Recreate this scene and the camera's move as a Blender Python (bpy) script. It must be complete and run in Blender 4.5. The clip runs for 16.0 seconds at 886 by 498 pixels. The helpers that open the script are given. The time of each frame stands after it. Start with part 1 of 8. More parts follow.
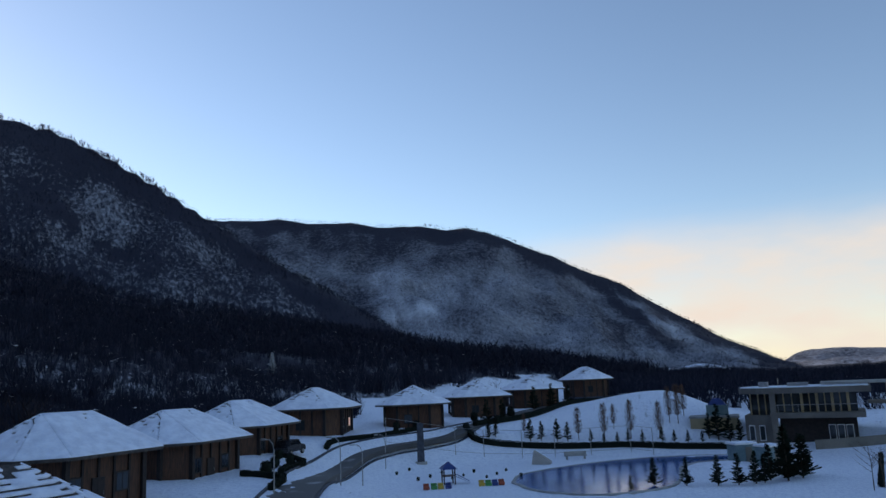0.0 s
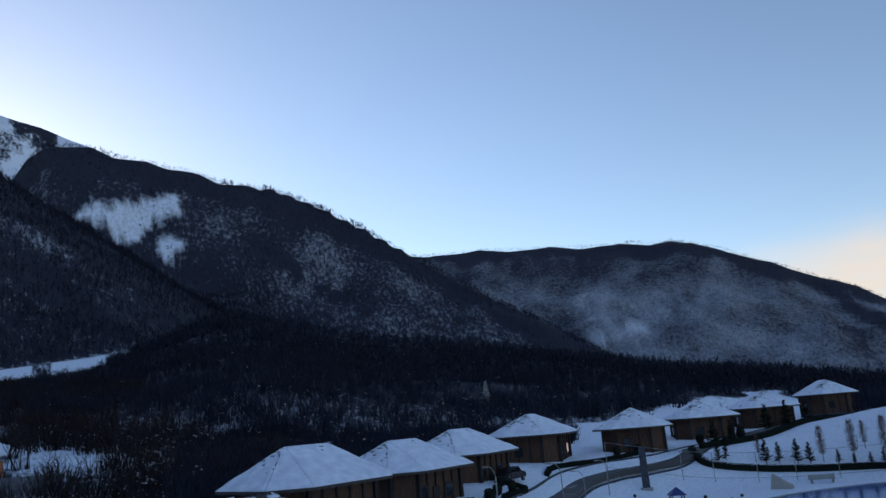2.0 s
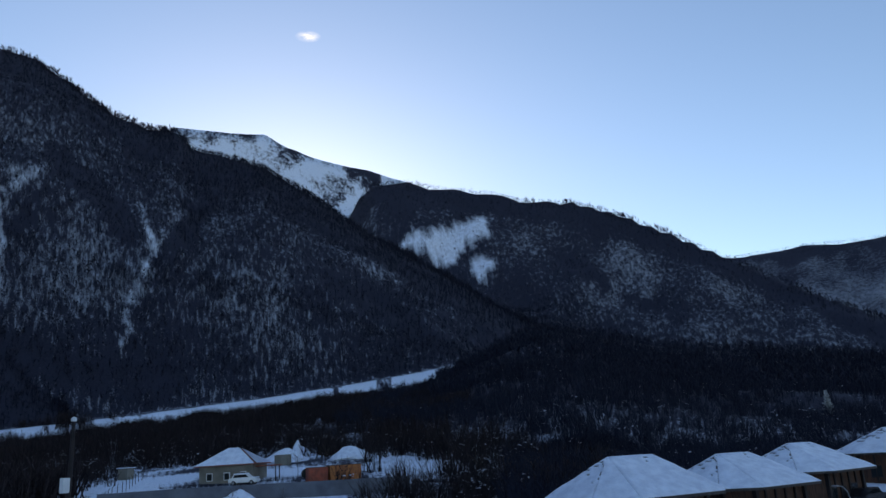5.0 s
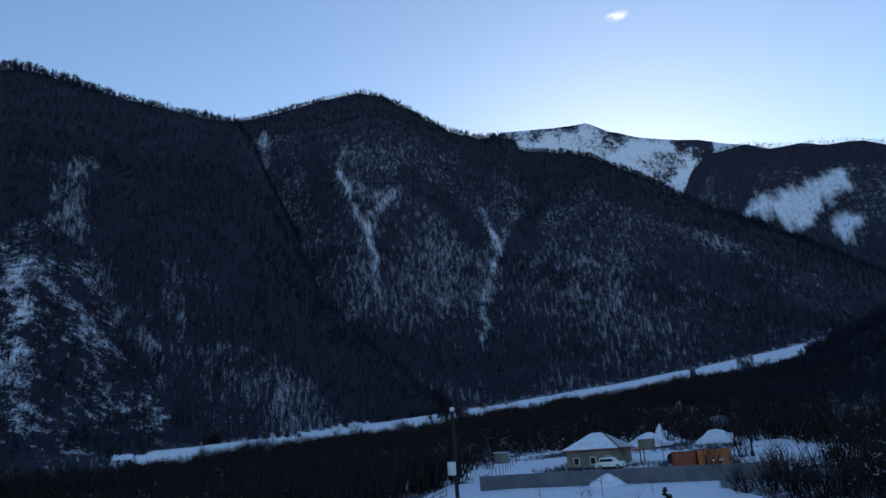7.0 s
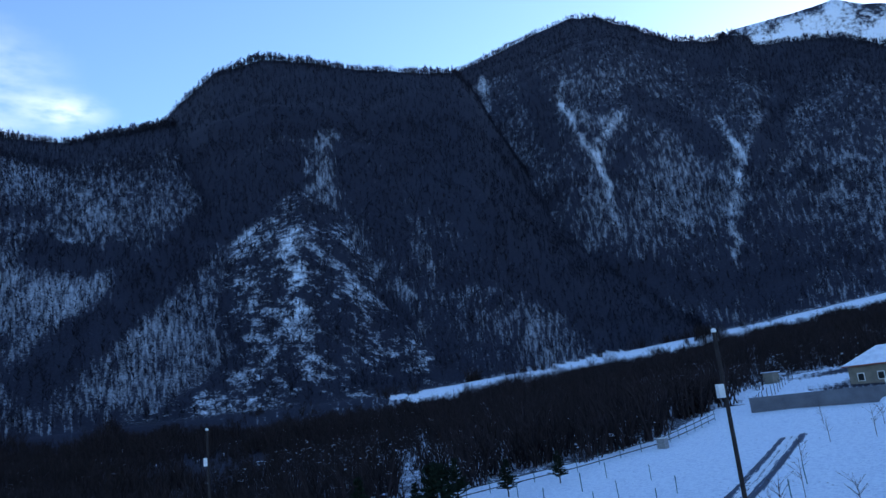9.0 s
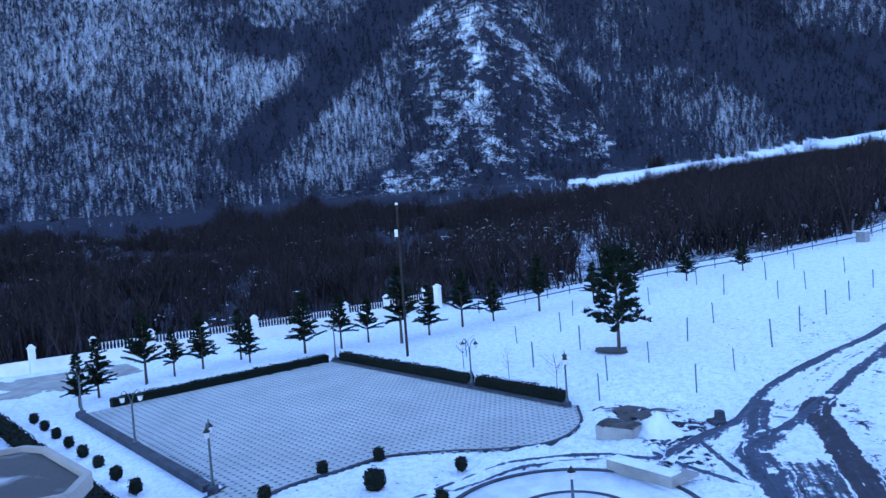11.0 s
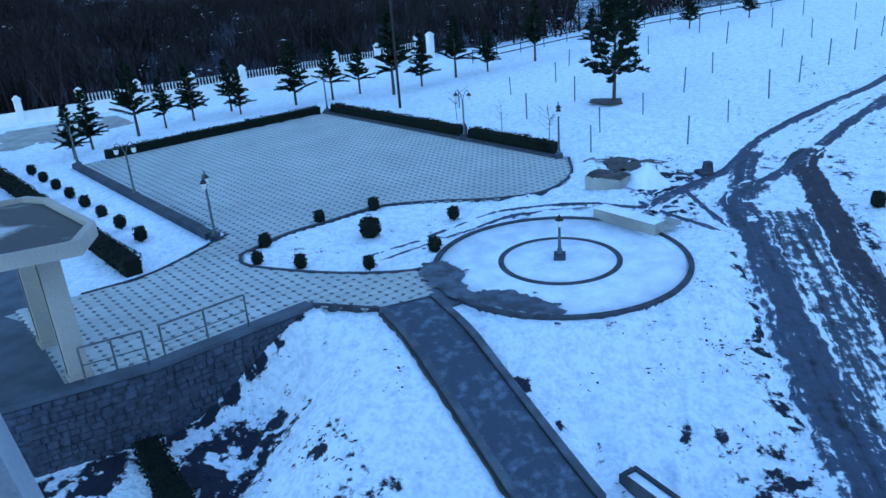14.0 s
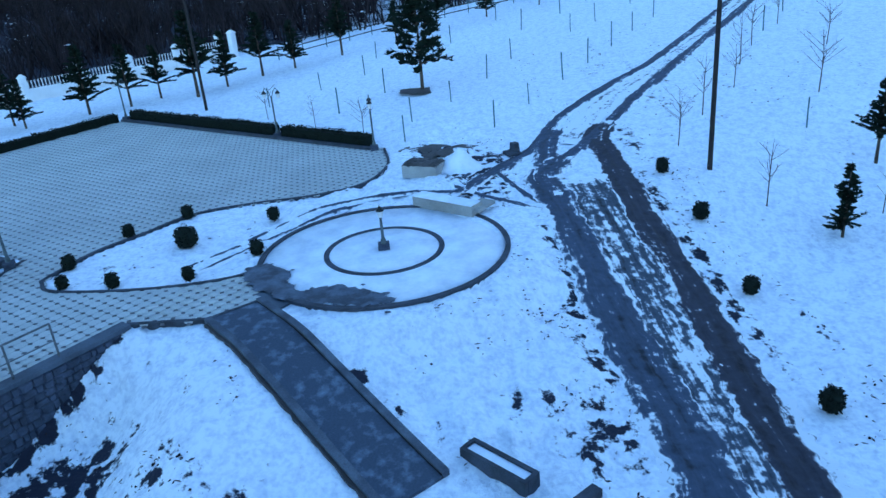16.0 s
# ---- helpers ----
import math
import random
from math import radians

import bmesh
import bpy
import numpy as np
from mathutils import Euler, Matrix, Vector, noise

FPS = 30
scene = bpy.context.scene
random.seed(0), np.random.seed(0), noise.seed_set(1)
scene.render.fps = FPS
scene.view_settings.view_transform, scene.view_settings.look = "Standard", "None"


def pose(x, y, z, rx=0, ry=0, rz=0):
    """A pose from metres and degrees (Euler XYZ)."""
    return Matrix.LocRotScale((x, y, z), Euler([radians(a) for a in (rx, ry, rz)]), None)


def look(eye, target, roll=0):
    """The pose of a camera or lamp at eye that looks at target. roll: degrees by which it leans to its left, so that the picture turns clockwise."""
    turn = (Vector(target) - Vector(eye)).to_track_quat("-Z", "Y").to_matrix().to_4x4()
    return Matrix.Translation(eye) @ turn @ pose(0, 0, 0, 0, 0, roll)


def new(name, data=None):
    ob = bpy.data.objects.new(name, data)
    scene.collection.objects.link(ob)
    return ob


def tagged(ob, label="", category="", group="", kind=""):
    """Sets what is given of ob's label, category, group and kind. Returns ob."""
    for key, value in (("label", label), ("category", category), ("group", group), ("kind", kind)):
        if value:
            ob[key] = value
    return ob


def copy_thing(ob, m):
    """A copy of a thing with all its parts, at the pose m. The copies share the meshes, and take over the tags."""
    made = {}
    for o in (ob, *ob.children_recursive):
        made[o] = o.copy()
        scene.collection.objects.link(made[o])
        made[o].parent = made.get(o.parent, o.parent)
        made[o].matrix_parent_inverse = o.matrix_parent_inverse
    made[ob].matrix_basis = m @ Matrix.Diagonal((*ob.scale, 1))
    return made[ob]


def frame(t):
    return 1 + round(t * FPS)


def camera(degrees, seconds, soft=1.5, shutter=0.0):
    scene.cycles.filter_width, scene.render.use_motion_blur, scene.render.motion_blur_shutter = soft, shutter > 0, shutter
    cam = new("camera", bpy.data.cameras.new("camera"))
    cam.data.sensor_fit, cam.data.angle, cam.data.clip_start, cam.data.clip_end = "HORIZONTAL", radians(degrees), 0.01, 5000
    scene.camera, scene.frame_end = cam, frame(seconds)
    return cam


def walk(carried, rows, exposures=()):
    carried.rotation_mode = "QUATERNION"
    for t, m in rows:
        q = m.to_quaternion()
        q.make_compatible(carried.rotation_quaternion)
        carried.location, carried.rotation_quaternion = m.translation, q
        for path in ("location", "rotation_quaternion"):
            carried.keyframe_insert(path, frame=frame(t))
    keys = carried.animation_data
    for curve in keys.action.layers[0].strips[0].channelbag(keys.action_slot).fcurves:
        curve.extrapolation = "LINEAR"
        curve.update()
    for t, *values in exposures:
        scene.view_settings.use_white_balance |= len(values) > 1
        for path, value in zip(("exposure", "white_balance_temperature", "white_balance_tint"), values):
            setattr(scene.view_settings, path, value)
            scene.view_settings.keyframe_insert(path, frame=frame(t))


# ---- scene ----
cam = camera(61.4, 16.0, soft=1.5)
PATH = [
    (0.0, pose(-0.000, 0.000, 11.000, 100.05, 2.46, 0.72)),
    (0.5, pose(0.000, -0.007, 10.995, 100.98, 2.70, 4.21)),
    (1.0, pose(-0.014, -0.011, 10.977, 102.37, 3.02, 8.13)),
    (1.5, pose(-0.014, -0.009, 10.984, 102.90, 3.29, 12.20)),
    (2.0, pose(-0.052, -0.003, 10.992, 102.94, 4.57, 16.78)),
    (2.5, pose(-0.052, -0.002, 11.006, 103.17, 5.35, 22.24)),
    (3.0, pose(-0.064, -0.010, 11.009, 104.15, 5.70, 27.32)),
    (3.2, pose(-0.077, -0.016, 11.001, 104.43, 5.50, 28.82)),
    (5.3, pose(-0.225, -0.071, 10.863, 105.14, 4.19, 43.96)),
    (5.5, pose(-0.246, -0.090, 10.865, 104.38, 5.05, 47.04)),
    (6.0, pose(-0.255, -0.099, 10.862, 104.41, 3.98, 55.30)),
    (6.5, pose(-0.251, -0.071, 10.887, 105.03, 3.63, 61.70)),
    (7.0, pose(-0.251, -0.034, 10.886, 105.98, 3.58, 66.82)),
    (7.5, pose(-0.277, -0.035, 10.904, 105.88, 4.96, 69.92)),
    (8.0, pose(-0.315, -0.094, 10.920, 105.39, 6.67, 73.47)),
    (8.5, pose(-0.347, -0.165, 10.887, 104.89, 6.74, 79.39)),
    (9.0, pose(-0.389, -0.176, 10.875, 102.59, 6.25, 86.02)),
    (9.5, pose(-0.432, -0.243, 10.796, 97.83, 5.75, 90.26)),
    (10.0, pose(-0.469, -0.322, 10.772, 94.66, 4.60, 93.89)),
    (10.2, pose(-0.481, -0.335, 10.748, 93.62, 4.43, 95.44)),
    (12.3, pose(-0.553, -0.369, 10.679, 76.43, 4.20, 102.07)),
    (12.5, pose(-0.559, -0.388, 10.674, 75.00, 4.31, 102.14)),
    (13.0, pose(-0.585, -0.358, 10.643, 70.48, 3.64, 101.56)),
    (13.5, pose(-0.630, -0.345, 10.658, 68.52, 3.70, 99.57)),
    (14.0, pose(-0.677, -0.355, 10.685, 68.38, 4.06, 98.96)),
    (14.5, pose(-0.544, -0.318, 10.697, 68.04, 3.76, 97.53)),
    (15.0, pose(-0.505, -0.279, 10.705, 67.71, 4.40, 95.28)),
    (15.5, pose(-0.506, -0.208, 10.701, 67.18, 4.83, 91.20)),
    (16.0, pose(-0.513, -0.155, 10.699, 66.82, 4.72, 84.58)),
]
EXPOSURES = [
    (0.0, 0.42, 7050, 15),
    (3.0, 0.4, 7150, 15),
    (7.0, 0.42, 6600, 10),
    (8.5, 0.64, 6100, 8),
    (9.0, 1.02, 5750, 12),
    (9.5, 1.68, 5550, 14),
    (10.2, 2.24, 5800, 21),
    (12.5, 2.18, 5900, 9),
    (13.0, 2.0, 5780, 4),
    (14.0, 1.95, 5800, 0),
    (15.0, 1.96, 5850, 1),
    (16.0, 1.88, 5780, -2),
]
walk(cam, PATH, EXPOSURES)

# ---- world and sun: a low winter sun that stands behind the ridge ----
SUN_AZ, SUN_EL = 52.0, 14.0          # azimuth counted from +y towards -x
world = bpy.data.worlds.new("winter_sky")
scene.world = world
world.use_nodes = True
wn, wl = world.node_tree.nodes, world.node_tree.links
wn.clear()
sky = wn.new("ShaderNodeTexSky")
sky.sky_type = "NISHITA"
sky.sun_disc = False
sky.sun_elevation = radians(SUN_EL)
sky.sun_rotation = radians(-SUN_AZ)
sky.altitude = 900
sky.air_density, sky.dust_density, sky.ozone_density = 1.0, 0.4, 2.4
wbg = wn.new("ShaderNodeBackground")
wbg.inputs["Strength"].default_value = 0.16
wout = wn.new("ShaderNodeOutputWorld")
wl.new(sky.outputs["Color"], wbg.inputs["Color"])
wl.new(wbg.outputs["Background"], wout.inputs["Surface"])

sun_data = bpy.data.lights.new("sun", "SUN")
sun_data.energy, sun_data.angle, sun_data.color = 2.5, radians(0.5), (1.0, 0.9, 0.78)
sun = new("sun", sun_data)
_sd = Vector((-math.sin(radians(SUN_AZ)) * math.cos(radians(SUN_EL)), math.cos(radians(SUN_AZ)) * math.cos(radians(SUN_EL)), math.sin(radians(SUN_EL))))
sun.matrix_world = look(_sd * 300, (0, 0, 0))

# ---- materials ----
def material(name, base, rough=0.8, metal=0.0, alt=None, scale=3.0, detail=4.0, bump=0.0, bump_scale=20.0, spec=0.3, stretch=(1, 1, 1), vary=0.0, bounds=(0.35, 0.65), object_space=False):
    """A noise-varied material: base and alt mixed at one scale, finer grain and relief at a second."""
    m = bpy.data.materials.new(name)
    m.use_nodes = True
    n, l = m.node_tree.nodes, m.node_tree.links
    p = n["Principled BSDF"]
    p.inputs["Roughness"].default_value, p.inputs["Metallic"].default_value = rough, metal
    p.inputs["Specular IOR Level"].default_value = spec
    alt = alt or tuple(c * 0.7 for c in base)
    if object_space:
        src = n.new("ShaderNodeTexCoord").outputs["Object"]
    else:
        src = n.new("ShaderNodeNewGeometry").outputs["Position"]
    mp = n.new("ShaderNodeMapping")
    mp.inputs["Scale"].default_value = stretch
    l.new(src, mp.inputs["Vector"])
    t = n.new("ShaderNodeTexNoise")
    t.inputs["Scale"].default_value, t.inputs["Detail"].default_value = scale, detail
    l.new(mp.outputs["Vector"], t.inputs["Vector"])
    r = n.new("ShaderNodeValToRGB")
    r.color_ramp.elements[0].position, r.color_ramp.elements[1].position = bounds
    r.color_ramp.elements[0].color, r.color_ramp.elements[1].color = (*alt, 1), (*base, 1)
    l.new(t.outputs["Fac"], r.inputs["Fac"])
    out = r.outputs["Color"]
    t2 = n.new("ShaderNodeTexNoise")
    t2.inputs["Scale"].default_value, t2.inputs["Detail"].default_value = bump_scale, 3
    l.new(mp.outputs["Vector"], t2.inputs["Vector"])
    mx = n.new("ShaderNodeMix")
    mx.data_type, mx.blend_type = "RGBA", "OVERLAY"
    mx.inputs[0].default_value = 0.35
    l.new(out, mx.inputs[6])
    l.new(t2.outputs["Fac"], mx.inputs[7])
    out = mx.outputs[2]
    if vary:
        oi = n.new("ShaderNodeObjectInfo")
        hs = n.new("ShaderNodeHueSaturation")
        mr = n.new("ShaderNodeMapRange")
        mr.inputs["To Min"].default_value, mr.inputs["To Max"].default_value = 1 - vary, 1 + vary
        l.new(oi.outputs["Random"], mr.inputs["Value"])
        l.new(mr.outputs["Result"], hs.inputs["Value"])
        l.new(out, hs.inputs["Color"])
        out = hs.outputs["Color"]
    l.new(out, p.inputs["Base Color"])
    if bump:
        b = n.new("ShaderNodeBump")
        b.inputs["Strength"].default_value, b.inputs["Distance"].default_value = bump, 0.02
        l.new(t2.outputs["Fac"], b.inputs["Height"])
        l.new(b.outputs["Normal"], p.inputs["Normal"])
    return m


def island_material(name, dark, light, rough=0.9):
    """For joined foliage and twigs: each loose piece takes its own shade."""
    m = bpy.data.materials.new(name)
    m.use_nodes = True
    n, l = m.node_tree.nodes, m.node_tree.links
    p = n["Principled BSDF"]
    p.inputs["Roughness"].default_value = rough
    p.inputs["Specular IOR Level"].default_value = 0.1
    g = n.new("ShaderNodeNewGeometry")
    r = n.new("ShaderNodeValToRGB")
    r.color_ramp.elements[0].color, r.color_ramp.elements[1].color = (*dark, 1), (*light, 1)
    l.new(g.outputs["Random Per Island"], r.inputs["Fac"])
    l.new(r.outputs["Color"], p.inputs["Base Color"])
    return m


def terrain_material():
    """Snow where the sheet's 'snow' value says so, broken up by noise; brush, leaf litter and rock elsewhere."""
    m = bpy.data.materials.new("snowy_ground")
    m.use_nodes = True
    n, l = m.node_tree.nodes, m.node_tree.links
    p = n["Principled BSDF"]
    p.inputs["Roughness"].default_value = 0.85
    p.inputs["Specular IOR Level"].default_value = 0.15
    pos = n.new("ShaderNodeNewGeometry").outputs["Position"]
    at = n.new("ShaderNodeAttribute")
    at.attribute_name = "snow"

    def tex(scale, detail, stretch=(1, 1, 1)):
        mp = n.new("ShaderNodeMapping")
        mp.inputs["Scale"].default_value = stretch
        l.new(pos, mp.inputs["Vector"])
        t = n.new("ShaderNodeTexNoise")
        t.inputs["Scale"].default_value, t.inputs["Detail"].default_value = scale, detail
        l.new(mp.outputs["Vector"], t.inputs["Vector"])
        return t.outputs["Fac"]

    def calc(op, a, b):
        c = n.new("ShaderNodeMath")
        c.operation = op
        for i, v in enumerate((a, b)):
            if isinstance(v, (int, float)):
                c.inputs[i].default_value = v
            else:
                l.new(v, c.inputs[i])
        return c.outputs[0]

    fl = n.new("ShaderNodeAttribute")
    fl.attribute_name = "flow"
    st = n.new("ShaderNodeTexNoise")
    st.inputs["Scale"].default_value, st.inputs["Detail"].default_value = 0.26, 5
    st.inputs["Roughness"].default_value = 0.66
    l.new(fl.outputs["Vector"], st.inputs["Vector"])
    streak = st.outputs["Fac"]
    fine = tex(0.9, 5)
    tiny = tex(7.0, 4)
    mid = tex(0.13, 5)
    s = calc("ADD", calc("ADD", calc("MULTIPLY", streak, 0.52), calc("MULTIPLY", mid, 0.10)), calc("ADD", calc("MULTIPLY", fine, 0.26), calc("MULTIPLY", tiny, 0.12)))
    ragged = n.new("ShaderNodeAttribute")
    ragged.attribute_name = "ragged"
    crisp = n.new("ShaderNodeAttribute")
    crisp.attribute_name = "crisp"
    s = calc("SUBTRACT", calc("ADD", at.outputs["Fac"], calc("MULTIPLY", calc("SUBTRACT", s, 0.5), ragged.outputs["Fac"])), 0.5)
    s = calc("ADD", calc("MULTIPLY", s, crisp.outputs["Fac"]), 0.5)
    cl = n.new("ShaderNodeClamp")
    l.new(s, cl.inputs["Value"])
    # brush colours carry the blue of distant haze
    brush = n.new("ShaderNodeValToRGB")
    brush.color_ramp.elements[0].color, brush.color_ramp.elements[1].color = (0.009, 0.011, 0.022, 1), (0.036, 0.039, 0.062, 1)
    l.new(fine, brush.inputs["Fac"])
    # shading of the dimples and blue skylit shade are put into the snow colours
    white = n.new("ShaderNodeValToRGB")
    white.color_ramp.elements[0].color, white.color_ramp.elements[1].color = (0.555, 0.62, 0.76, 1), (0.80, 0.86, 0.955, 1)
    white.color_ramp.elements[0].position, white.color_ramp.elements[1].position = 0.33, 0.56
    lumps = tex(2.6, 4)
    l.new(calc("ADD", calc("MULTIPLY", tiny, 0.5), calc("MULTIPLY", lumps, 0.5)), white.inputs["Fac"])
    mx = n.new("ShaderNodeMix")
    mx.data_type = "RGBA"
    l.new(cl.outputs[0], mx.inputs[0])
    l.new(brush.outputs["Color"], mx.inputs[6])
    l.new(white.outputs["Color"], mx.inputs[7])
    l.new(mx.outputs[2], p.inputs["Base Color"])
    b = n.new("ShaderNodeBump")
    b.inputs["Strength"].default_value, b.inputs["Distance"].default_value = 1.0, 0.16
    hmix = calc("ADD", calc("ADD", calc("MULTIPLY", fine, 0.4), calc("MULTIPLY", tiny, 0.35)), calc("MULTIPLY", lumps, 0.6))
    l.new(hmix, b.inputs["Height"])
    l.new(b.outputs["Normal"], p.inputs["Normal"])
    return m


M_GROUND = terrain_material()
# the blue of shade under open sky is painted into this base colour
M_SNOW = material("snow", (0.78, 0.845, 0.96), 0.7, alt=(0.63, 0.69, 0.81), scale=1.2, bump=0.6, bump_scale=6.0, spec=0.2)
# far woods: haze is put into the twig colours as a blue tint
M_HAZE_TWIG = island_material("haze_blue_twigs", (0.008, 0.010, 0.019), (0.032, 0.035, 0.057))
M_TWIG_BROWN = island_material("thicket_twigs", (0.009, 0.007, 0.009), (0.042, 0.033, 0.036))
M_BARK = material("bark", (0.09, 0.07, 0.055), 0.9, alt=(0.04, 0.03, 0.025), scale=6, bump=0.5, bump_scale=30, stretch=(1, 1, 0.2))
M_NEEDLE = island_material("conifer_needles", (0.006, 0.012, 0.009), (0.022, 0.036, 0.024))
M_HEDGE = island_material("hedge_leaves", (0.005, 0.008, 0.007), (0.016, 0.023, 0.018))
M_WOOD = material("stained_timber", (0.10, 0.045, 0.027), 0.65, alt=(0.04, 0.02, 0.014), scale=2, bump=0.4, bump_scale=14, stretch=(6, 6, 0.6))
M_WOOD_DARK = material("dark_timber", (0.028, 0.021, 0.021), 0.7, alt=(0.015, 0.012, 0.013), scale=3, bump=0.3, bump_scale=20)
M_SHINGLE = material("wet_shingle", (0.07, 0.06, 0.055), 0.7, alt=(0.035, 0.03, 0.03), scale=4, bump=0.5, bump_scale=18)
M_STONE = material("rubble_stone", (0.062, 0.076, 0.116), 0.85, alt=(0.032, 0.040, 0.062), scale=3.5, detail=7, bump=0.6, bump_scale=11, vary=0.18)
M_CONCRETE = material("concrete", (0.36, 0.36, 0.35), 0.85, alt=(0.24, 0.24, 0.24), scale=0.8, bump=0.3, bump_scale=25)
M_CONCRETE_WET = material("wet_concrete", (0.085, 0.108, 0.15), 0.65, alt=(0.048, 0.06, 0.085), scale=0.9, bump=0.25, bump_scale=18)
M_KERB = material("kerb_stone", (0.058, 0.068, 0.092), 0.8, alt=(0.032, 0.037, 0.05), scale=2.0, bump=0.3, bump_scale=22)
M_TILE = material("paver_beige", (0.46, 0.49, 0.505), 0.8, alt=(0.39, 0.415, 0.43), scale=0.35, bump=0.2, bump_scale=30, vary=0.06)
M_TILE_DARK = material("paver_dark", (0.16, 0.17, 0.19), 0.8, alt=(0.10, 0.105, 0.12), scale=1.0, bump=0.2, bump_scale=30)
M_TILE_BED = material("paver_joint", (0.42, 0.445, 0.46), 0.9, alt=(0.34, 0.36, 0.375), scale=1.0)
M_PLASTER = material("cream_plaster", (0.40, 0.37, 0.34), 0.85, alt=(0.33, 0.31, 0.29), scale=0.5, bump=0.15, bump_scale=30)
M_WHITE = material("white_paint", (0.78, 0.78, 0.78), 0.6, alt=(0.66, 0.66, 0.66), scale=0.8, bump=0.1, bump_scale=25)
M_METAL = material("galvanised_steel", (0.35, 0.36, 0.37), 0.45, metal=0.8, alt=(0.25, 0.25, 0.26), scale=4)
M_IRON = material("black_iron", (0.04, 0.04, 0.042), 0.5, metal=0.5, alt=(0.025, 0.025, 0.025), scale=5)
M_GREENPAINT = material("green_painted_steel", (0.075, 0.17, 0.19), 0.6, alt=(0.05, 0.11, 0.125), scale=4)
M_MUD = material("wet_mud", (0.052, 0.048, 0.052), 0.5, alt=(0.022, 0.020, 0.022), scale=1.2, bump=0.9, bump_scale=7, spec=0.4)


M_RUBBER = material("rubber", (0.02, 0.02, 0.02), 0.9, alt=(0.015, 0.015, 0.015))


def glass_material(name, tint, rough=0.05):
    m = bpy.data.materials.new(name)
    m.use_nodes = True
    p = m.node_tree.nodes["Principled BSDF"]
    p.inputs["Base Color"].default_value = (*tint, 1)
    p.inputs["Roughness"].default_value = rough
    p.inputs["Specular IOR Level"].default_value = 0.7
    return m


M_GLASS = glass_material("window_glass", (0.02, 0.025, 0.03))

# ---- the lie of the land ----
def smooth(a, b, x):
    t = np.clip((x - a) / (b - a), 0, 1)
    return t * t * (3 - 2 * t)


def near_ground(x, y):
    """Height of the resort's own ground: level round the square and the pond, rising towards the mountains."""
    yy = np.where(y < 50, y, 50 + 0.45 * (y - 50))
    p = np.where(x < 0, -0.055, -0.02) * x + 0.085 * yy - 2.4
    z = np.log1p(np.exp(np.clip(p * 2.5, -40, 40))) / 2.5
    pond = 1 - smooth(0.75, 1.25, np.hypot((x - 21) / 34, (y - 84) / 26))
    z = z * (1 - pond)
    # the paved square is level
    du, dv = (x + 55.5) * 0.645 + (y + 18.7) * 0.764, (x + 55.5) * 0.764 - (y + 18.7) * 0.645
    out = np.maximum(np.maximum(-du, du - 24.5), np.maximum(-dv, dv - 20))
    z = z * smooth(0.0, 5.0, out)
    # the ground falls towards the hotel, and more so below the entrance terrace
    fall = 0.85 * x + 0.52 * y
    flat = smooth(4.8, 7.0, np.hypot(x + 25.95, y + 0.8))
    z = z - flat * 1.6 * (0.7 * np.clip((fall + 20) / 8, 0, 1) + 0.3 * smooth(-20, -12, fall)) * smooth(30, 16, y)
    z = z - 2.3 * smooth(-22.5, -18.0, x) * smooth(-5.5, -10.0, y)
    # the planted snow bank behind the pond
    z = z + 3.6 * np.exp(-((x - 36) / np.where(x > 36, 7.0, 15.0)) ** 2 - ((y - 131) / 15) ** 2)
    return z - 0.02


def by_azimuth(az, table):
    """Straight-line reading of a short table of (azimuth, value)."""
    t = sorted(table)
    return np.interp(az, [a for a, _ in t], [v for _, v in t])


STRIP_R = [(140, 300), (86, 330), (62, 430), (40, 540), (30, 600)]
STRIP_EL = [(140, 0.4), (100, 0.9), (86, 1.3), (77, 2.0), (66, 3.0), (53, 4.3), (42, 5.6), (38, 6.2), (30, 7)]
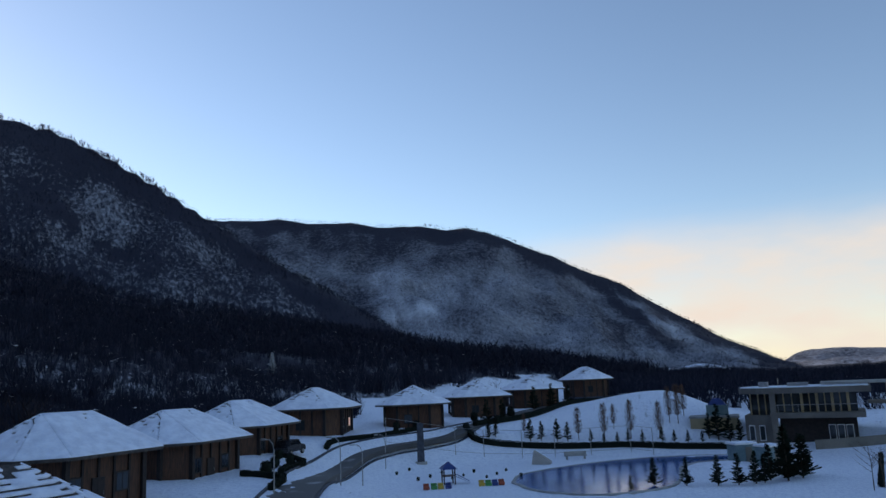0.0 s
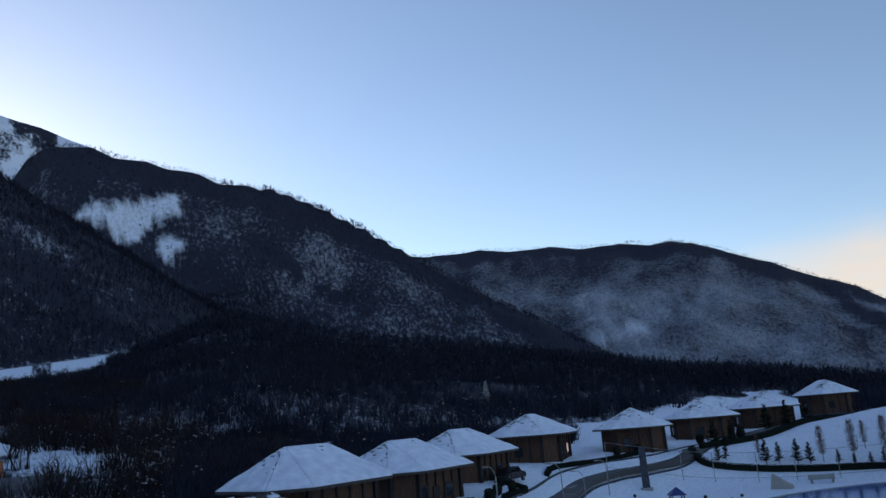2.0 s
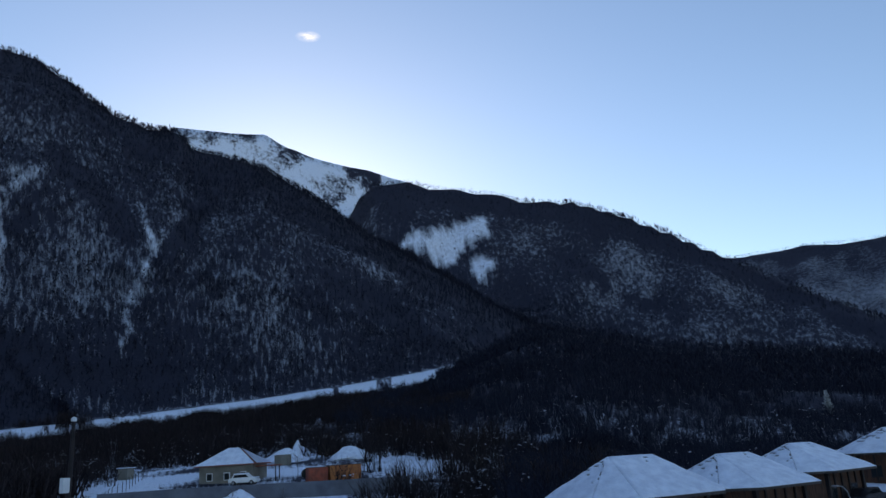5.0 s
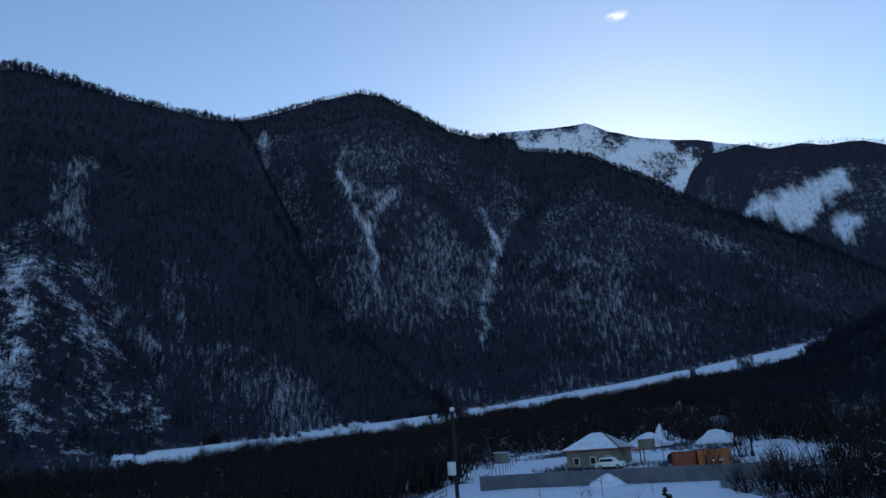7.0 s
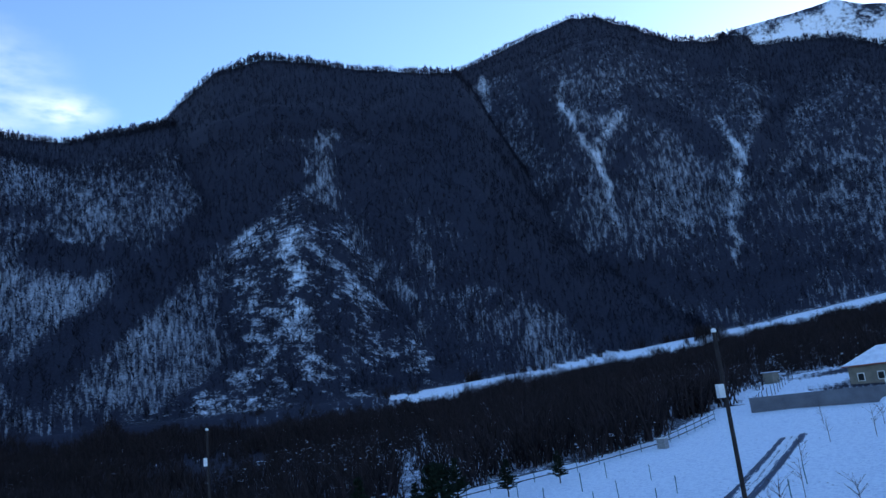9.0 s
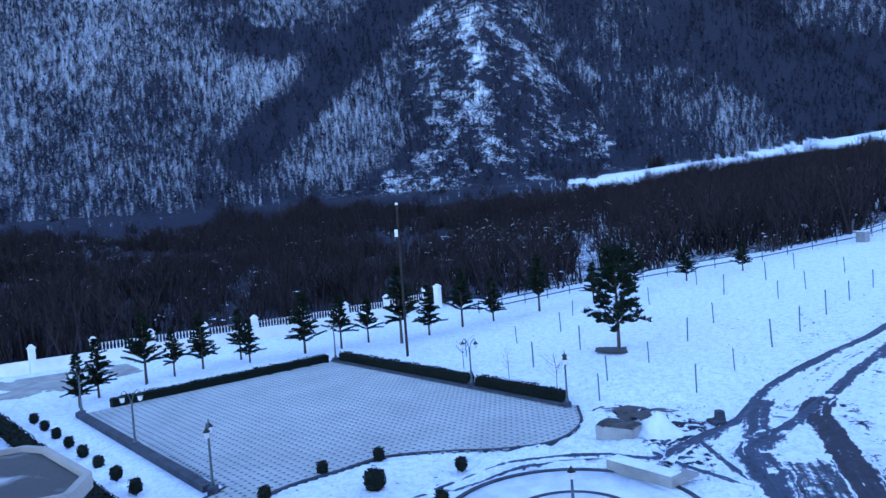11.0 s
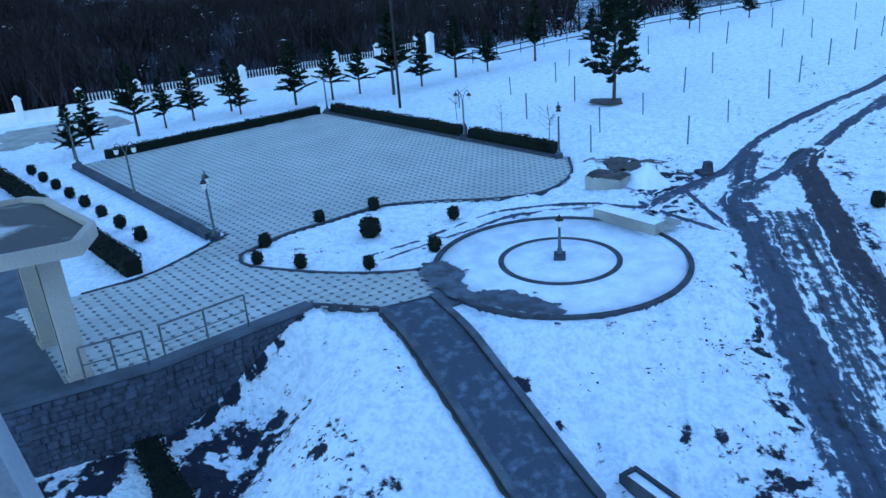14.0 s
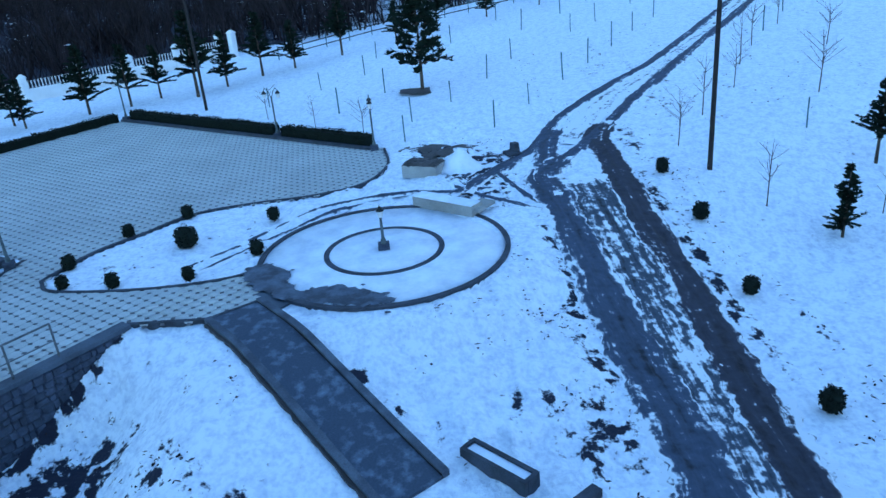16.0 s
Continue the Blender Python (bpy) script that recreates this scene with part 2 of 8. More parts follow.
# each mountain: azimuth -> elevation of its ridge as seen from the balcony, its distance, its foot, the slope behind it
MOUNTAINS = [
    ("far_hill", [(-60, 1.5), (-40, 1.3), (-31, 0.9), (-29.8, 0.95), (-27.5, 1.15), (-25.6, 1.1), (-24.4, 0.85), (-23.7, 0.45), (-22, -0.4), (-20, -0.8)], [(-60, 4300), (-20, 4300)], [(-60, 3600), (-20, 3600)]),
    ("plateau", [(27, 12.42), (18, 12.52), (12.6, 12.57), (8.3, 12.37), (3, 11.97), (-1.8, 11.57), (-4.9, 10.67), (-9.1, 8.57), (-13.1, 6.62), (-17, 4.12), (-20.6, 1.82), (-24.1, 0.12), (-30, -1.38)], [(27, 3000), (-30, 2500)], [(27, 1700), (0, 1500), (-30, 1700)]),
    ("snow_ridge", [(70, 22.3), (60.1, 24.5), (57, 24.4), (53.4, 24.3), (51.6, 23.4), (48.9, 22.6), (45.2, 21.8), (42.1, 20.8), (36, 18)], [(70, 1900), (36, 1900)], [(70, 1400), (36, 1300)]),
    ("patch_ridge", [(56, 8), (52, 12.0), (47.5, 17.0), (46, 19.4), (44.7, 20.7), (42, 20.75), (39.8, 20.2), (35.4, 19.5), (32.8, 18.7), (28.6, 18.0), (25.1, 16.6), (21.5, 14.7), (17.8, 12.4), (14.7, 10.5), (10.5, 7.9), (6.3, 5.1), (4.6, 4.3), (0, 1.5)], [(52, 1650), (30, 1500), (15, 1250), (0, 1000)], [(52, 1000), (30, 850), (15, 800), (0, 750)]),
    ("gully_mountain", [(90, 24.7), (82, 25.7), (79.1, 26.4), (75.1, 27.5), (72, 28.1), (70.3, 27.9), (67.8, 26.75), (64.9, 25.1), (62.3, 24.3), (60.1, 24.2), (58.9, 23.0), (53.5, 22.0), (49.1, 19.5), (46.5, 17.7), (42.2, 15.1), (38.1, 12.5), (34.5, 10.2), (32.1, 8.8), (28, 6.4)], [(90, 1050), (72, 1050), (55, 980), (42, 900), (28, 780)], [(90, 520), (72, 470), (55, 500), (42, 560), (28, 620)]),
    ("dark_mountain", [(112, 20.95), (109.7, 21.95), (105.7, 22.85), (104.2, 24.55), (101.5, 26.65), (97.7, 27.65), (94.7, 27.35), (90.7, 26.65), (86.7, 26.15), (82, 25.45), (80.8, 24.15), (78.1, 18.85), (75.9, 14.85), (72.9, 10.85), (69.1, 7.05), (66, 3.45)], [(112, 780), (97, 800), (82, 740), (75, 620), (66, 480)], [(112, 400), (97, 380), (82, 360), (75, 380), (66, 410)]),
    ("left_mountain", [(180, 12.35), (150, 17.35), (135, 17.85), (123.9, 18.85), (120.5, 20.05), (116.4, 21.45), (111.7, 21.35), (107.5, 22.25), (105, 22.85), (100, 20.35)], [(180, 700), (100, 720)], [(180, 300), (120, 310), (100, 340)]),
    ("pyramid_spur", [(113.5, 3), (112.6, 4.2), (107.5, 9.3), (103, 13.3), (98.4, 17.0), (95.5, 19.0), (93.5, 18.2), (92.6, 17.3), (89.8, 13.2), (85.9, 8.1), (84.2, 4.0), (83, 2)], [(113.5, 400), (98, 540), (94, 580), (90, 540), (83, 370)], [(113.5, 320), (98, 325), (83, 340)]),
    ("forest_spur", [(46, 3.2), (42, 4.6), (38, 6.3), (35, 7.8), (32.5, 8.6), (31.5, 8.6), (28, 7.9), (22.6, 6.5), (16.7, 5.6), (10.6, 4.3), (4.2, 3.4), (-0.1, 2.6), (-4.4, 1.8), (-8.6, 1.0), (-12.7, 0.2), (-16.6, -0.5), (-20.4, -1.1), (-40, -1.8), (-60, -1.8)], [(46, 480), (30, 470), (0, 450), (-20, 400), (-60, 380)], [(46, 230), (30, 130), (10, 150), (-10, 215), (-20, 200), (-60, 200)]),
]


def value_noise(x, y, seed=0):
    """Smooth lattice noise in -1..1 on arrays."""
    xi, yi = np.floor(x).astype(np.int64), np.floor(y).astype(np.int64)
    fx, fy = x - xi, y - yi
    fx, fy = fx * fx * (3 - 2 * fx), fy * fy * (3 - 2 * fy)

    def h(a, b):
        k = (a * 374761393 + b * 668265263 + seed * 1274126177) & 0x7FFFFFFF
        k = ((k ^ (k >> 13)) * 1103515245) & 0x7FFFFFFF
        return ((k ^ (k >> 16)) & 0xFFFF) / 32767.5 - 1
    return (h(xi, yi) * (1 - fx) + h(xi + 1, yi) * fx) * (1 - fy) + (h(xi, yi + 1) * (1 - fx) + h(xi + 1, yi + 1) * fx) * fy


def fractal(x, y, size, octaves=5, seed=0):
    s, a = 0.0, 1.0
    for o in range(octaves):
        s = s + a * value_noise(x / size, y / size, seed + o)
        size, a = size / 2.03, a * 0.5
    return s


def height(x, y):
    """Height of the ground sheet, and which form it belongs to (0: valley floor, then MOUNTAINS in order)."""
    r = np.hypot(x, y)
    az = np.degrees(np.arctan2(-x, y))
    near = near_ground(x, y)
    rs, es = by_azimuth(az, STRIP_R), by_azimuth(az, STRIP_EL)
    zs = 11 + rs * np.tan(np.radians(es))
    start = 120.0
    xe, ye = x / np.maximum(r, 1e-6) * start, y / np.maximum(r, 1e-6) * start
    z0 = near_ground(xe, ye)
    side = smooth(24, 40, az) * (1 - smooth(150, 165, az))
    far = z0 + (zs - z0) * np.clip((r - start) / np.maximum(rs - start, 1), 0, 1.6)
    far = far + side * (6.0 * smooth(-14, 8, r - rs) - 2.0) * smooth(130, 200, r)
    valley = z0 + 0.012 * np.clip(r - start, 0, 420)
    far = valley * (1 - side) + np.maximum(far, z0) * side
    bank = near_ground(x, y)
    far = np.where((az < 24) & (az > -50) & (r < 230), bank + (far - bank) * smooth(170, 225, r), far)
    z = np.where(r < start, near, far)
    which = np.zeros(np.shape(r))
    bumps = fractal(x, y, 160, 5, 3)
    for k, (_, ridge, dist, foot) in enumerate(MOUNTAINS):
        e, d, f0 = by_azimuth(az, ridge), by_azimuth(az, dist), by_azimuth(az, foot)
        lo, hi = min(a for a, _ in ridge), max(a for a, _ in ridge)
        fade = np.clip((np.maximum(lo - az, az - hi)) / 12, 0, 1)
        top = 11 + d * np.tan(np.radians(e))
        top = top - fade * np.maximum(top, 0)
        zf = side * (z0 + (zs - z0) * np.clip((f0 - start) / np.maximum(rs - start, 1), 0, 1.6)) + (1 - side) * (z0 + 0.012 * np.clip(f0 - start, 0, 420))
        zf = np.minimum(zf, top - 5)
        t = (r - f0) / np.maximum(d - f0, 1)
        bow = 0.10 * np.sin(np.pi * np.clip(t, 0, 1))
        h = zf + (top - zf) * (t + bow * (0.6 if k in (2, 4, 5, 6, 7) else -0.4))
        h = np.where(t < 0, zf - (f0 - r) * 0.5, h)
        h = np.where(t > 1, top - (r - d) * 0.45, h)
        inside = np.clip(t, 0, 1)
        amp = 0.045 * d * (1 - 0.85 * inside ** 3) * np.clip(t * 4, 0, 1) * (0.3 if k == 0 else 0.55 if k == 1 else 1)
        folds = np.abs(fractal(x, y, 240, 4, 20 + k))
        h = h + amp * (0.25 * bumps - 0.6 * folds + 0.12) * np.where(t > 1, 0.2, 1)
        which = np.where(h > z, k + 1, which)
        z = np.maximum(z, h)
    return z, which


# ---- mesh helpers ----
def triangles_object(name, verts, tris, mat):
    """A large joined mesh from arrays of corners and triangles."""
    me = bpy.data.meshes.new(name)
    verts, tris = np.asarray(verts, np.float32), np.asarray(tris, np.int32)
    me.vertices.add(len(verts))
    me.vertices.foreach_set("co", verts.ravel())
    me.loops.add(tris.size)
    me.loops.foreach_set("vertex_index", tris.ravel())
    me.polygons.add(len(tris))
    me.polygons.foreach_set("loop_start", np.arange(0, tris.size, 3, dtype=np.int32))
    me.polygons.foreach_set("loop_total", np.full(len(tris), 3, np.int32))
    me.materials.append(mat)
    me.update(calc_edges=True)
    return new(name, me)


def spine_distance(az, el, line):
    """Distance in degrees from a line drawn on the slopes as seen from the balcony."""
    best = np.full(np.shape(az), 1e9)
    k = np.cos(np.radians(14))
    for (a0, e0), (a1, e1) in zip(line, line[1:]):
        dx, dy = (a1 - a0) * k, e1 - e0
        t = np.clip(((az - a0) * k * dx + (el - e0) * dy) / (dx * dx + dy * dy), 0, 1)
        best = np.minimum(best, np.hypot((az - a0) * k - t * dx, el - e0 - t * dy))
    return best


# shapes on the slopes: form, line (azimuth, elevation), half width, change of the snow cover
SHAPES = [
    # wooded plateau: pale streaked face, haze painted as snow at its foot, dark slanting ribs
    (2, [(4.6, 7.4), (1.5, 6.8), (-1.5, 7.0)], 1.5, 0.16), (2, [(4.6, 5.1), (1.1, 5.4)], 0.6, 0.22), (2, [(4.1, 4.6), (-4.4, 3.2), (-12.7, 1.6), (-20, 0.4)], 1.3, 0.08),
    (2, [(-10.2, 7.6), (-13.7, 4.3), (-16.7, 1.5)], 0.45, -0.16), (2, [(-8.6, 6.6), (-11.5, 4.2), (-13.5, 1.8)], 0.4, -0.10), (2, [(-12.3, 6.3), (-15.5, 3.9), (-18.7, 1.6)], 0.5, 0.17), (2, [(16, 11), (6, 10.8), (-3, 9.8)], 1.1, -0.10),
    # ridge with the open snow field
    (4, [(29.8, 13.7), (26.8, 11.5)], 0.4, -0.22), (4, [(25.6, 10.7), (23.5, 9.6)], 0.35, -0.2), (4, [(31, 12.6), (24, 8.9), (20, 7.6)], 1.5, 0.05), (4, [(33, 16), (27, 13.6), (22, 11)], 1.2, 0.05),
    # mountain with gullies
    (5, [(79.8, 24.7), (79.7, 23.0), (80.2, 20.9)], 0.3, 0.34), (5, [(73.4, 23.9), (73.8, 22.3)], 0.2, 0.25), (5, [(73.8, 22.3), (73.0, 20.0), (71.7, 18.1), (71.4, 15.9), (71.2, 14.6)], 0.26, 0.46), (5, [(71.2, 14.6), (71.2, 12.0)], 0.3, 0.22),
    (5, [(69.1, 20.6), (70.4, 19.6), (71.5, 18.4)], 0.3, 0.3), (5, [(73.2, 21.1), (71.5, 20.6), (69.2, 20.3)], 0.5, 0.16), (5, [(62.5, 18.5), (62.0, 17.2), (61.4, 15.8), (62.0, 14.1)], 0.26, 0.42), (5, [(62.0, 14.1), (62.8, 11.0), (63.3, 8.2)], 0.22, 0.34), (5, [(59.8, 18.4), (60.6, 17.0), (61.4, 15.8)], 0.34, 0.28),
    (5, [(68.7, 21.7), (66.0, 19.9), (64.3, 17.9), (63.2, 16.4)], 0.7, -0.20), (5, [(57.0, 20.5), (58.3, 18.0), (60.0, 16.3), (61.0, 15.0)], 0.6, -0.2), (5, [(69.6, 17.4), (70.6, 16.2)], 0.5, -0.25), (5, [(76.5, 26), (75.8, 22), (75.0, 19.5)], 0.8, -0.14),
    (5, [(48.3, 13.5), (44.2, 10.9), (39.5, 7.9)], 0.65, -0.2), (5, [(45.5, 14.6), (41, 12.0), (38, 9.6)], 0.8, 0.10), (5, [(67.6, 6.2), (64.8, 4.9), (62.4, 6.6)], 0.7, 0.14), (5, [(72, 9.2), (66, 6.6), (60, 6.4)], 1.2, -0.16), (5, [(66, 16.5), (66, 12)], 1.6, 0.08), (5, [(56, 17.5), (54, 13), (52, 10)], 2.2, 0.08),
    # dark mountain: wooded crown, flank with painted shadow, paler spur below the crown
    (6, [(88.0, 21.6), (83.8, 19.3)], 0.3, 0.30), (6, [(93.3, 22.1), (94.0, 19.8), (93.4, 17.6)], 0.95, 0.22), (6, [(92.5, 16.5), (90.9, 13.6), (90.3, 11.4), (87.4, 9.4), (86.4, 5.8)], 0.7, 0.16), (6, [(86.8, 14.5), (85.4, 11.3)], 0.5, 0.14), (6, [(91.6, 20), (89.6, 16.5), (87.8, 13)], 0.6, -0.14), (6, [(100.8, 20.6), (97.5, 21.2)], 0.5, 0.08), (6, [(89, 11.5), (84, 9), (79, 6.0), (76.5, 4.2)], 2.2, 0.11),
    # crag: broken pale rock, brown bare rock low down
    (8, [(100.4, 14.6), (97.6, 14.8), (96.2, 12.7)], 1.3, 0.16), (8, [(103.6, 12.3), (107.6, 8.6), (111.5, 4.8)], 0.6, 0.12), (8, [(96.6, 9.6), (95.6, 8.6)], 0.6, 0.3), (8, [(96.2, 14.5), (96.0, 11.6)], 0.5, 0.12), (8, [(92.4, 11.0), (89.3, 8.9)], 0.7, 0.14), (8, [(91.5, 8.6), (91.0, 4.6)], 0.5, 0.14), (8, [(96.2, 7.2), (95.4, 3.6)], 0.7, 0.12), (8, [(88.0, 9.0), (87.2, 4.2)], 0.6, 0.16),
    (8, [(101.6, 10.4), (101, 8.0), (102, 4)], 1.1, -0.11), (8, [(94.2, 9.6), (92.6, 8.0)], 0.7, -0.09), (8, [(98.4, 16.6), (98.2, 15.8)], 0.5, -0.1),
    # mountain beyond the crag
    (7, [(113.4, 14.0), (110.6, 13.2)], 1.0, -0.4), (7, [(109, 13.6), (107.4, 13.0)], 0.7, -0.3), (7, [(113, 14.9), (111.6, 14.7)], 0.25, 0.4), (7, [(116.5, 18.6), (113.5, 18.2), (110, 16.5)], 1.2, 0.08), (7, [(118, 12.5), (113.5, 10.5), (110, 10.2)], 1.6, 0.12), (7, [(116.4, 16.4), (113.5, 16.6)], 0.6, -0.12),
]
RAVINE = [(96.0, 19.9), (99.8, 17.7), (103.7, 14.3), (106.9, 11.4), (110.3, 8.4), (114.0, 5.2)]
OPEN_FIELD = ([(41.9, 16.1), (39.2, 16.2), (36.3, 16.7)], [(40.2, 15.3), (38.6, 15.0)], [(36.6, 13.7), (36.3, 14.1)])


def meadow(x, y, z):
    """1 on the open snowy meadow behind the cottages."""
    az, r = np.degrees(np.arctan2(-x, y)), np.hypot(x, y)
    el = np.degrees(np.arctan2(z - 11, r))
    top = by_azimuth(az, [(12, -1.6), (7, -1.0), (2, -0.5), (-3, 0.0), (-7, 0.1), (-9, -0.6)]) + 0.25 * fractal(x, y, 8, 3, 68)
    return smooth(0.15, -0.15, el - top) * (az < 10) * (az > -10) * (r > 118)


def slope_cover(x, y, z, w):
    """How much snow shows on the mountain slopes: thick in gullies and on open ground, little under the woods of crests
    and flanks; some haze and shadow is painted in as cover.
    """
    r = np.hypot(x, y)
    az = np.degrees(np.arctan2(-x, y))
    el = np.degrees(np.arctan2(z - 11, r))
    base = np.array([0.3, 0.32, 0.20, 0.70, 0.16, 0.17, 0.145, 0.265, 0.31, 0.06])
    snow = base[w.astype(int)] + 0.07 * fractal(x, y, 90, 4, 40) + 0.05 * fractal(az + 0.25 * el, el * 0.35, 2.0, 4, 36) * ((w > 1) & (w < 9))
    # crests carry dense woods
    depth = np.full(np.shape(r), 9.0)
    for k, (_, ridge, _, _) in enumerate(MOUNTAINS):
        depth = np.where(w == k + 1, by_azimuth(az, ridge) - el, depth)
    deep = depth + 0.45 * fractal(az, el, 1.7, 3, 62)
    rim = np.select([w == 2, w == 4, (w == 5) & (az < 64), w == 5, w == 7], [0.9, 1.5, 2.1, 1.5, 1.8], 0.01)
    snow = snow - 0.24 * smooth(rim * 1.35, rim * 0.55, deep) * (rim > 0.1)
    a2, e2 = az + 0.30 * fractal(az, el, 1.1, 4, 63), el + 0.30 * fractal(az, el, 1.1, 4, 64)
    for form, line, half, change in SHAPES:
        m = w == form
        if m.any():
            d = spine_distance(a2[m], e2[m], line)
            patchy = 0.75 + 0.55 * fractal(az[m], el[m], 0.55, 3, 67) if change > 0 else 1.0
            snow[m] += change * patchy * smooth(half * 1.6, half * 0.2, d)
    # wooded crown of the middle mountain, its flank's diagonal shadow drawn as missing snow, and the ravine before it
    left = by_azimuth(el, [(0, 71.5), (4.4, 74.1), (7.8, 77.5), (10.7, 79.7), (15.1, 84.1), (19.4, 87.7), (23.4, 91), (30, 95)])
    flank = smooth(0.8, -0.8, a2 - left)
    snow = np.where(w == 6, snow - 0.40 * np.clip(flank + smooth(21.6, 23.0, e2) + 0.45 * smooth(96.5, 99, a2) * smooth(15, 19, el), 0, 1), snow)
    m = (w == 7) | (w == 6) | (w == 8)
    snow[m] -= 0.34 * smooth(2.1, 0.7, spine_distance(a2[m], e2[m], RAVINE)) * (az[m] > 95)
    snow = np.where((w == 5) | (w == 6), snow - 0.05 * smooth(15, 8, el), snow)
    # rough rock of the crag
    snow = np.where(w == 8, snow + 0.17 * fractal(x, y, 11, 3, 44) - 0.06 * smooth(5, 2, el), snow)
    snow = np.where(w == 7, snow - 0.08 * smooth(4, 1.5, el), snow)
    # open snow field on the ridge, bare snow on the high ridge
    for line in OPEN_FIELD:
        m = w == 4
        q = spine_distance(az[m] + 0.35 * fractal(az[m], el[m], 0.7, 4, 65), el[m] + 0.45 * fractal(az[m], el[m], 0.45, 4, 66), line)
        snow[m] = np.maximum(snow[m], 0.76 * smooth(1.0, 0.4, q))
    ribs = fractal(az * 0.9 + el * 1.5, el * 0.55 - az * 0.33, 1.5, 5, 58)
    m = (w == 3) & (az > 44)
    snow = np.where(m, 0.74 + 0.5 * ribs - 0.5 * smooth(0.75, 0.15, depth + 0.3 * ribs) * smooth(56, 53, az) - 0.35 * smooth(1.1, 0.3, np.abs(el - by_azimuth(az, [(44, 19.2), (48.5, 20.8), (53, 23.4), (60, 24)]) + 0.5 * ribs)) * smooth(47, 51, az) * smooth(57, 54, az), snow)
    snow = np.where(m, snow - 0.6 * smooth(45.9, 44.6, az + 0.5 * ribs), snow)
    # pale ground between the trees of the low spur near the cottages, open meadow right behind them
    snow = np.where(w == 9, snow + 0.22 * smooth(250, 160, r) + 0.08 * fractal(x, y, 90, 4, 40), snow)
    snow = np.where(w == 9, np.maximum(snow, 0.95 * meadow(x, y, z)), snow)
    return np.clip(snow, -0.1, 1.1)


# ---- ground sheet: valley floor and mountains in one piece ----
THICKET_EDGE = [(26, 68), (36, 72), (44, 80), (47.5, 92), (49, 150), (54, 175), (60, 160), (66, 118), (70, 98), (76, 88), (85, 83), (97, 80), (104, 83), (115, 80), (132, 75), (142, 73)]


# wheel tracks in plan
LEFT_RUT = [(-11.5, 5.9), (-13.7, 6.3), (-17.4, 6.5), (-20.0, 6.4), (-22.9, 6.35), (-25.7, 6.3), (-29.3, 6.4), (-32.2, 6.5), (-34.0, 8.0), (-35.9, 9.6), (-38.3, 11.5), (-41.5, 13.75), (-45.8, 17.3), (-51.0, 21.6), (-60.2, 29.4), (-75, 41)]
RIGHT_RUT = [(-11.4, 8.0), (-13.3, 8.4), (-15.8, 8.65), (-19.75, 9.2), (-23.4, 9.35), (-26.2, 9.3), (-29.35, 9.45), (-33.5, 9.85), (-36.1, 10.1), (-38.3, 11.3)]
FAR_RUT = [(-31.0, 2.9), (-32.8, 3.75), (-34.4, 5.45), (-36.5, 7.15), (-40.0, 9.0), (-42.75, 11.2), (-45.5, 14.0), (-48.9, 17.7), (-60.0, 27.0), (-75, 38.8)]
MID_TRACK = [(-12.5, 7.2), (-15.0, 7.5), (-18.6, 7.75), (-21.5, 7.85), (-24.5, 7.85), (-27.5, 7.85), (-31.0, 8.1)]
FAR_MID = [(-36.0, 8.4), (-39.2, 10.4), (-42.2, 12.5), (-45.7, 15.8), (-50.0, 19.7), (-60.0, 28.2), (-75, 40)]
CROSSING = [(-31.5, 6.6), (-33.6, 7.0), (-36.5, 7.7), (-38.6, 8.7)]


def plan_distance(x, y, line):
    """Distance in plan from a line."""
    best = np.full(np.shape(x), 1e9)
    for (x0, y0), (x1, y1) in zip(line, line[1:]):
        dx, dy = x1 - x0, y1 - y0
        t = np.clip(((x - x0) * dx + (y - y0) * dy) / (dx * dx + dy * dy), 0, 1)
        best = np.minimum(best, np.hypot(x - x0 - t * dx, y - y0 - t * dy))
    return best


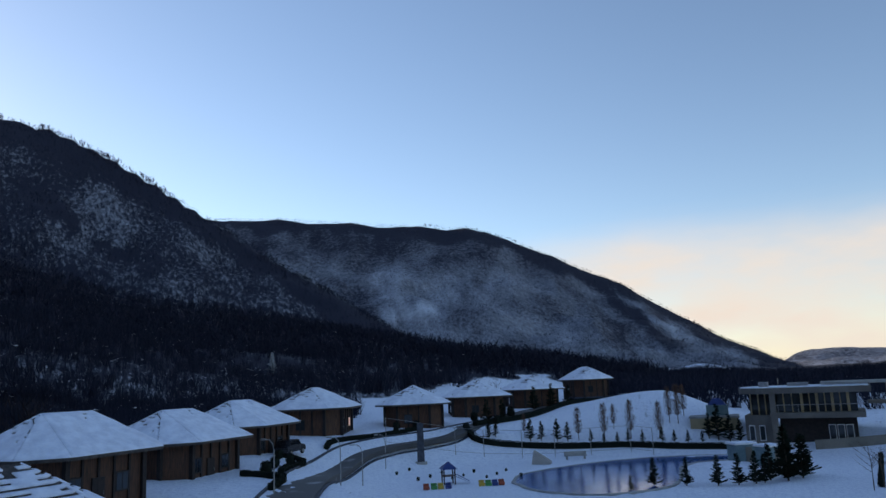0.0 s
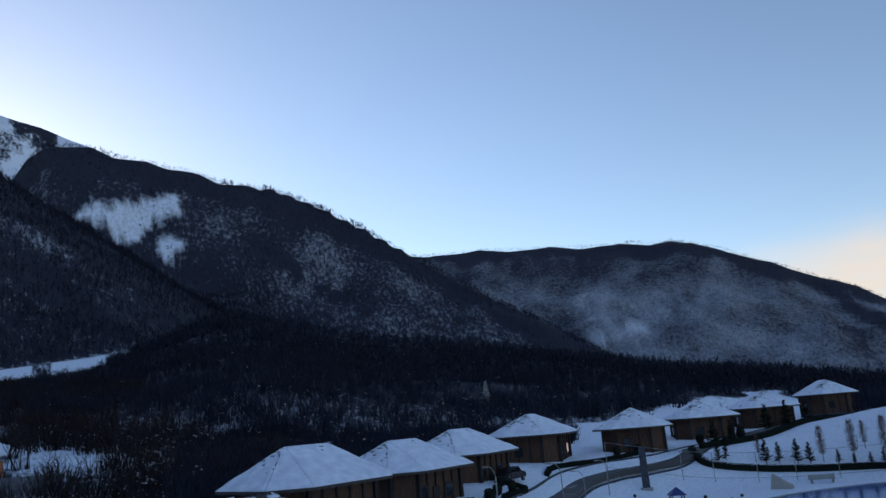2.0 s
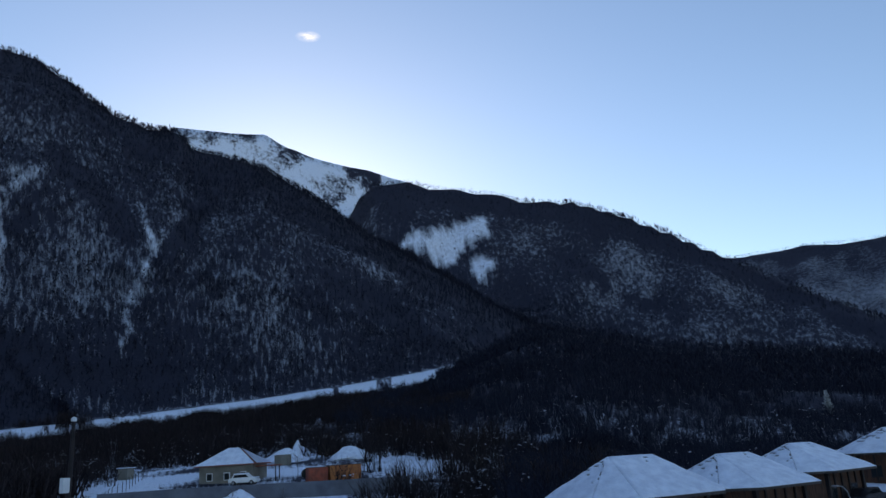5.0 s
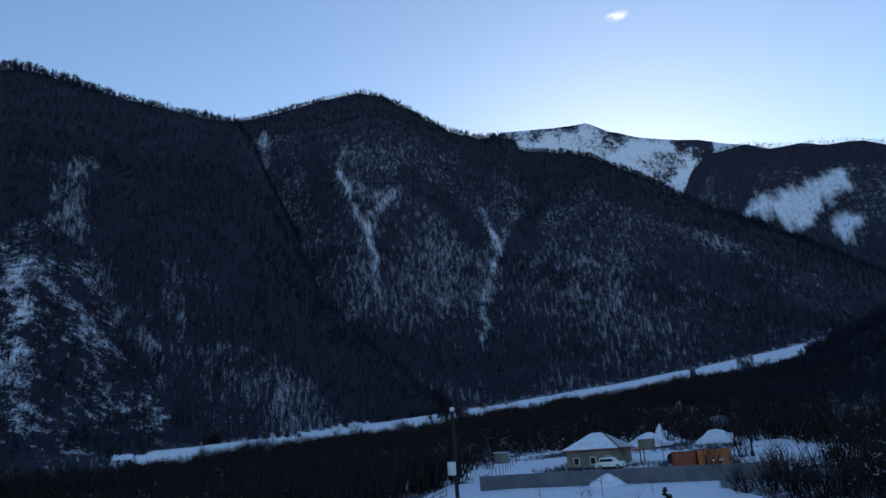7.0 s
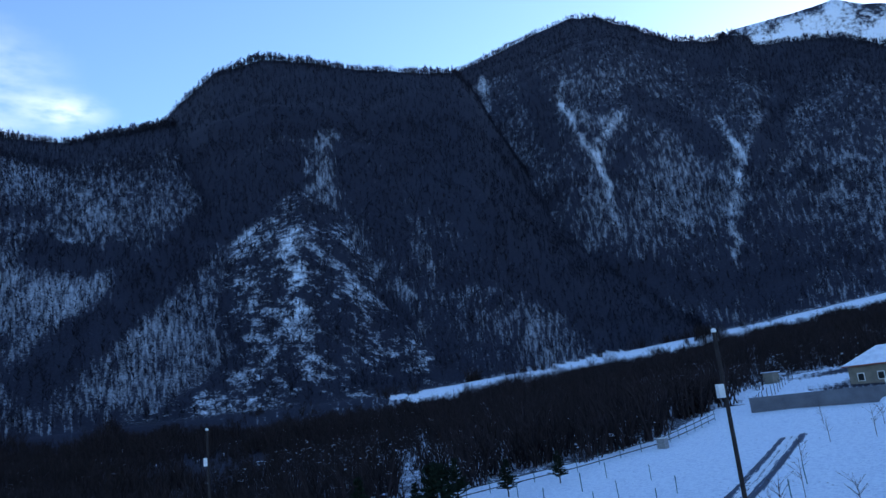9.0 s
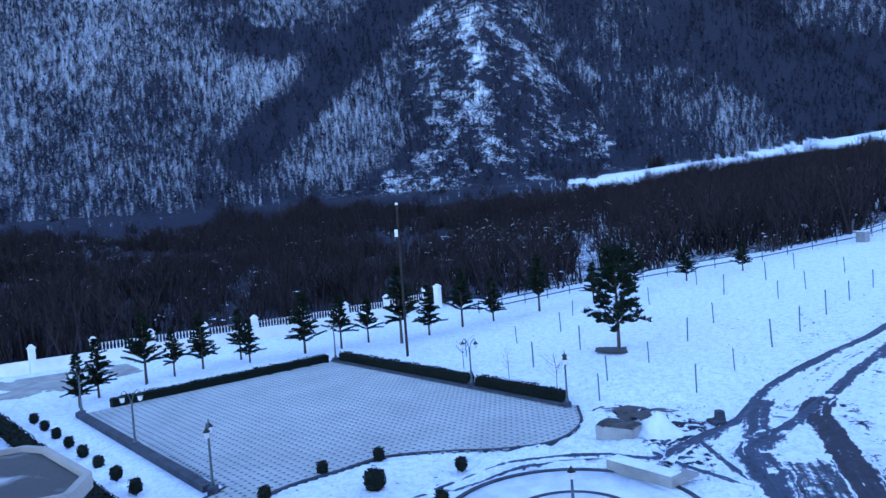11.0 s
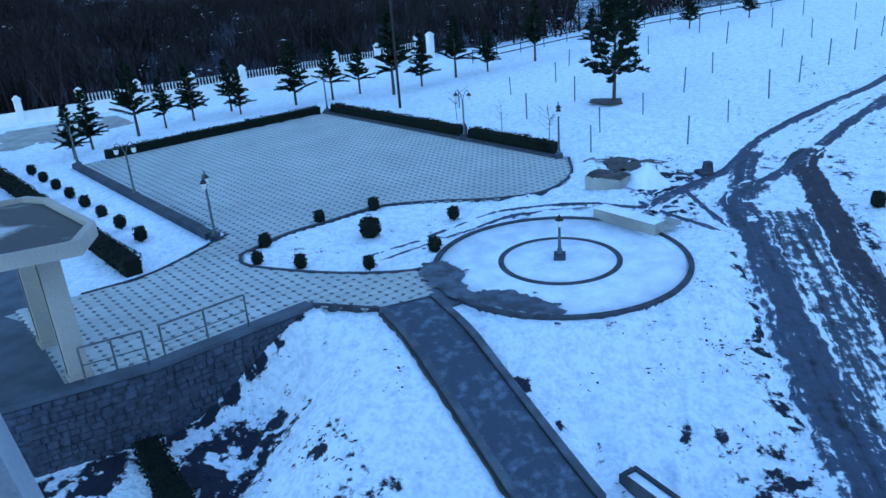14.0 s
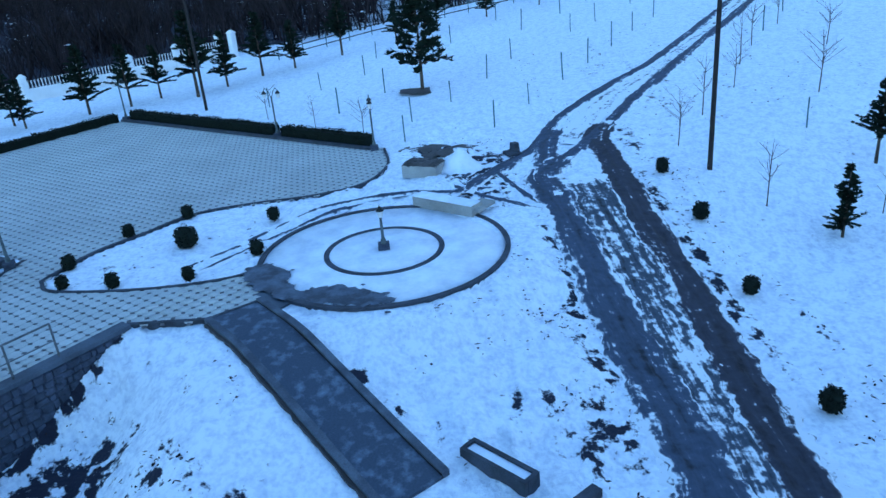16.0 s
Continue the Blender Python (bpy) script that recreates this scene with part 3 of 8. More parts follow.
def ground_sheet():
    azs = np.concatenate([np.arange(-45, 140, 0.25), np.arange(140, 315, 3.5)])
    rs = np.concatenate([[0.0, 5.0], np.arange(9, 46, 0.2), np.arange(46, 140, 1.0), np.geomspace(140, 1100, 230), np.geomspace(1115, 4900, 90)])
    A, Rr = np.meshgrid(np.radians(azs), rs, indexing="ij")
    X, Y = -np.sin(A) * Rr, np.cos(A) * Rr
    Z, W = height(X, Y)
    # lumps and footprints in the near snow, none under the paving
    du, dv = (X + 55.5) * 0.645 + (Y + 18.7) * 0.764, (X + 55.5) * 0.764 - (Y + 18.7) * 0.645
    paved = (du > -1) & (du < 25) & (dv > -1) & (dv < 19.5) | (X > -27.5) & (X < -12) & (Y < -8.5) & (Y > -26) & (X + 0.9 * Y < -29.5) | (np.hypot(X + 25.95, Y + 0.8) < 4.7)
    lump = 0.14 * fractal(X, Y, 1.1, 4, 90) - 0.12 * np.abs(fractal(X, Y, 0.6, 2, 95))
    Z = Z + np.where((Rr < 118) & ~paved, lump * smooth(118, 60, Rr) * (0.4 + 0.6 * smooth(0.0, 0.8, fractal(X, Y, 9, 2, 97))), 0)
    # pressed flat under the sloping walk and the wheel tracks
    close = (Rr < 100) & (X < -8) & (Y > -8) & (Y < 45)
    xc, yc = X[close], Y[close]
    flat = smooth(1.9, 1.1, plan_distance(xc, yc, [(-22.5, -5.75), (-14.6, -0.45)]))
    for line_, reach in ((LEFT_RUT[:8], 1.3), (LEFT_RUT[7:], 0.8), (RIGHT_RUT, 1.1), (FAR_RUT, 0.8), (CROSSING, 1.0), (MID_TRACK, 2.2)):
        flat = np.maximum(flat, smooth(reach * 1.25, reach * 0.7, plan_distance(xc, yc, line_)))
    Z[close] = Z[close] * (1 - flat) + (near_ground(xc, yc) - 0.05) * flat
    # the sheet stays below the paving
    ring_ = [(-55.5, -18.7), (-40.3, -0.5), (-37.0, -0.4), (-34.4, -1.6), (-33.4, -3.9), (-33.2, -6.5), (-32.6, -9.1), (-30.8, -10.8), (-29.1, -12.4), (-26.7, -13.5), (-25.6, -12.6), (-24.9, -9.0), (-25.1, -6.2), (-25.9, -5.2),
             (-22.9, -5.0), (-22.0, -6.5), (-22.3, -9.1), (-18.15, -12.6), (-16.1, -15.4), (-13.5, -19.5), (-18.5, -24.0), (-23.0, -18.1), (-25.0, -16.3), (-29.1, -15.1), (-41.5, -30.5)]
    within = np.zeros(X.shape, bool)
    for (x1, y1), (x2, y2) in zip(ring_, ring_[1:] + ring_[:1]):
        within ^= ((y1 > Y) != (y2 > Y)) & (X < (x2 - x1) * (Y - y1) / (y2 - y1 + 1e-12) + x1)
    Z = np.where(within, np.minimum(Z, -0.14), Z)
    azd = np.degrees(np.arctan2(-X, Y))
    n1 = fractal(X, Y, 90, 4, 40)
    snow = np.where((Rr < 118) | ((Rr < 205) & (azd < 24) & (azd > -50)), 0.86, np.where(Rr > 430, 0.16, 0.30))
    field = by_azimuth(azd, THICKET_EDGE)
    snow = np.where((Rr > field + 2) & (azd > 30) & (azd < 142) & (W == 0), np.where(azd < 48, 0.36, 0.34 - 0.24 * smooth(88, 98, azd)) + 0.12 * n1, snow)
    slopes = W > 0
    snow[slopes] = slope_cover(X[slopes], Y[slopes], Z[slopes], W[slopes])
    # the cleared, snow-covered track along the foot of the mountains
    rs_, w_ = by_azimuth(azd, STRIP_R) + 4 * fractal(azd, azd * 0, 1.6, 3, 6), 16 + 10 * fractal(azd, azd * 0, 1.5, 4, 5)
    w_ = w_ * smooth(90.5, 84, azd) * (1 - 0.35 * smooth(52, 44, azd)) + 5 * fractal(X, Y, 13, 4, 7)
    w_ = np.where(Rr > rs_, np.minimum(w_, 16), w_ * (1 + 0.7 * smooth(58, 70, azd)))
    snow = np.where((np.abs(Rr - rs_) < w_) & (azd > 45) & (azd < 90), 1.1, snow)
    snow = np.where((np.abs(Rr - rs_) < 18) & (azd > 36.5) & (azd < 44) & (value_noise(azd * 0.9, azd * 0, 8) > -0.2), 1.1, snow)
    snow = np.where(W == 0, np.maximum(snow, 0.95 * meadow(X, Y, Z)), snow)
    # snowy clearings round the small house
    c = np.hypot((X + 112) * 0.75, Y - 84) + 10 * fractal(X, Y, 22, 3, 47)
    snow = np.where((c < 26) & (W == 0), 0.66 + 0.45 * fractal(X, Y, 12, 4, 49), snow)
    # thin, trodden snow near the hotel
    clump = 0.95 * fractal(X, Y, 0.36, 3, 80) + 0.45 * fractal(X, Y, 1.6, 2, 84)
    TRODDEN = ((-17.0, -10.2, 2.0, 1.9, 1.0), (-16.0, -7.2, 1.5, 1.2, 0.85), (-18.9, -6.7, 0.5, 0.25, 0.8), (-19.7, 12.4, 1.6, 0.3, 0.8), (-18.8, -1.9, 0.4, 0.25, 1.0), (-18.4, -8.9, 1.2, 1.0, 0.8), (-14.9, -5.4, 1.4, 1.2, 0.6),
               (-24.0, 5.3, 4.5, 0.55, 0.75), (-20.0, 5.3, 3.5, 0.6, 0.8), (-16.6, 4.8, 2.6, 0.8, 0.8), (-15.4, 3.8, 1.6, 0.8, 0.7), (-17.5, 2.4, 0.9, 0.5, 0.7), (-17.3, 3.4, 1.0, 0.4, 0.7),
               (-25.8, 10.4, 6, 0.5, 0.7), (-21.5, 10.4, 5, 0.5, 0.7), (-32.0, 3.9, 3.4, 1.8, 0.8), (-35.4, 3.4, 3.2, 2.6, 1.0), (-38.5, 2.0, 2.0, 1.6, 0.85), (-36.5, 11.4, 5, 0.8, 0.6), (-46, 14.8, 15, 3.2, 0.42),
               (-18.5, -1.7, 0.9, 0.35, 0.9), (-17.6, -0.8, 0.9, 0.35, 0.9), (-16.8, 0.2, 0.8, 0.3, 0.8), (-28, -5.6, 2.6, 1.0, 0.5), (-20.5, 0.5, 4, 4, 0.22), (-40, 24, 12, 8, 0.2), (-28, -10.5, 3.4, 2.5, 0.34), (-22.0, -9.4, 0.8, 0.4, 1.0), (-21.2, -9.8, 0.7, 0.45, 1.3), (-20.4, -10.4, 0.7, 0.4, 1.3), (-19.6, -11.0, 0.7, 0.4, 1.3), (-18.8, -11.6, 0.7, 0.4, 1.3), (-18.0, -12.2, 0.8, 0.4, 1.2), (-16.0, -13.6, 1.6, 0.9, 1.2), (-14.6, -14.6, 1.8, 1.2, 1.2), (-17.2, -12.7, 0.9, 0.5, 1.2))
    for x0, y0, a, b, v in TRODDEN:
        q = np.hypot((X - x0) / a, (Y - y0) / b)
        m_ = smooth(1.5, 0.35, q + 0.25 * clump)
        snow = np.where(Rr < 62, np.minimum(snow, 0.98 - v * np.clip(0.52 + 0.85 * clump, 0, 1.05) * m_), snow)
    snow = np.clip(snow, 0, 1.15)
    n, m = A.shape
    idx = np.arange(n * m).reshape(n, m)
    q = np.stack([idx[:, :-1], np.roll(idx, -1, 0)[:, :-1], np.roll(idx, -1, 0)[:, 1:], idx[:, 1:]], -1).reshape(-1, 4)
    tris = np.concatenate([q[:, [0, 2, 1]], q[:, [0, 3, 2]]])
    ob = triangles_object("ground", np.stack([X, Y, Z], -1).reshape(-1, 3), tris, M_GROUND)
    at = ob.data.attributes.new("snow", "FLOAT", "POINT")
    at.data.foreach_set("value", snow.ravel().astype(np.float32))
    flow = ob.data.attributes.new("flow", "FLOAT_VECTOR", "POINT")
    fv = np.stack([np.where(Rr < 118, X * 14, A * 900), np.where(Rr < 118, Y * 14, Rr * 0.36), Z * 0.1], -1)
    fv[W == 8] = np.stack([X, Y, Z], -1)[W == 8] * 0.75
    flow.data.foreach_set("vector", fv.ravel().astype(np.float32))
    # the plateau's haze is imitated by low contrast between snow and brush
    ragged = np.where(W == 2, 1.0, np.where((W == 4) | (W == 1), 1.5, np.where((W > 4) & (W < 8), 1.8, np.where(W == 8, 2.3, 2.8))))
    crisp = np.where(Rr < 118, 5.5, np.where(W == 2, 1.2, np.where(W == 3, 3.2, np.where(W == 8, 2.9, np.where(W == 0, 2.3, 1.6)))))
    for nm, val in (("ragged", ragged), ("crisp", crisp)):
        e_ = ob.data.attributes.new(nm, "FLOAT", "POINT")
        e_.data.foreach_set("value", val.ravel().astype(np.float32))
    ob.data.polygons.foreach_set("use_smooth", np.ones(len(tris), bool))
    tagged(ob, "snow-covered valley floor rising into wooded winter mountains", "ground", kind="structure")
    return ob


ground_sheet()


# ---- bare woods ----
def broom(rng, twigs, spread, width, trunk=0.02, lean=0.06):
    """One bare tree of height 1: a tapered trunk and upswept twigs, as corners and triangles."""
    v, f = [], []
    top = np.array([rng.uniform(-lean, lean), rng.uniform(-lean, lean), 1.0])

    def spike(a, b, w):
        k = len(v)
        d = b - a
        s = np.cross(d, [0.3, 0.5, 0.8])
        s = s / (np.linalg.norm(s) + 1e-9) * w
        u = np.cross(d, s)
        u = u / (np.linalg.norm(u) + 1e-9) * w
        v.extend([a + s, a - 0.5 * s + 0.87 * u, a - 0.5 * s - 0.87 * u, b])
        f.extend([(k, k + 1, k + 3), (k + 1, k + 2, k + 3), (k + 2, k, k + 3)])

    def blade(a, b, w):
        k = len(v)
        t = rng.uniform(0, 6.283)
        s = np.array([math.cos(t), math.sin(t), 0.0]) * w
        v.extend([a + s, a - s, b])
        f.append((k, k + 1, k + 2))
    spike(np.array([0, 0, -0.05]), top, trunk)
    for _ in range(twigs):
        h = rng.uniform(0.18, 0.85)
        a = top * h
        t, out = rng.uniform(0, 6.283), spread * rng.uniform(0.4, 1.0) * (1.15 - 0.6 * h)
        b = a + np.array([math.cos(t) * out, math.sin(t) * out, rng.uniform(0.15, 0.38)])
        blade(a, b, width * rng.uniform(0.5, 1.2))
    return np.array(v), np.array(f)


def scatter(name, places, sizes, templates, mat, rng, label, category="woods"):
    """Joins copies of the templates at the places into one mesh of woods."""
    pick = rng.integers(0, len(templates), len(places))
    turn = rng.uniform(0, 2 * np.pi, len(places))
    vs, fs, base = [], [], 0
    for k, (tv, tf) in enumerate(templates):
        m = np.where(pick == k)[0]
        if not len(m):
            continue
        c, s = np.cos(turn[m])[:, None], np.sin(turn[m])[:, None]
        x, y = tv[None, :, 0], tv[None, :, 1]
        z = sizes[m][:, None]
        w = np.stack([(x * c - y * s) * z, (x * s + y * c) * z, tv[None, :, 2] * z], -1) + places[m][:, None, :]
        vs.append(w.reshape(-1, 3))
        off = base + np.arange(len(m))[:, None, None] * len(tv)
        fs.append((tf[None] + off).reshape(-1, 3))
        base += len(m) * len(tv)
    return tagged(triangles_object(name, np.concatenate(vs), np.concatenate(fs), mat), label, category, kind="stuff")


def spread_points(rng, count, az0, az1, r0, r1):
    az = rng.uniform(az0, az1, count)
    r = np.sqrt(rng.uniform(r0 * r0, r1 * r1, count))
    x, y = -np.sin(np.radians(az)) * r, np.cos(np.radians(az)) * r
    z, w = height(x, y)
    return x, y, z, w, az, r


rng = np.random.default_rng(7)
FAR_TREES = [broom(rng, 9, 0.42, 0.045, 0.016) for _ in range(6)]


def brush(rng):
    """A many-stemmed bare bush of height 1: stems that fan out of the ground and side twigs."""
    v, f = [], []

    def blade(a, b, w):
        k, t = len(v), rng.uniform(0, 6.283)
        s = np.array([math.cos(t), math.sin(t), 0.0]) * w
        v.extend([a + s, a - s, b])
        f.append((k, k + 1, k + 2))
    for _ in range(13):
        t, out = rng.uniform(0, 6.283), rng.uniform(0.05, 0.5)
        a = np.array([rng.uniform(-0.22, 0.22), rng.uniform(-0.22, 0.22), -0.04])
        b = a + np.array([math.cos(t) * out, math.sin(t) * out, rng.uniform(0.6, 1.05)])
        blade(a, b, 0.018)
        for _ in range(3):
            q = a + (b - a) * rng.uniform(0.2, 0.8)
            t2 = t + rng.uniform(-1.5, 1.5)
            blade(q, q + np.array([math.cos(t2) * 0.2, math.sin(t2) * 0.2, rng.uniform(0.08, 0.3)]), 0.012)
    return np.array(v), np.array(f)


BRUSH = [brush(rng) for _ in range(8)]


def mountain_woods():
    groups = ((36000, -30, 140, 300, 620, 8.5), (38000, 28, 125, 600, 1150, 9.0), (24000, 0, 62, 800, 1750, 9.0), (14000, -28, 28, 1700, 3000, 9.0))
    for count, a0, a1, r0, r1, tall in groups:
        x, y, z, w, az, r = spread_points(rng, count, a0, a1, r0, r1)
        keep = w > 0
        keep[keep] = rng.uniform(size=keep.sum()) < np.clip(1.5 - 1.6 * slope_cover(x[keep], y[keep], z[keep], w[keep]), 0.0, 1.0)
        p = np.stack([x, y, z], -1)[keep]
        scatter("bare_woods", p, tall * rng.uniform(0.5, 0.95, len(p)), FAR_TREES, M_HAZE_TWIG, rng, "leafless winter woods covering the mountain slopes")


mountain_woods()


def crest_woods():
    """Trees that stand close along the skylines."""
    ps = []
    for k, count in ((1, 2200), (3, 2000), (4, 2600), (5, 2200), (6, 1500)):
        _, ridge, dist, _ = MOUNTAINS[k]
        az = rng.uniform(max(-24, min(a for a, _ in ridge)), min(126, max(a for a, _ in ridge)), count)
        d = by_azimuth(az, dist)
        r = d + d * rng.uniform(-0.022, 0.012, count)
        x, y = -np.sin(np.radians(az)) * r, np.cos(np.radians(az)) * r
        z, w = height(x, y)
        ps.append(np.stack([x, y, z], -1)[w == k + 1])
    p = np.concatenate(ps)
    full = [broom(rng, 12, 0.5, 0.06, 0.02) for _ in range(5)]
    scatter("bare_woods", p, rng.uniform(3.5, 8.0, len(p)) * (1 + 0.5 * fractal(p[:, 0], p[:, 1], 40, 2, 69)), full, M_HAZE_TWIG, rng, "leafless woods along the mountain skyline")


crest_woods()


def thicket():
    x, y, z, w, az, r = spread_points(rng, 23000, 28, 142, 66, 440)
    rs = by_azimuth(az, STRIP_R)
    keep = (w == 0) & ((r < rs - 12 - 10 * fractal(az, az * 0, 1.2, 3, 73)) | ((r < rs + 26) & (fractal(x, y, 12, 2, 76) > 0.42)))
    keep &= fractal(x, y, 19, 3, 74) > -0.62
    keep &= r > by_azimuth(az, THICKET_EDGE)
    clear = np.hypot((x + 112) * 0.75, y - 84) + 10 * fractal(x, y, 22, 3, 47)
    keep &= (clear > 22) | (rng.uniform(size=len(x)) < 0.06)
    keep &= np.hypot(x + 26.8, y - 53.6) > 11
    keep &= (np.hypot(x + 23.7, y - 39.4) > 12) & ((az > 34) | (r > 78))
    p = np.stack([x, y, z], -1)[keep]
    tall = 4.4 + 2.6 * fractal(x, y, 24, 3, 71)[keep] + rng.uniform(-1.6, 1.4, len(p))
    scatter("thicket", p, np.clip(tall, 1.6, 8), BRUSH, M_TWIG_BROWN, rng, "dense brown leafless thicket along the valley floor", "thicket")
    near = p[(np.hypot(p[:, 0], p[:, 1]) < 260)]
    x, y, z, w, az, r = spread_points(rng, 7500, -40, 48, 140, 430)
    keep = (w == 9) | ((w == 0) & ((r > 230) | ((az < -14.5) & (r > 138)) | ((az < -11) & (r > 158))))
    keep &= (meadow(x, y, z) < 0.5) | (rng.uniform(size=len(x)) < 0.05)
    q = np.stack([x, y, z], -1)[keep]
    tall = 4.8 + 1.6 * fractal(x, y, 30, 3, 72)[keep] + rng.uniform(-1.4, 1.4, len(q))
    scatter("thicket", q, np.clip(tall, 1.6, 8), BRUSH, M_HAZE_TWIG, rng, "dark leafless woods on the low spur behind the cottages", "thicket")
    # brush right behind the cottages
    x, y, z, w, az, r = spread_points(rng, 2600, 7, 36, 58, 150)
    k = (r > by_azimuth(az, [(36, 60), (31, 62), (27, 75), (20, 90), (15.7, 103), (10, 121), (7, 128)]) + 2 * fractal(x, y, 9, 2, 77))
    b_ = np.stack([x, y, z], -1)[k]
    scatter("thicket", b_, np.clip(3.0 + 1.2 * fractal(x, y, 14, 3, 78)[k] + rng.uniform(-1, 1, len(b_)), 1.0, 5), BRUSH, M_HAZE_TWIG, rng, "dark leafless brush close behind the cottages", "thicket")
    q = np.concatenate([q, b_[::2]])
    # lumps of snow caught in the twigs
    v0 = np.array([(1, 0, 0), (-0.5, 0.87, 0), (-0.5, -0.87, 0), (0, 0, 0.7), (0.1, 0, -0.45)])
    f0 = np.array([(0, 1, 3), (1, 2, 3), (2, 0, 3), (1, 0, 4), (2, 1, 4), (0, 2, 4)])
    far_left = np.degrees(np.arctan2(-near[:, 0], near[:, 1])) > 100
    both = np.concatenate([near[rng.uniform(size=len(near)) < np.where(far_left, 0.09, 0.24)], q[rng.uniform(size=len(q)) < 0.11]])
    both = np.repeat(both, 5, axis=0)
    both = both + np.stack([rng.normal(0, 0.6, len(both)), rng.normal(0, 0.6, len(both)), np.repeat(rng.uniform(0.2, 2.6, len(both) // 5), 5) + rng.normal(0, 0.25, len(both))], -1)
    scatter("snow_lumps", both, 0.06 + 0.30 * rng.uniform(0, 1, len(both)) ** 2, [(v0 * (1.2, 0.6, 0.5), f0), (v0 * (1.9, 0.45, 0.4), f0)], M_SNOW, rng, "lumps of snow caught in the leafless twigs", "snow")


thicket()



def clods():
    """Clods and dead grass that poke through the thin snow near the hotel."""
    g = np.random.default_rng(17)
    tv = np.array([(1, 0.1, 0), (0.2, 0.9, 0.05), (-0.9, 0.3, 0), (-0.3, -0.8, 0.05), (0.1, 0, 0.75), (-0.3, 0.2, 0.6), (0, 0, -0.4)])
    tf = np.array([(0, 1, 4), (1, 5, 4), (1, 2, 5), (2, 3, 5), (3, 4, 5), (3, 0, 4), (1, 0, 6), (2, 1, 6), (3, 2, 6), (0, 3, 6)])
    boxes = ((500, -20.5, -13.2, -11.2, -5.0, 0.1), (500, -25.5, -13.5, 3.2, 5.7, 0.1), (160, -21.5, -14.5, -1.5, 3.5, 0.45), (320, -31, -14, 9.9, 12.6, 0.1), (300, -40, -30, 0.5, 6.0, 0.0), (500, -60, -34, 8, 26, 0.3), (120, -32, -25.5, -12.5, -5, 0.25))
    ps = []
    for n, x0, x1, y0, y1, thr in boxes:
        x, y = g.uniform(x0, x1, n), g.uniform(y0, y1, n)
        k = fractal(x, y, 1.6, 3, 85) > thr
        k &= (np.abs((x + 22.5) * -0.557 + (y + 5.75) * 0.83) > 1.05)
        k &= np.hypot(x + 25.95, y + 0.8) > 4.8
        ps.append(np.stack([x[k], y[k], near_ground(x[k], y[k]) + 0.01], -1))
    p = np.concatenate(ps)
    scatter("clods", p, g.uniform(0.015, 0.06, len(p)), [(tv * (1.6, 0.7, 0.8), tf), (tv * (1.0, 1.0, 1.2), tf), (tv * (2.2, 0.6, 0.6), tf)], M_TWIG_BROWN, g, "dark clods and dead grass poking through thin snow", "clods")


clods()
# ---- building kit ----
def gz(x, y):
    """Height of the ground sheet at one place."""
    if math.hypot(x, y) < 119:
        return float(near_ground(float(x), float(y)))
    return float(height(np.array([float(x)]), np.array([float(y)]))[0][0])


def thing(name, label, category, at, turn=0.0, group="", kind=""):
    """The empty base of a thing that is made of parts."""
    ob = new(name)
    ob.empty_display_size = 0.2
    ob.matrix_world = pose(at[0], at[1], at[2], 0, 0, turn)
    return tagged(ob, label, category, group, kind)


def part(name, bm, mat, parent, label="", smooth_faces=False):
    """Links a bmesh as one mesh object under a thing or a part."""
    me = bpy.data.meshes.new(name)
    bm.to_mesh(me)
    bm.free()
    me.materials.append(mat)
    if smooth_faces:
        me.polygons.foreach_set("use_smooth", [True] * len(me.polygons))
    ob = new(name, me)
    if parent is not None:
        ob.parent = parent
    if label:
        ob["label"] = label
    return ob


def box_bm(size, at=(0, 0, 0), bevel=0.0, taper=1.0, turn=0.0, bm=None):
    """A box whose base centre is at 'at'; taper narrows its top."""
    own = bm is None
    b = bmesh.new()
    bmesh.ops.create_cube(b, size=1.0)
    for v in b.verts:
        k = taper if v.co.z > 0 else 1.0
        v.co = Vector((v.co.x * size[0] * k, v.co.y * size[1] * k, (v.co.z + 0.5) * size[2]))
    if bevel:
        bmesh.ops.bevel(b, geom=b.edges[:], offset=bevel, segments=2, affect="EDGES", profile=0.7)
    bmesh.ops.transform(b, matrix=Matrix.Translation(at) @ Matrix.Rotation(radians(turn), 4, "Z"), verts=b.verts)
    if own:
        return b
    join(bm, b)
    return bm


def join(bm, other):
    me = bpy.data.meshes.new("tmp")
    other.to_mesh(me)
    other.free()
    bm.from_mesh(me)
    bpy.data.meshes.remove(me)


def tube_bm(points, radii, sides=8, bm=None):
    """A round bar along the points, with a radius at each."""
    own = bm is None
    b = bm or bmesh.new()
    pts = [Vector(p) for p in points]
    rings = []
    for i, p in enumerate(pts):
        d = (pts[min(i + 1, len(pts) - 1)] - pts[max(i - 1, 0)]).normalized()
        s = d.cross(Vector((0.31, 0.17, 0.93)) if abs(d.z) < 0.9 else Vector((1, 0.1, 0))).normalized()
        u = d.cross(s)
        r = radii[i] if isinstance(radii, (list, tuple)) else radii
        rings.append([b.verts.new(p + (s * math.cos(a) + u * math.sin(a)) * r) for a in (2 * math.pi * k / sides for k in range(sides))])
    for a, c in zip(rings, rings[1:]):
        for k in range(sides):
            b.faces.new((a[k], a[(k + 1) % sides], c[(k + 1) % sides], c[k]))
    b.faces.new(rings[0][::-1])
    b.faces.new(rings[-1])
    return b


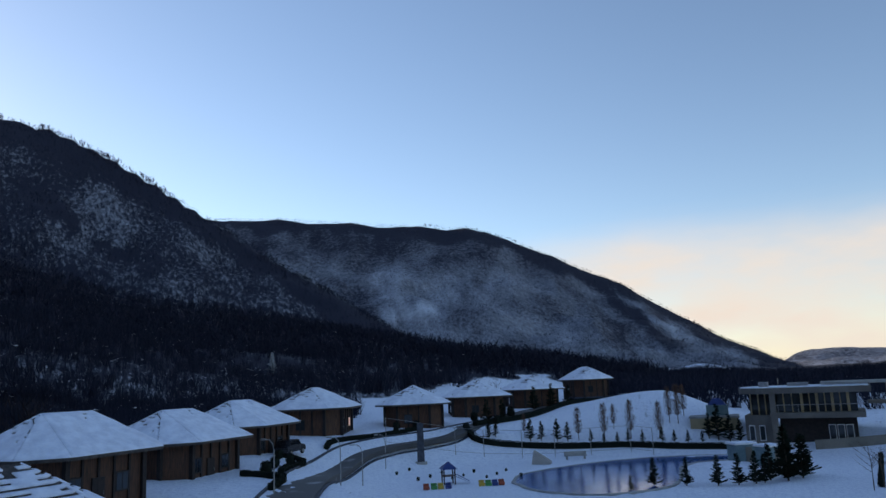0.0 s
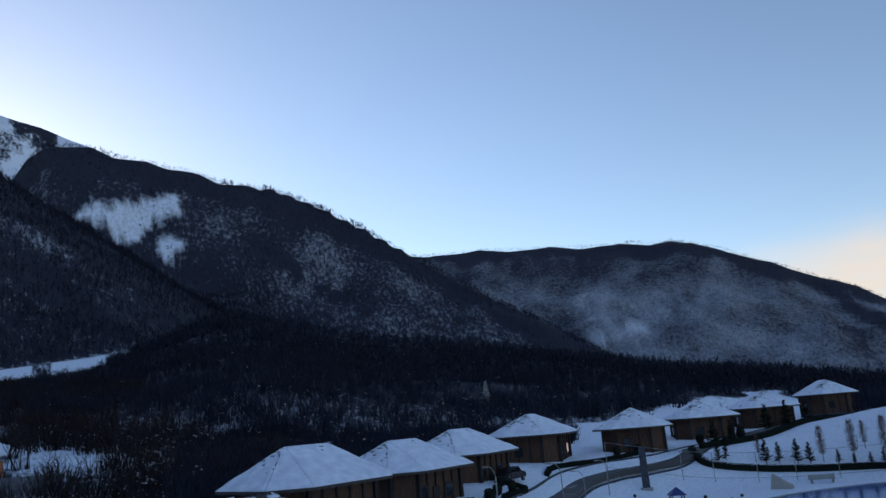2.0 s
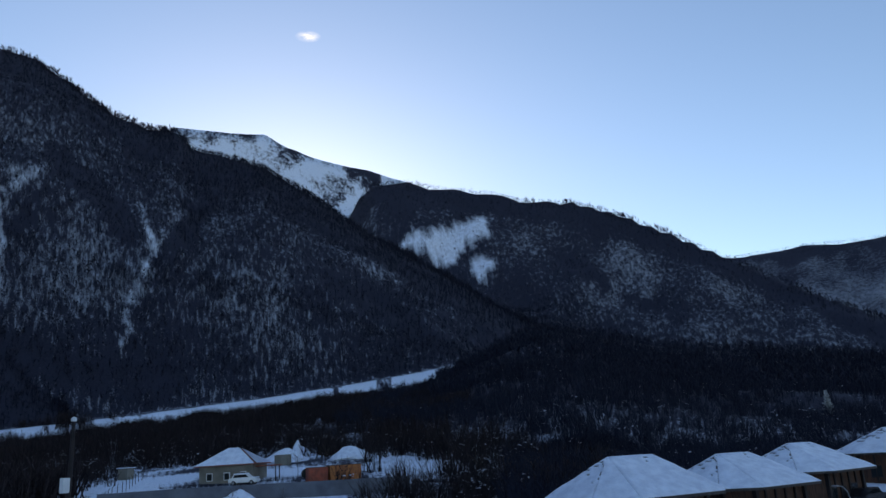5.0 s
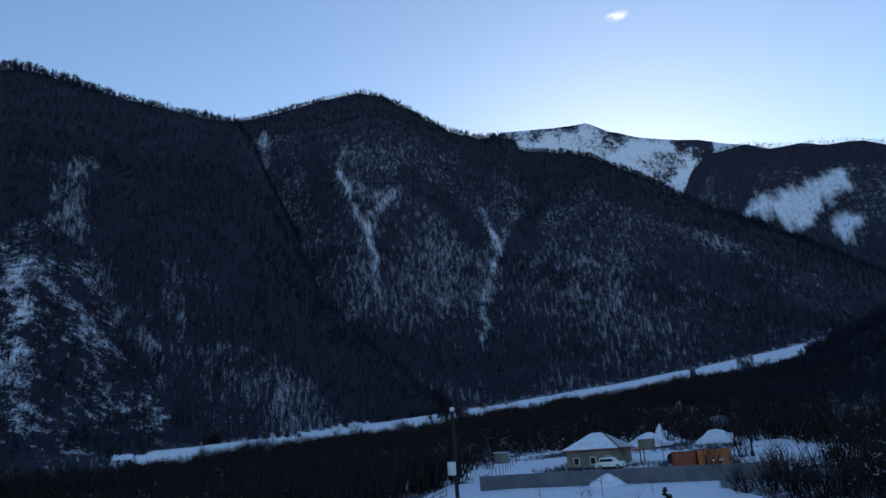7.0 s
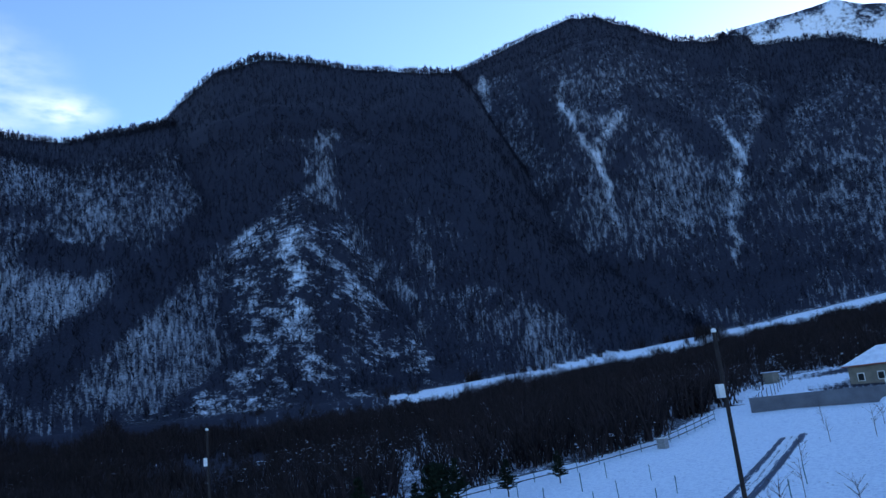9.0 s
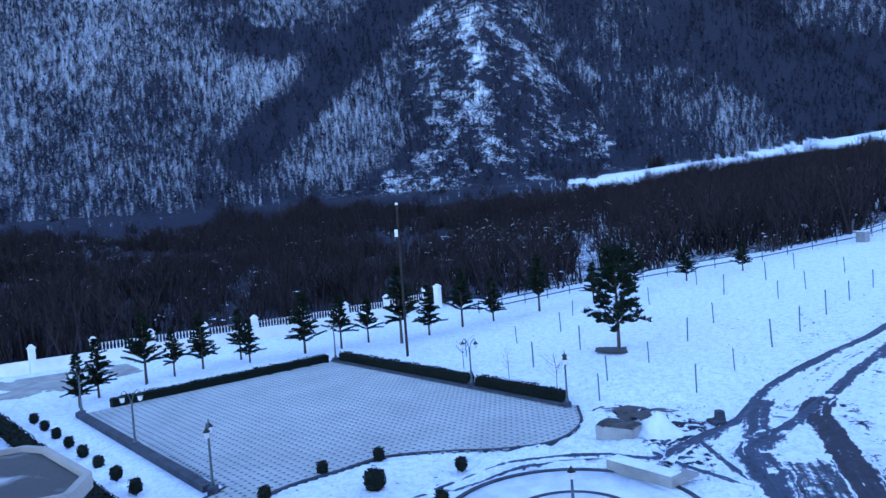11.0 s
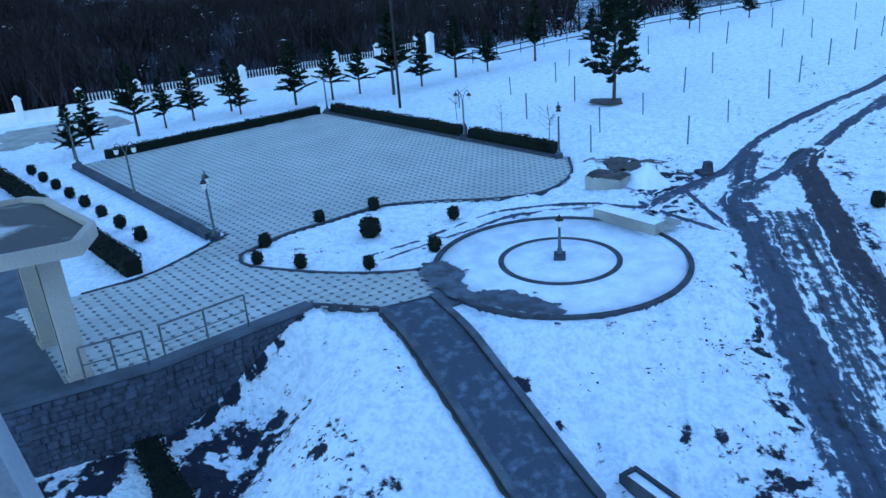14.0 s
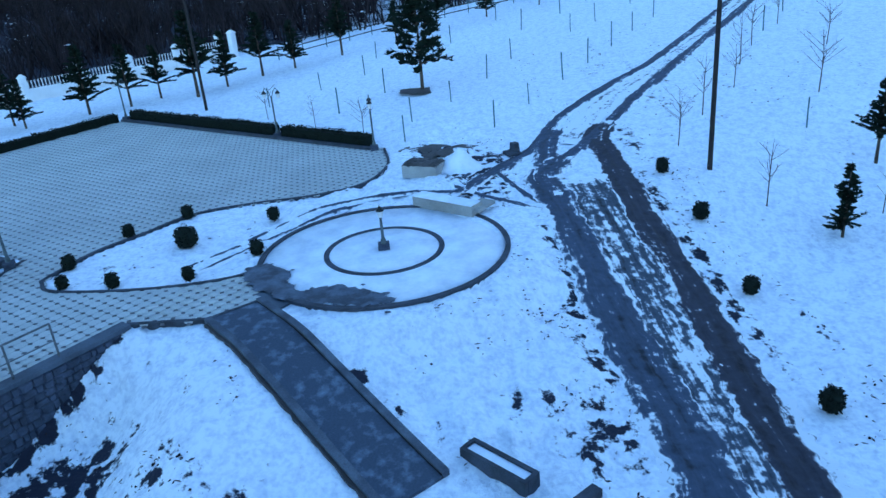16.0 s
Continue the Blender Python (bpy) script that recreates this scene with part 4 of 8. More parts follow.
def lathe_bm(profile, sides=16, at=(0, 0, 0), bm=None):
    """A turned form from (radius, height) pairs."""
    b = bm or bmesh.new()
    rings = [[b.verts.new((at[0] + r * math.cos(2 * math.pi * k / sides), at[1] + r * math.sin(2 * math.pi * k / sides), at[2] + z)) for k in range(sides)] for r, z in profile]
    for a, c in zip(rings, rings[1:]):
        for k in range(sides):
            b.faces.new((a[k], a[(k + 1) % sides], c[(k + 1) % sides], c[k]))
    b.faces.new(rings[0][::-1])
    b.faces.new(rings[-1])
    return b


def prism_bm(outline, z0, z1, bm=None):
    """A flat-topped block over an outline in plan."""
    b = bm or bmesh.new()
    lo = [b.verts.new((x, y, z0)) for x, y in outline]
    hi = [b.verts.new((x, y, z1)) for x, y in outline]
    n = len(outline)
    for k in range(n):
        b.faces.new((lo[k], lo[(k + 1) % n], hi[(k + 1) % n], hi[k]))
    b.faces.new(hi)
    b.faces.new(lo[::-1])
    bmesh.ops.recalc_face_normals(b, faces=b.faces[:])
    return b


def ribbon_bm(line, width, z0, z1, closed=False, follow=False):
    """A band of given width along a line in plan, from z0 to z1 (above the ground if it follows it)."""
    b = bmesh.new()
    pts = [Vector((p[0], p[1], 0)) for p in line]
    n = len(pts)
    rows = []
    for i, p in enumerate(pts):
        a, c = (pts[i - 1], pts[(i + 1) % n]) if closed else (pts[max(i - 1, 0)], pts[min(i + 1, n - 1)])
        d = (c - a).normalized()
        s = Vector((-d.y, d.x, 0)) * width / 2
        g = gz(p.x, p.y) if follow else 0.0
        rows.append([b.verts.new(p + s + Vector((0, 0, z0 + g))), b.verts.new(p - s + Vector((0, 0, z0 + g))), b.verts.new(p - s + Vector((0, 0, z1 + g))), b.verts.new(p + s + Vector((0, 0, z1 + g)))])
    m = n if closed else n - 1
    for i in range(m):
        a, c = rows[i], rows[(i + 1) % n]
        for k in range(4):
            b.faces.new((a[k], a[(k + 1) % 4], c[(k + 1) % 4], c[k]))
    if not closed:
        b.faces.new(rows[0][::-1])
        b.faces.new(rows[-1])
    bmesh.ops.recalc_face_normals(b, faces=b.faces[:])
    return b


def curve_through(points, steps=6):
    """A smooth line through points in plan."""
    p = [np.array(q, float) for q in points]
    p = [2 * p[0] - p[1]] + p + [2 * p[-1] - p[-2]]
    out = []
    for i in range(1, len(p) - 2):
        for k in range(steps):
            t = k / steps
            out.append(tuple(0.5 * (2 * p[i] + (p[i + 1] - p[i - 1]) * t + (2 * p[i - 1] - 5 * p[i] + 4 * p[i + 1] - p[i + 2]) * t * t + (3 * p[i] - p[i - 1] - 3 * p[i + 1] + p[i + 2]) * t ** 3)))
    out.append(tuple(p[-2]))
    return out


def ring(cx, cy, r, n=64):
    return [(cx + r * math.cos(2 * math.pi * k / n), cy + r * math.sin(2 * math.pi * k / n)) for k in range(n)]


def leafy(shape, count, leaf, rng, squash=1.0):
    """Corners and triangles of a clipped shrub: small leaves over the surface that shape(u) gives."""
    v, f = [], []
    for _ in range(count):
        p, nrm = shape(rng)
        p = np.array(p) + np.array(nrm) * rng.uniform(-0.06, 0.035)
        a, b = rng.normal(size=3), rng.normal(size=3)
        a, b = a / np.linalg.norm(a) * leaf, b / np.linalg.norm(b) * leaf * 0.7
        k = len(v)
        v += [p - a, p + b, p + a, p - b]
        f += [(k, k + 1, k + 2), (k, k + 2, k + 3)]
    return np.array(v), np.array(f)


def leaf_part(name, verts, tris, mat, parent, label=""):
    ob = triangles_object(name, verts, tris, mat)
    ob.parent = parent
    if label:
        ob["label"] = label
    return ob


# ---- plants ----
def round_bush(size, rng, tall=1.0):
    """A clipped round shrub with a dark core, leaves and a short stem."""
    t = thing("clipped_bush", "dark evergreen bush clipped round, standing in the snow", "bush", (0, 0, 0), group="clipped bushes")
    r, zc = size / 2, size / 2 * tall + 0.02
    core = lathe_bm([(r * 0.6, 0.02), (r * 0.88, zc - r * tall * 0.65), (r * 0.92, zc), (r * 0.88, zc + r * tall * 0.6), (r * 0.55, zc + r * tall * 0.9)], 10)
    part("core", core, M_HEDGE, t)

    def shape(g):
        d = g.normal(size=3)
        d /= np.linalg.norm(d)
        q = d / (math.hypot(d[0], d[1]) ** 4 + abs(d[2]) ** 4) ** 0.25
        return (q[0] * r, q[1] * r, zc + q[2] * r * tall), d
    leaf_part("foliage", *leafy(shape, 420, 0.035 + 0.03 * size, rng), M_HEDGE, t)
    part("stem", tube_bm([(0, 0, -0.1), (0, 0, zc - r * 0.5)], 0.03, 6), M_BARK, t)
    return t


def hedge(name, line, wide, tall, rng, label, gap=0.0):
    """A clipped hedge along a line in plan: an uneven dark core and a skin of leaves."""
    line = curve_through(line, 3) if len(line) > 2 else line
    x0, y0 = line[0]
    t = thing(name, label, "hedge", (0, 0, 0))
    pts = []
    for a, b in zip(line, line[1:]):
        n = max(1, int(math.dist(a, b) / 0.6))
        pts += [(a[0] + (b[0] - a[0]) * k / n, a[1] + (b[1] - a[1]) * k / n) for k in range(n)]
    pts.append(line[-1])
    part("core", ribbon_bm(pts, wide * 0.8, -0.1, tall * 0.9, follow=True), M_HEDGE, t)
    v, f = [], []
    length = sum(math.dist(a, b) for a, b in zip(pts, pts[1:]))
    for a, b in zip(pts, pts[1:]):
        g = gz(*a)
        d = np.array([b[0] - a[0], b[1] - a[1]])
        L = np.linalg.norm(d)
        s = np.array([-d[1], d[0]]) / max(L, 1e-6)
        hump = tall * rng.uniform(0.92, 1.06)

        def shape(q):
            k = q.uniform(0, 1)
            p = np.array(a) + d * k
            side = q.uniform(-1, 1)
            if q.uniform() < 0.5:
                p2, z, nn = p + s * side * wide / 2, hump, (0, 0, 1)
            else:
                sg = 1 if side > 0 else -1
                p2, z, nn = p + s * sg * wide / 2, q.uniform(0.02, hump), (s[0] * sg, s[1] * sg, 0)
            return (p2[0], p2[1], g + z), nn
        vv, ff = leafy(shape, int(110 * L / 0.6), 0.06, rng)
        if len(vv):
            f.append(ff + sum(len(q) for q in v))
            v.append(vv)
    leaf_part("foliage", np.concatenate(v), np.concatenate(f), M_HEDGE, t)
    return t


def conifer(tall, rng, spread=0.28, gaps=0.25, bare=0.12):
    """A young conifer: tapered trunk, upswept limbs at uneven heights, needles along the limbs."""
    t = thing("conifer", "young dark green conifer with uneven upswept limbs", "conifer", (0, 0, 0), group="young conifers")
    trunk = tube_bm([(0, 0, -0.1), (rng.uniform(-0.03, 0.03), 0, tall * 0.5), (0, 0, tall)], [0.022 * tall, 0.014 * tall, 0.004 * tall], 7)
    part("trunk", trunk, M_BARK, t)
    v, f = [], []
    h = bare * tall
    while h < tall * 0.97:
        k = (h / tall - bare) / (1 - bare)
        reach = tall * spread * (1 - k) ** 0.85 * rng.uniform(0.7, 1.1) + 0.05 * tall * (1 - k)
        for j in range(int(rng.integers(4, 6))):
            if rng.uniform() < gaps:
                continue
            a = rng.uniform(0, 6.283)
            L = reach * rng.uniform(0.65, 1.1)
            lift = rng.uniform(0.1, 0.75)
            base = h + rng.uniform(-0.03, 0.03) * tall
            n = max(3, int(L / (0.035 * tall)))
            for q in range(n):
                s = (q + 0.5) / n
                c = np.array([math.cos(a) * L * s, math.sin(a) * L * s, base + L * s * lift - 0.15 * L * s * s])
                for m in range(11):
                    d = np.array([math.cos(a + rng.uniform(-1.1, 1.1)), math.sin(a + rng.uniform(-1.1, 1.1)), rng.uniform(-0.35, 0.6)])
                    d *= tall * 0.06 * rng.uniform(0.6, 1.2) * (1.1 - 0.5 * s)
                    w = np.cross(d, rng.normal(size=3))
                    w = w / (np.linalg.norm(w) + 1e-9) * tall * 0.017
                    i = len(v)
                    v += [c - w, c + w, c + d]
                    f.append((i, i + 1, i + 2))
        h += tall * 0.034 * rng.uniform(0.8, 1.2)
    leaf_part("crown", np.array(v), np.array(f), M_NEEDLE, t)
    return t


def sapling(tall, rng, forks=10, label="thin leafless sapling standing in the snow", droop=0.0):
    """A thin bare sapling: a stem and forked twigs, each a tapered bar."""
    t = thing("sapling", label, "tree", (0, 0, 0), group="bare saplings")
    part("trunk", tube_bm([(0, 0, -0.1), (rng.uniform(-0.06, 0.06), rng.uniform(-0.06, 0.06), tall * 0.55), (rng.uniform(-0.1, 0.1), rng.uniform(-0.1, 0.1), tall)], [0.03, 0.02, 0.006], 6), M_BARK, t)
    b = bmesh.new()
    for _ in range(forks):
        h, a = rng.uniform(0.35, 0.85) * tall, rng.uniform(0, 6.283)
        L = tall * rng.uniform(0.2, 0.4)
        p0 = np.array([0, 0, h])
        p1 = p0 + np.array([math.cos(a) * L * 0.55, math.sin(a) * L * 0.55, L * 0.45])
        p2 = p1 + np.array([math.cos(a + rng.uniform(-0.5, 0.5)) * L * 0.45, math.sin(a + rng.uniform(-0.5, 0.5)) * L * 0.45, L * 0.4])
        tube_bm([p0, p1, p2], [0.012, 0.009, 0.003], 4, b)
        for _ in range(3):
            a2 = a + rng.uniform(-1, 1)
            q = p1 + (p2 - p1) * rng.uniform(0, 0.8)
            tube_bm([q, q + np.array([math.cos(a2) * L * 0.3, math.sin(a2) * L * 0.3, L * 0.25])], [0.007, 0.002], 3, b)
    part("branchwork", b, M_BARK, t)
    return t


def put(ob, x, y, z=None, turn=0.0, size=1.0):
    ob.matrix_world = pose(x, y, gz(x, y) if z is None else z, 0, 0, turn) @ Matrix.Diagonal((size, size, size, 1))
    return ob


def again(ob, x, y, z=None, turn=0.0, size=1.0):
    c = copy_thing(ob, pose(x, y, gz(x, y) if z is None else z, 0, 0, turn))
    c.scale = (size, size, size)
    return c


# ======== the square and garden in front of the hotel ========
rng = np.random.default_rng(21)
SQ = (-55.5, -18.7)
SU, SV = (0.645, 0.764), (0.764, -0.645)


def sq(u, v):
    """Plan place from metres along and across the square."""
    return (SQ[0] + SU[0] * u + SV[0] * v, SQ[1] + SU[1] * u + SV[1] * v)


CIRCLE = (-25.95, -0.8)
EDGE = curve_through([(-40.3, -0.5), (-37.0, -0.4), (-34.4, -1.6), (-33.4, -3.9), (-33.2, -6.5), (-32.6, -9.1), (-30.8, -10.8), (-29.1, -12.4), (-26.7, -13.5)], 5)
BED_LOW = curve_through([(-26.7, -13.5), (-25.6, -12.6), (-24.9, -9.0), (-25.1, -6.2), (-25.9, -5.2)], 5)
TERRACE_EDGE = [(-22.9, -5.0), (-22.0, -6.5), (-22.3, -9.1), (-20.4, -10.7), (-18.15, -12.6), (-16.1, -15.4)]
WALK_UP = curve_through([(-29.1, -15.1), (-25.0, -16.3), (-23.0, -18.1)], 4)
PAVED = [sq(0, 0)] + EDGE + BED_LOW[1:] + TERRACE_EDGE + [(-13.5, -19.5), (-18.5, -24.0)] + WALK_UP[::-1] + [sq(0, 18.3)]


def inside(x, y, poly):
    c = False
    for (x1, y1), (x2, y2) in zip(poly, poly[1:] + poly[:1]):
        if (y1 > y) != (y2 > y) and x < (x2 - x1) * (y - y1) / (y2 - y1) + x1:
            c = not c
    return c


def square_paving():
    bed = part("pavement", prism_bm(PAVED, -2.6, 0.0), M_TILE_BED, None)
    tagged(bed, "beige patterned paving of the square and entrance walk", "pavement", kind="structure")
    return bed


PAVEMENT = square_paving()


def kerbs():
    for line, label in ((EDGE, "dark kerb round the snowy planting bed"), (BED_LOW, "dark kerb along the planting bed"), (WALK_UP, "dark kerb along the walk"),
                        (TERRACE_EDGE[:3], "dark kerb at the edge of the entrance walk")):
        tagged(part("kerb", ribbon_bm(line, 0.14, -0.2, 0.06), M_KERB, None), label, "kerb", kind="structure")
    line = [sq(u, 18.55) for u in np.linspace(0.2, 19.6, 20)]
    tagged(part("kerb", ribbon_bm(line, 0.45, -0.2, 0.28), M_KERB, None), "low dark stone border along the square", "kerb", kind="structure")
    line = [sq(u, 0.35) for u in np.linspace(0, 23.2, 20)]
    tagged(part("kerb", ribbon_bm(line, 0.3, -0.2, 0.16), M_KERB, None), "low stone border below the hedge", "kerb", kind="structure")
    for r, w in ((4.55, 0.2), (2.13, 0.2)):
        tagged(part("kerb", ribbon_bm(ring(*CIRCLE, r), w, -0.2, 0.1, closed=True), M_KERB, None), "round dark kerb of the snow-covered roundel", "kerb", kind="structure")
    for r in (4.44, 2.0):
        b = lathe_bm([(r, 0.0), (r, 0.06), (r * 0.5, 0.085), (0.05, 0.09)], 48, (CIRCLE[0], CIRCLE[1], -0.01 if r > 3 else 0.03))
        tagged(part("snow_bed", b, M_SNOW, None, smooth_faces=True), "even snow filling the roundel", "snow", kind="structure")


kerbs()

# clipped hedges
hedge("hedge", [sq(0.5, -0.25), sq(8.2, -0.25), sq(15.2, -0.25)], 0.75, 0.72, rng, "long dark clipped hedge along the back of the square")
hedge("hedge", [sq(15.9, -0.25), sq(19, -0.25), sq(22.6, -0.25)], 0.75, 0.72, rng, "dark clipped hedge at the end of the square")
hedge("hedge", [sq(-0.4, 0.6), sq(-0.4, 8), sq(-0.4, 16.5)], 0.75, 0.6, rng, "dark clipped hedge with rounded tops beside the square")
hedge("hedge", [(-43.0, -39.2), (-36.5, -31.2), (-31.5, -25.2)], 0.8, 0.7, rng, "dark clipped hedge along the entrance walk")
hedge("hedge", [(-29.0, -22.0), (-24.8, -17.0)], 0.8, 0.75, rng, "short dark clipped hedge at the entrance walk")
hedge("hedge", [(-40.5, -40.5), (-34, -33.0), (-27, -25.0)], 0.8, 0.7, rng, "dark clipped hedge on the far side of the entrance walk")
hedge("hedge", [(-21.6, -20.8), (-19.5, -22.4)], 0.8, 0.6, rng, "small dark hedge behind the portico")
hedge("hedge", [(-17.1, -12.6), (-16.2, -11.8), (-14.3, -9.9)], 0.8, 0.6, rng, "dark hedge below the stone terrace wall")

fence_path = part("pavement", prism_bm([(-43.2, -44.2), (-46.5, -40.3), (-49.7, -36.4), (-54.6, -34.4), (-57.9, -38.0), (-55.4, -41.4), (-52.6, -45.0), (-48.4, -50.4)], -0.3, 0.012), M_CONCRETE, None)
tagged(fence_path, "pale concrete path along the white boundary wall", "pavement", kind="structure")
side_walk = part("pavement", prism_bm([(-41.6, -39.6), (-22.8, -18.4), (-21.0, -20.2), (-39.2, -41.4)], -0.3, 0.02), M_CONCRETE_WET, None)
tagged(side_walk, "grey wet paved walk between two hedges", "pavement", kind="structure")

# clipped bushes: the large one, those round the bed, the row beside the square, those beyond the muddy track
big_bush = put(round_bush(0.85, rng, 0.9), -28.8, -8.6)
small_bush = put(round_bush(0.46, rng, 1.15), -30.6, -11.4)
for x, y in ((-27.7, -12.8), (-25.9, -12.4), (-25.5, -10.5), (-25.4, -7.8), (-27.1, -5.6), (-30.8, -5.4), (-32.2, -9.3)):
    again(small_bush, x, y, turn=x * 50, size=rng.uniform(0.9, 1.1))
for k in range(8):
    again(small_bush, -28.6 - 1.62 * k, -18.9 - 1.96 * k, turn=77 * k, size=rng.uniform(1.0, 1.15))
for x, y in ((-30.36, 11.32), (-26.57, 11.46), (-21.94, 11.27), (-15.71, 10.4)):
    again(small_bush, x, y, turn=x * 31, size=rng.uniform(1.0, 1.25))


M_LAMPPOST = material("grey_green_lamp_paint", (0.10, 0.13, 0.15), 0.5, alt=(0.06, 0.08, 0.09), scale=5)


# lamps
def garden_lamp(tall, heads, label):
    t = thing("garden_lamp", label, "lamp post", (0, 0, 0), group="lamps of the square")
    part("pedestal", box_bm((0.42, 0.42, 0.34), (0, 0, -0.05), 0.03), M_STONE, t, "rough stone pedestal")
    part("post", lathe_bm([(0.11, 0.28), (0.1, 0.42), (0.065, 0.5), (0.055, 0.9), (0.048, tall - 0.5), (0.06, tall - 0.46), (0.04, tall - 0.4)], 10), M_LAMPPOST, t)
    for k in range(heads):
        a = math.pi * 2 * k / heads
        dx, dy = (0.42 * math.cos(a), 0.42 * math.sin(a)) if heads > 1 else (0, 0)
        if heads > 1:
            part("arm", tube_bm([(0, 0, tall - 0.5), (dx * 0.35, dy * 0.35, tall - 0.05), (dx * 0.75, dy * 0.75, tall + 0.12), (dx, dy, tall + 0.02)], 0.026, 6), M_LAMPPOST, t)
        lan = part("lantern", lathe_bm([(0.06, tall - 0.46), (0.1, tall - 0.42), (0.13, tall - 0.2), (0.04, tall - 0.19)], 6, (dx, dy, 0)), M_WHITE, t, "frosted white lantern")
        part("cap", lathe_bm([(0.17, tall - 0.2), (0.1, tall - 0.1), (0.02, tall - 0.02), (0.01, tall + 0.04)], 6, (dx, dy, 0)), M_IRON, lan)
    return t


lamp = put(garden_lamp(2.85, 2, "black iron lamp post with two lanterns on a stone pedestal"), *sq(20.0, 18.5), 0.0, turn=20)
for u, v in ((10.4, 18.5), (23.4, 0.3), (15.55, 0.0), (0.1, 0.1), (0.2, 18.4)):
    again(lamp, *sq(u, v), 0.0, turn=rng.uniform(0, 180))
put(garden_lamp(1.75, 1, "short single lantern post on a stone pedestal in the roundel"), *CIRCLE, 0.05)


# stone seat with snow
def stone_seat():
    t = thing("stone_bench", "long pale stone block bench capped with snow", "bench", (-29.6, 1.9, -0.02), 47)
    part("block", box_bm((3.1, 0.75, 0.5), (0, 0, 0), 0.05), M_CONCRETE, t)
    part("end_slab", box_bm((0.7, 1.2, 0.14), (1.4, 0.4, 0.25), 0.03), M_CONCRETE, t)
    part("snow_cap", box_bm((3.0, 0.66, 0.07), (-0.03, 0, 0.49), 0.03), M_SNOW, t, "soft snow on the block")
    return t


stone_seat()


def well():
    t = thing("well_box", "pale concrete well box with dark wet earth on top", "well", (-34.7, 1.3, gz(-34.7, 1.3)), 62)
    part("box", box_bm((1.8, 1.1, 0.62), (0, 0, -0.1), 0.05), M_CONCRETE, t)
    lid = bmesh.new()
    bmesh.ops.create_grid(lid, x_segments=14, y_segments=10, size=1.0)
    for v in lid.verts:
        edge = max(abs(v.co.x), abs(v.co.y))
        v.co = Vector((v.co.x * 0.9 + rng.uniform(-0.03, 0.03), v.co.y * 0.55 + rng.uniform(-0.03, 0.03), 0.59 + 0.09 * (1 - edge ** 3) + rng.uniform(-0.03, 0.05) - (0.1 if edge > 0.98 else 0)))
    part("earth", lid, M_MUD, t, "wet dark earth")
    return t


well()


def heap(name, label, at, r, tall, mat, rng, category="snow heap"):
    """A soft uneven heap."""
    b = bmesh.new()
    bmesh.ops.create_icosphere(b, subdivisions=4, radius=1.0)
    for v in b.verts:
        n = noise.fractal(v.co * 2.2 + Vector((at[0], at[1], 0)), 1.0, 2.0, 4)
        k = 1 + 0.18 * n
        rho = min(1.0, math.hypot(v.co.x, v.co.y))
        v.co = Vector((v.co.x * r * k, v.co.y * r * k, (1 - rho ** 1.25) * tall * k if v.co.z > 0 else -0.1 * tall))
    ob = part(name, b, mat, None, smooth_faces=True)
    ob.matrix_world = pose(at[0], at[1], gz(at[0], at[1]) - 0.03)
    return tagged(ob, label, category)


heap("snow_mound", "shovelled heap of dirty snow beside the well", (-34.9, 3.0), 1.15, 0.95, M_SNOW, rng)
heap("bare_earth", "churned wet earth round the well", (-38.9, 1.6), 1.4, 0.07, M_MUD, rng, "earth")
heap("bare_earth", "ring of churned earth behind the snow heap", (-37.6, 3.4), 1.2, 0.07, M_MUD, rng, "earth")
block = thing("broken_block", "broken dark concrete block lying by the track", "block", (-35.8, 5.9, gz(-35.8, 5.9)), 20)
part("stub", box_bm((0.45, 0.4, 0.6), (0, 0, -0.05), 0.05, taper=0.8), M_KERB, block)
part("slab", box_bm((0.9, 0.6, 0.2), (0.1, -0.2, -0.05), 0.05), M_KERB, block)
heap("snow_mound", "small shovelled snow heap on the field", (-84.0, 58.5), 2.4, 1.6, M_SNOW, rng)


M_RAMPKERB = material("weathered_kerb", (0.105, 0.128, 0.17), 0.8, alt=(0.055, 0.066, 0.092), scale=1.4, bump=0.4, bump_scale=18)


M_RAMP = material("wet_slab_with_snow_flecks", (0.19, 0.25, 0.35), 0.65, alt=(0.044, 0.060, 0.095), scale=2.6, detail=9, bump=0.3, bump_scale=18, bounds=(0.50, 0.86))


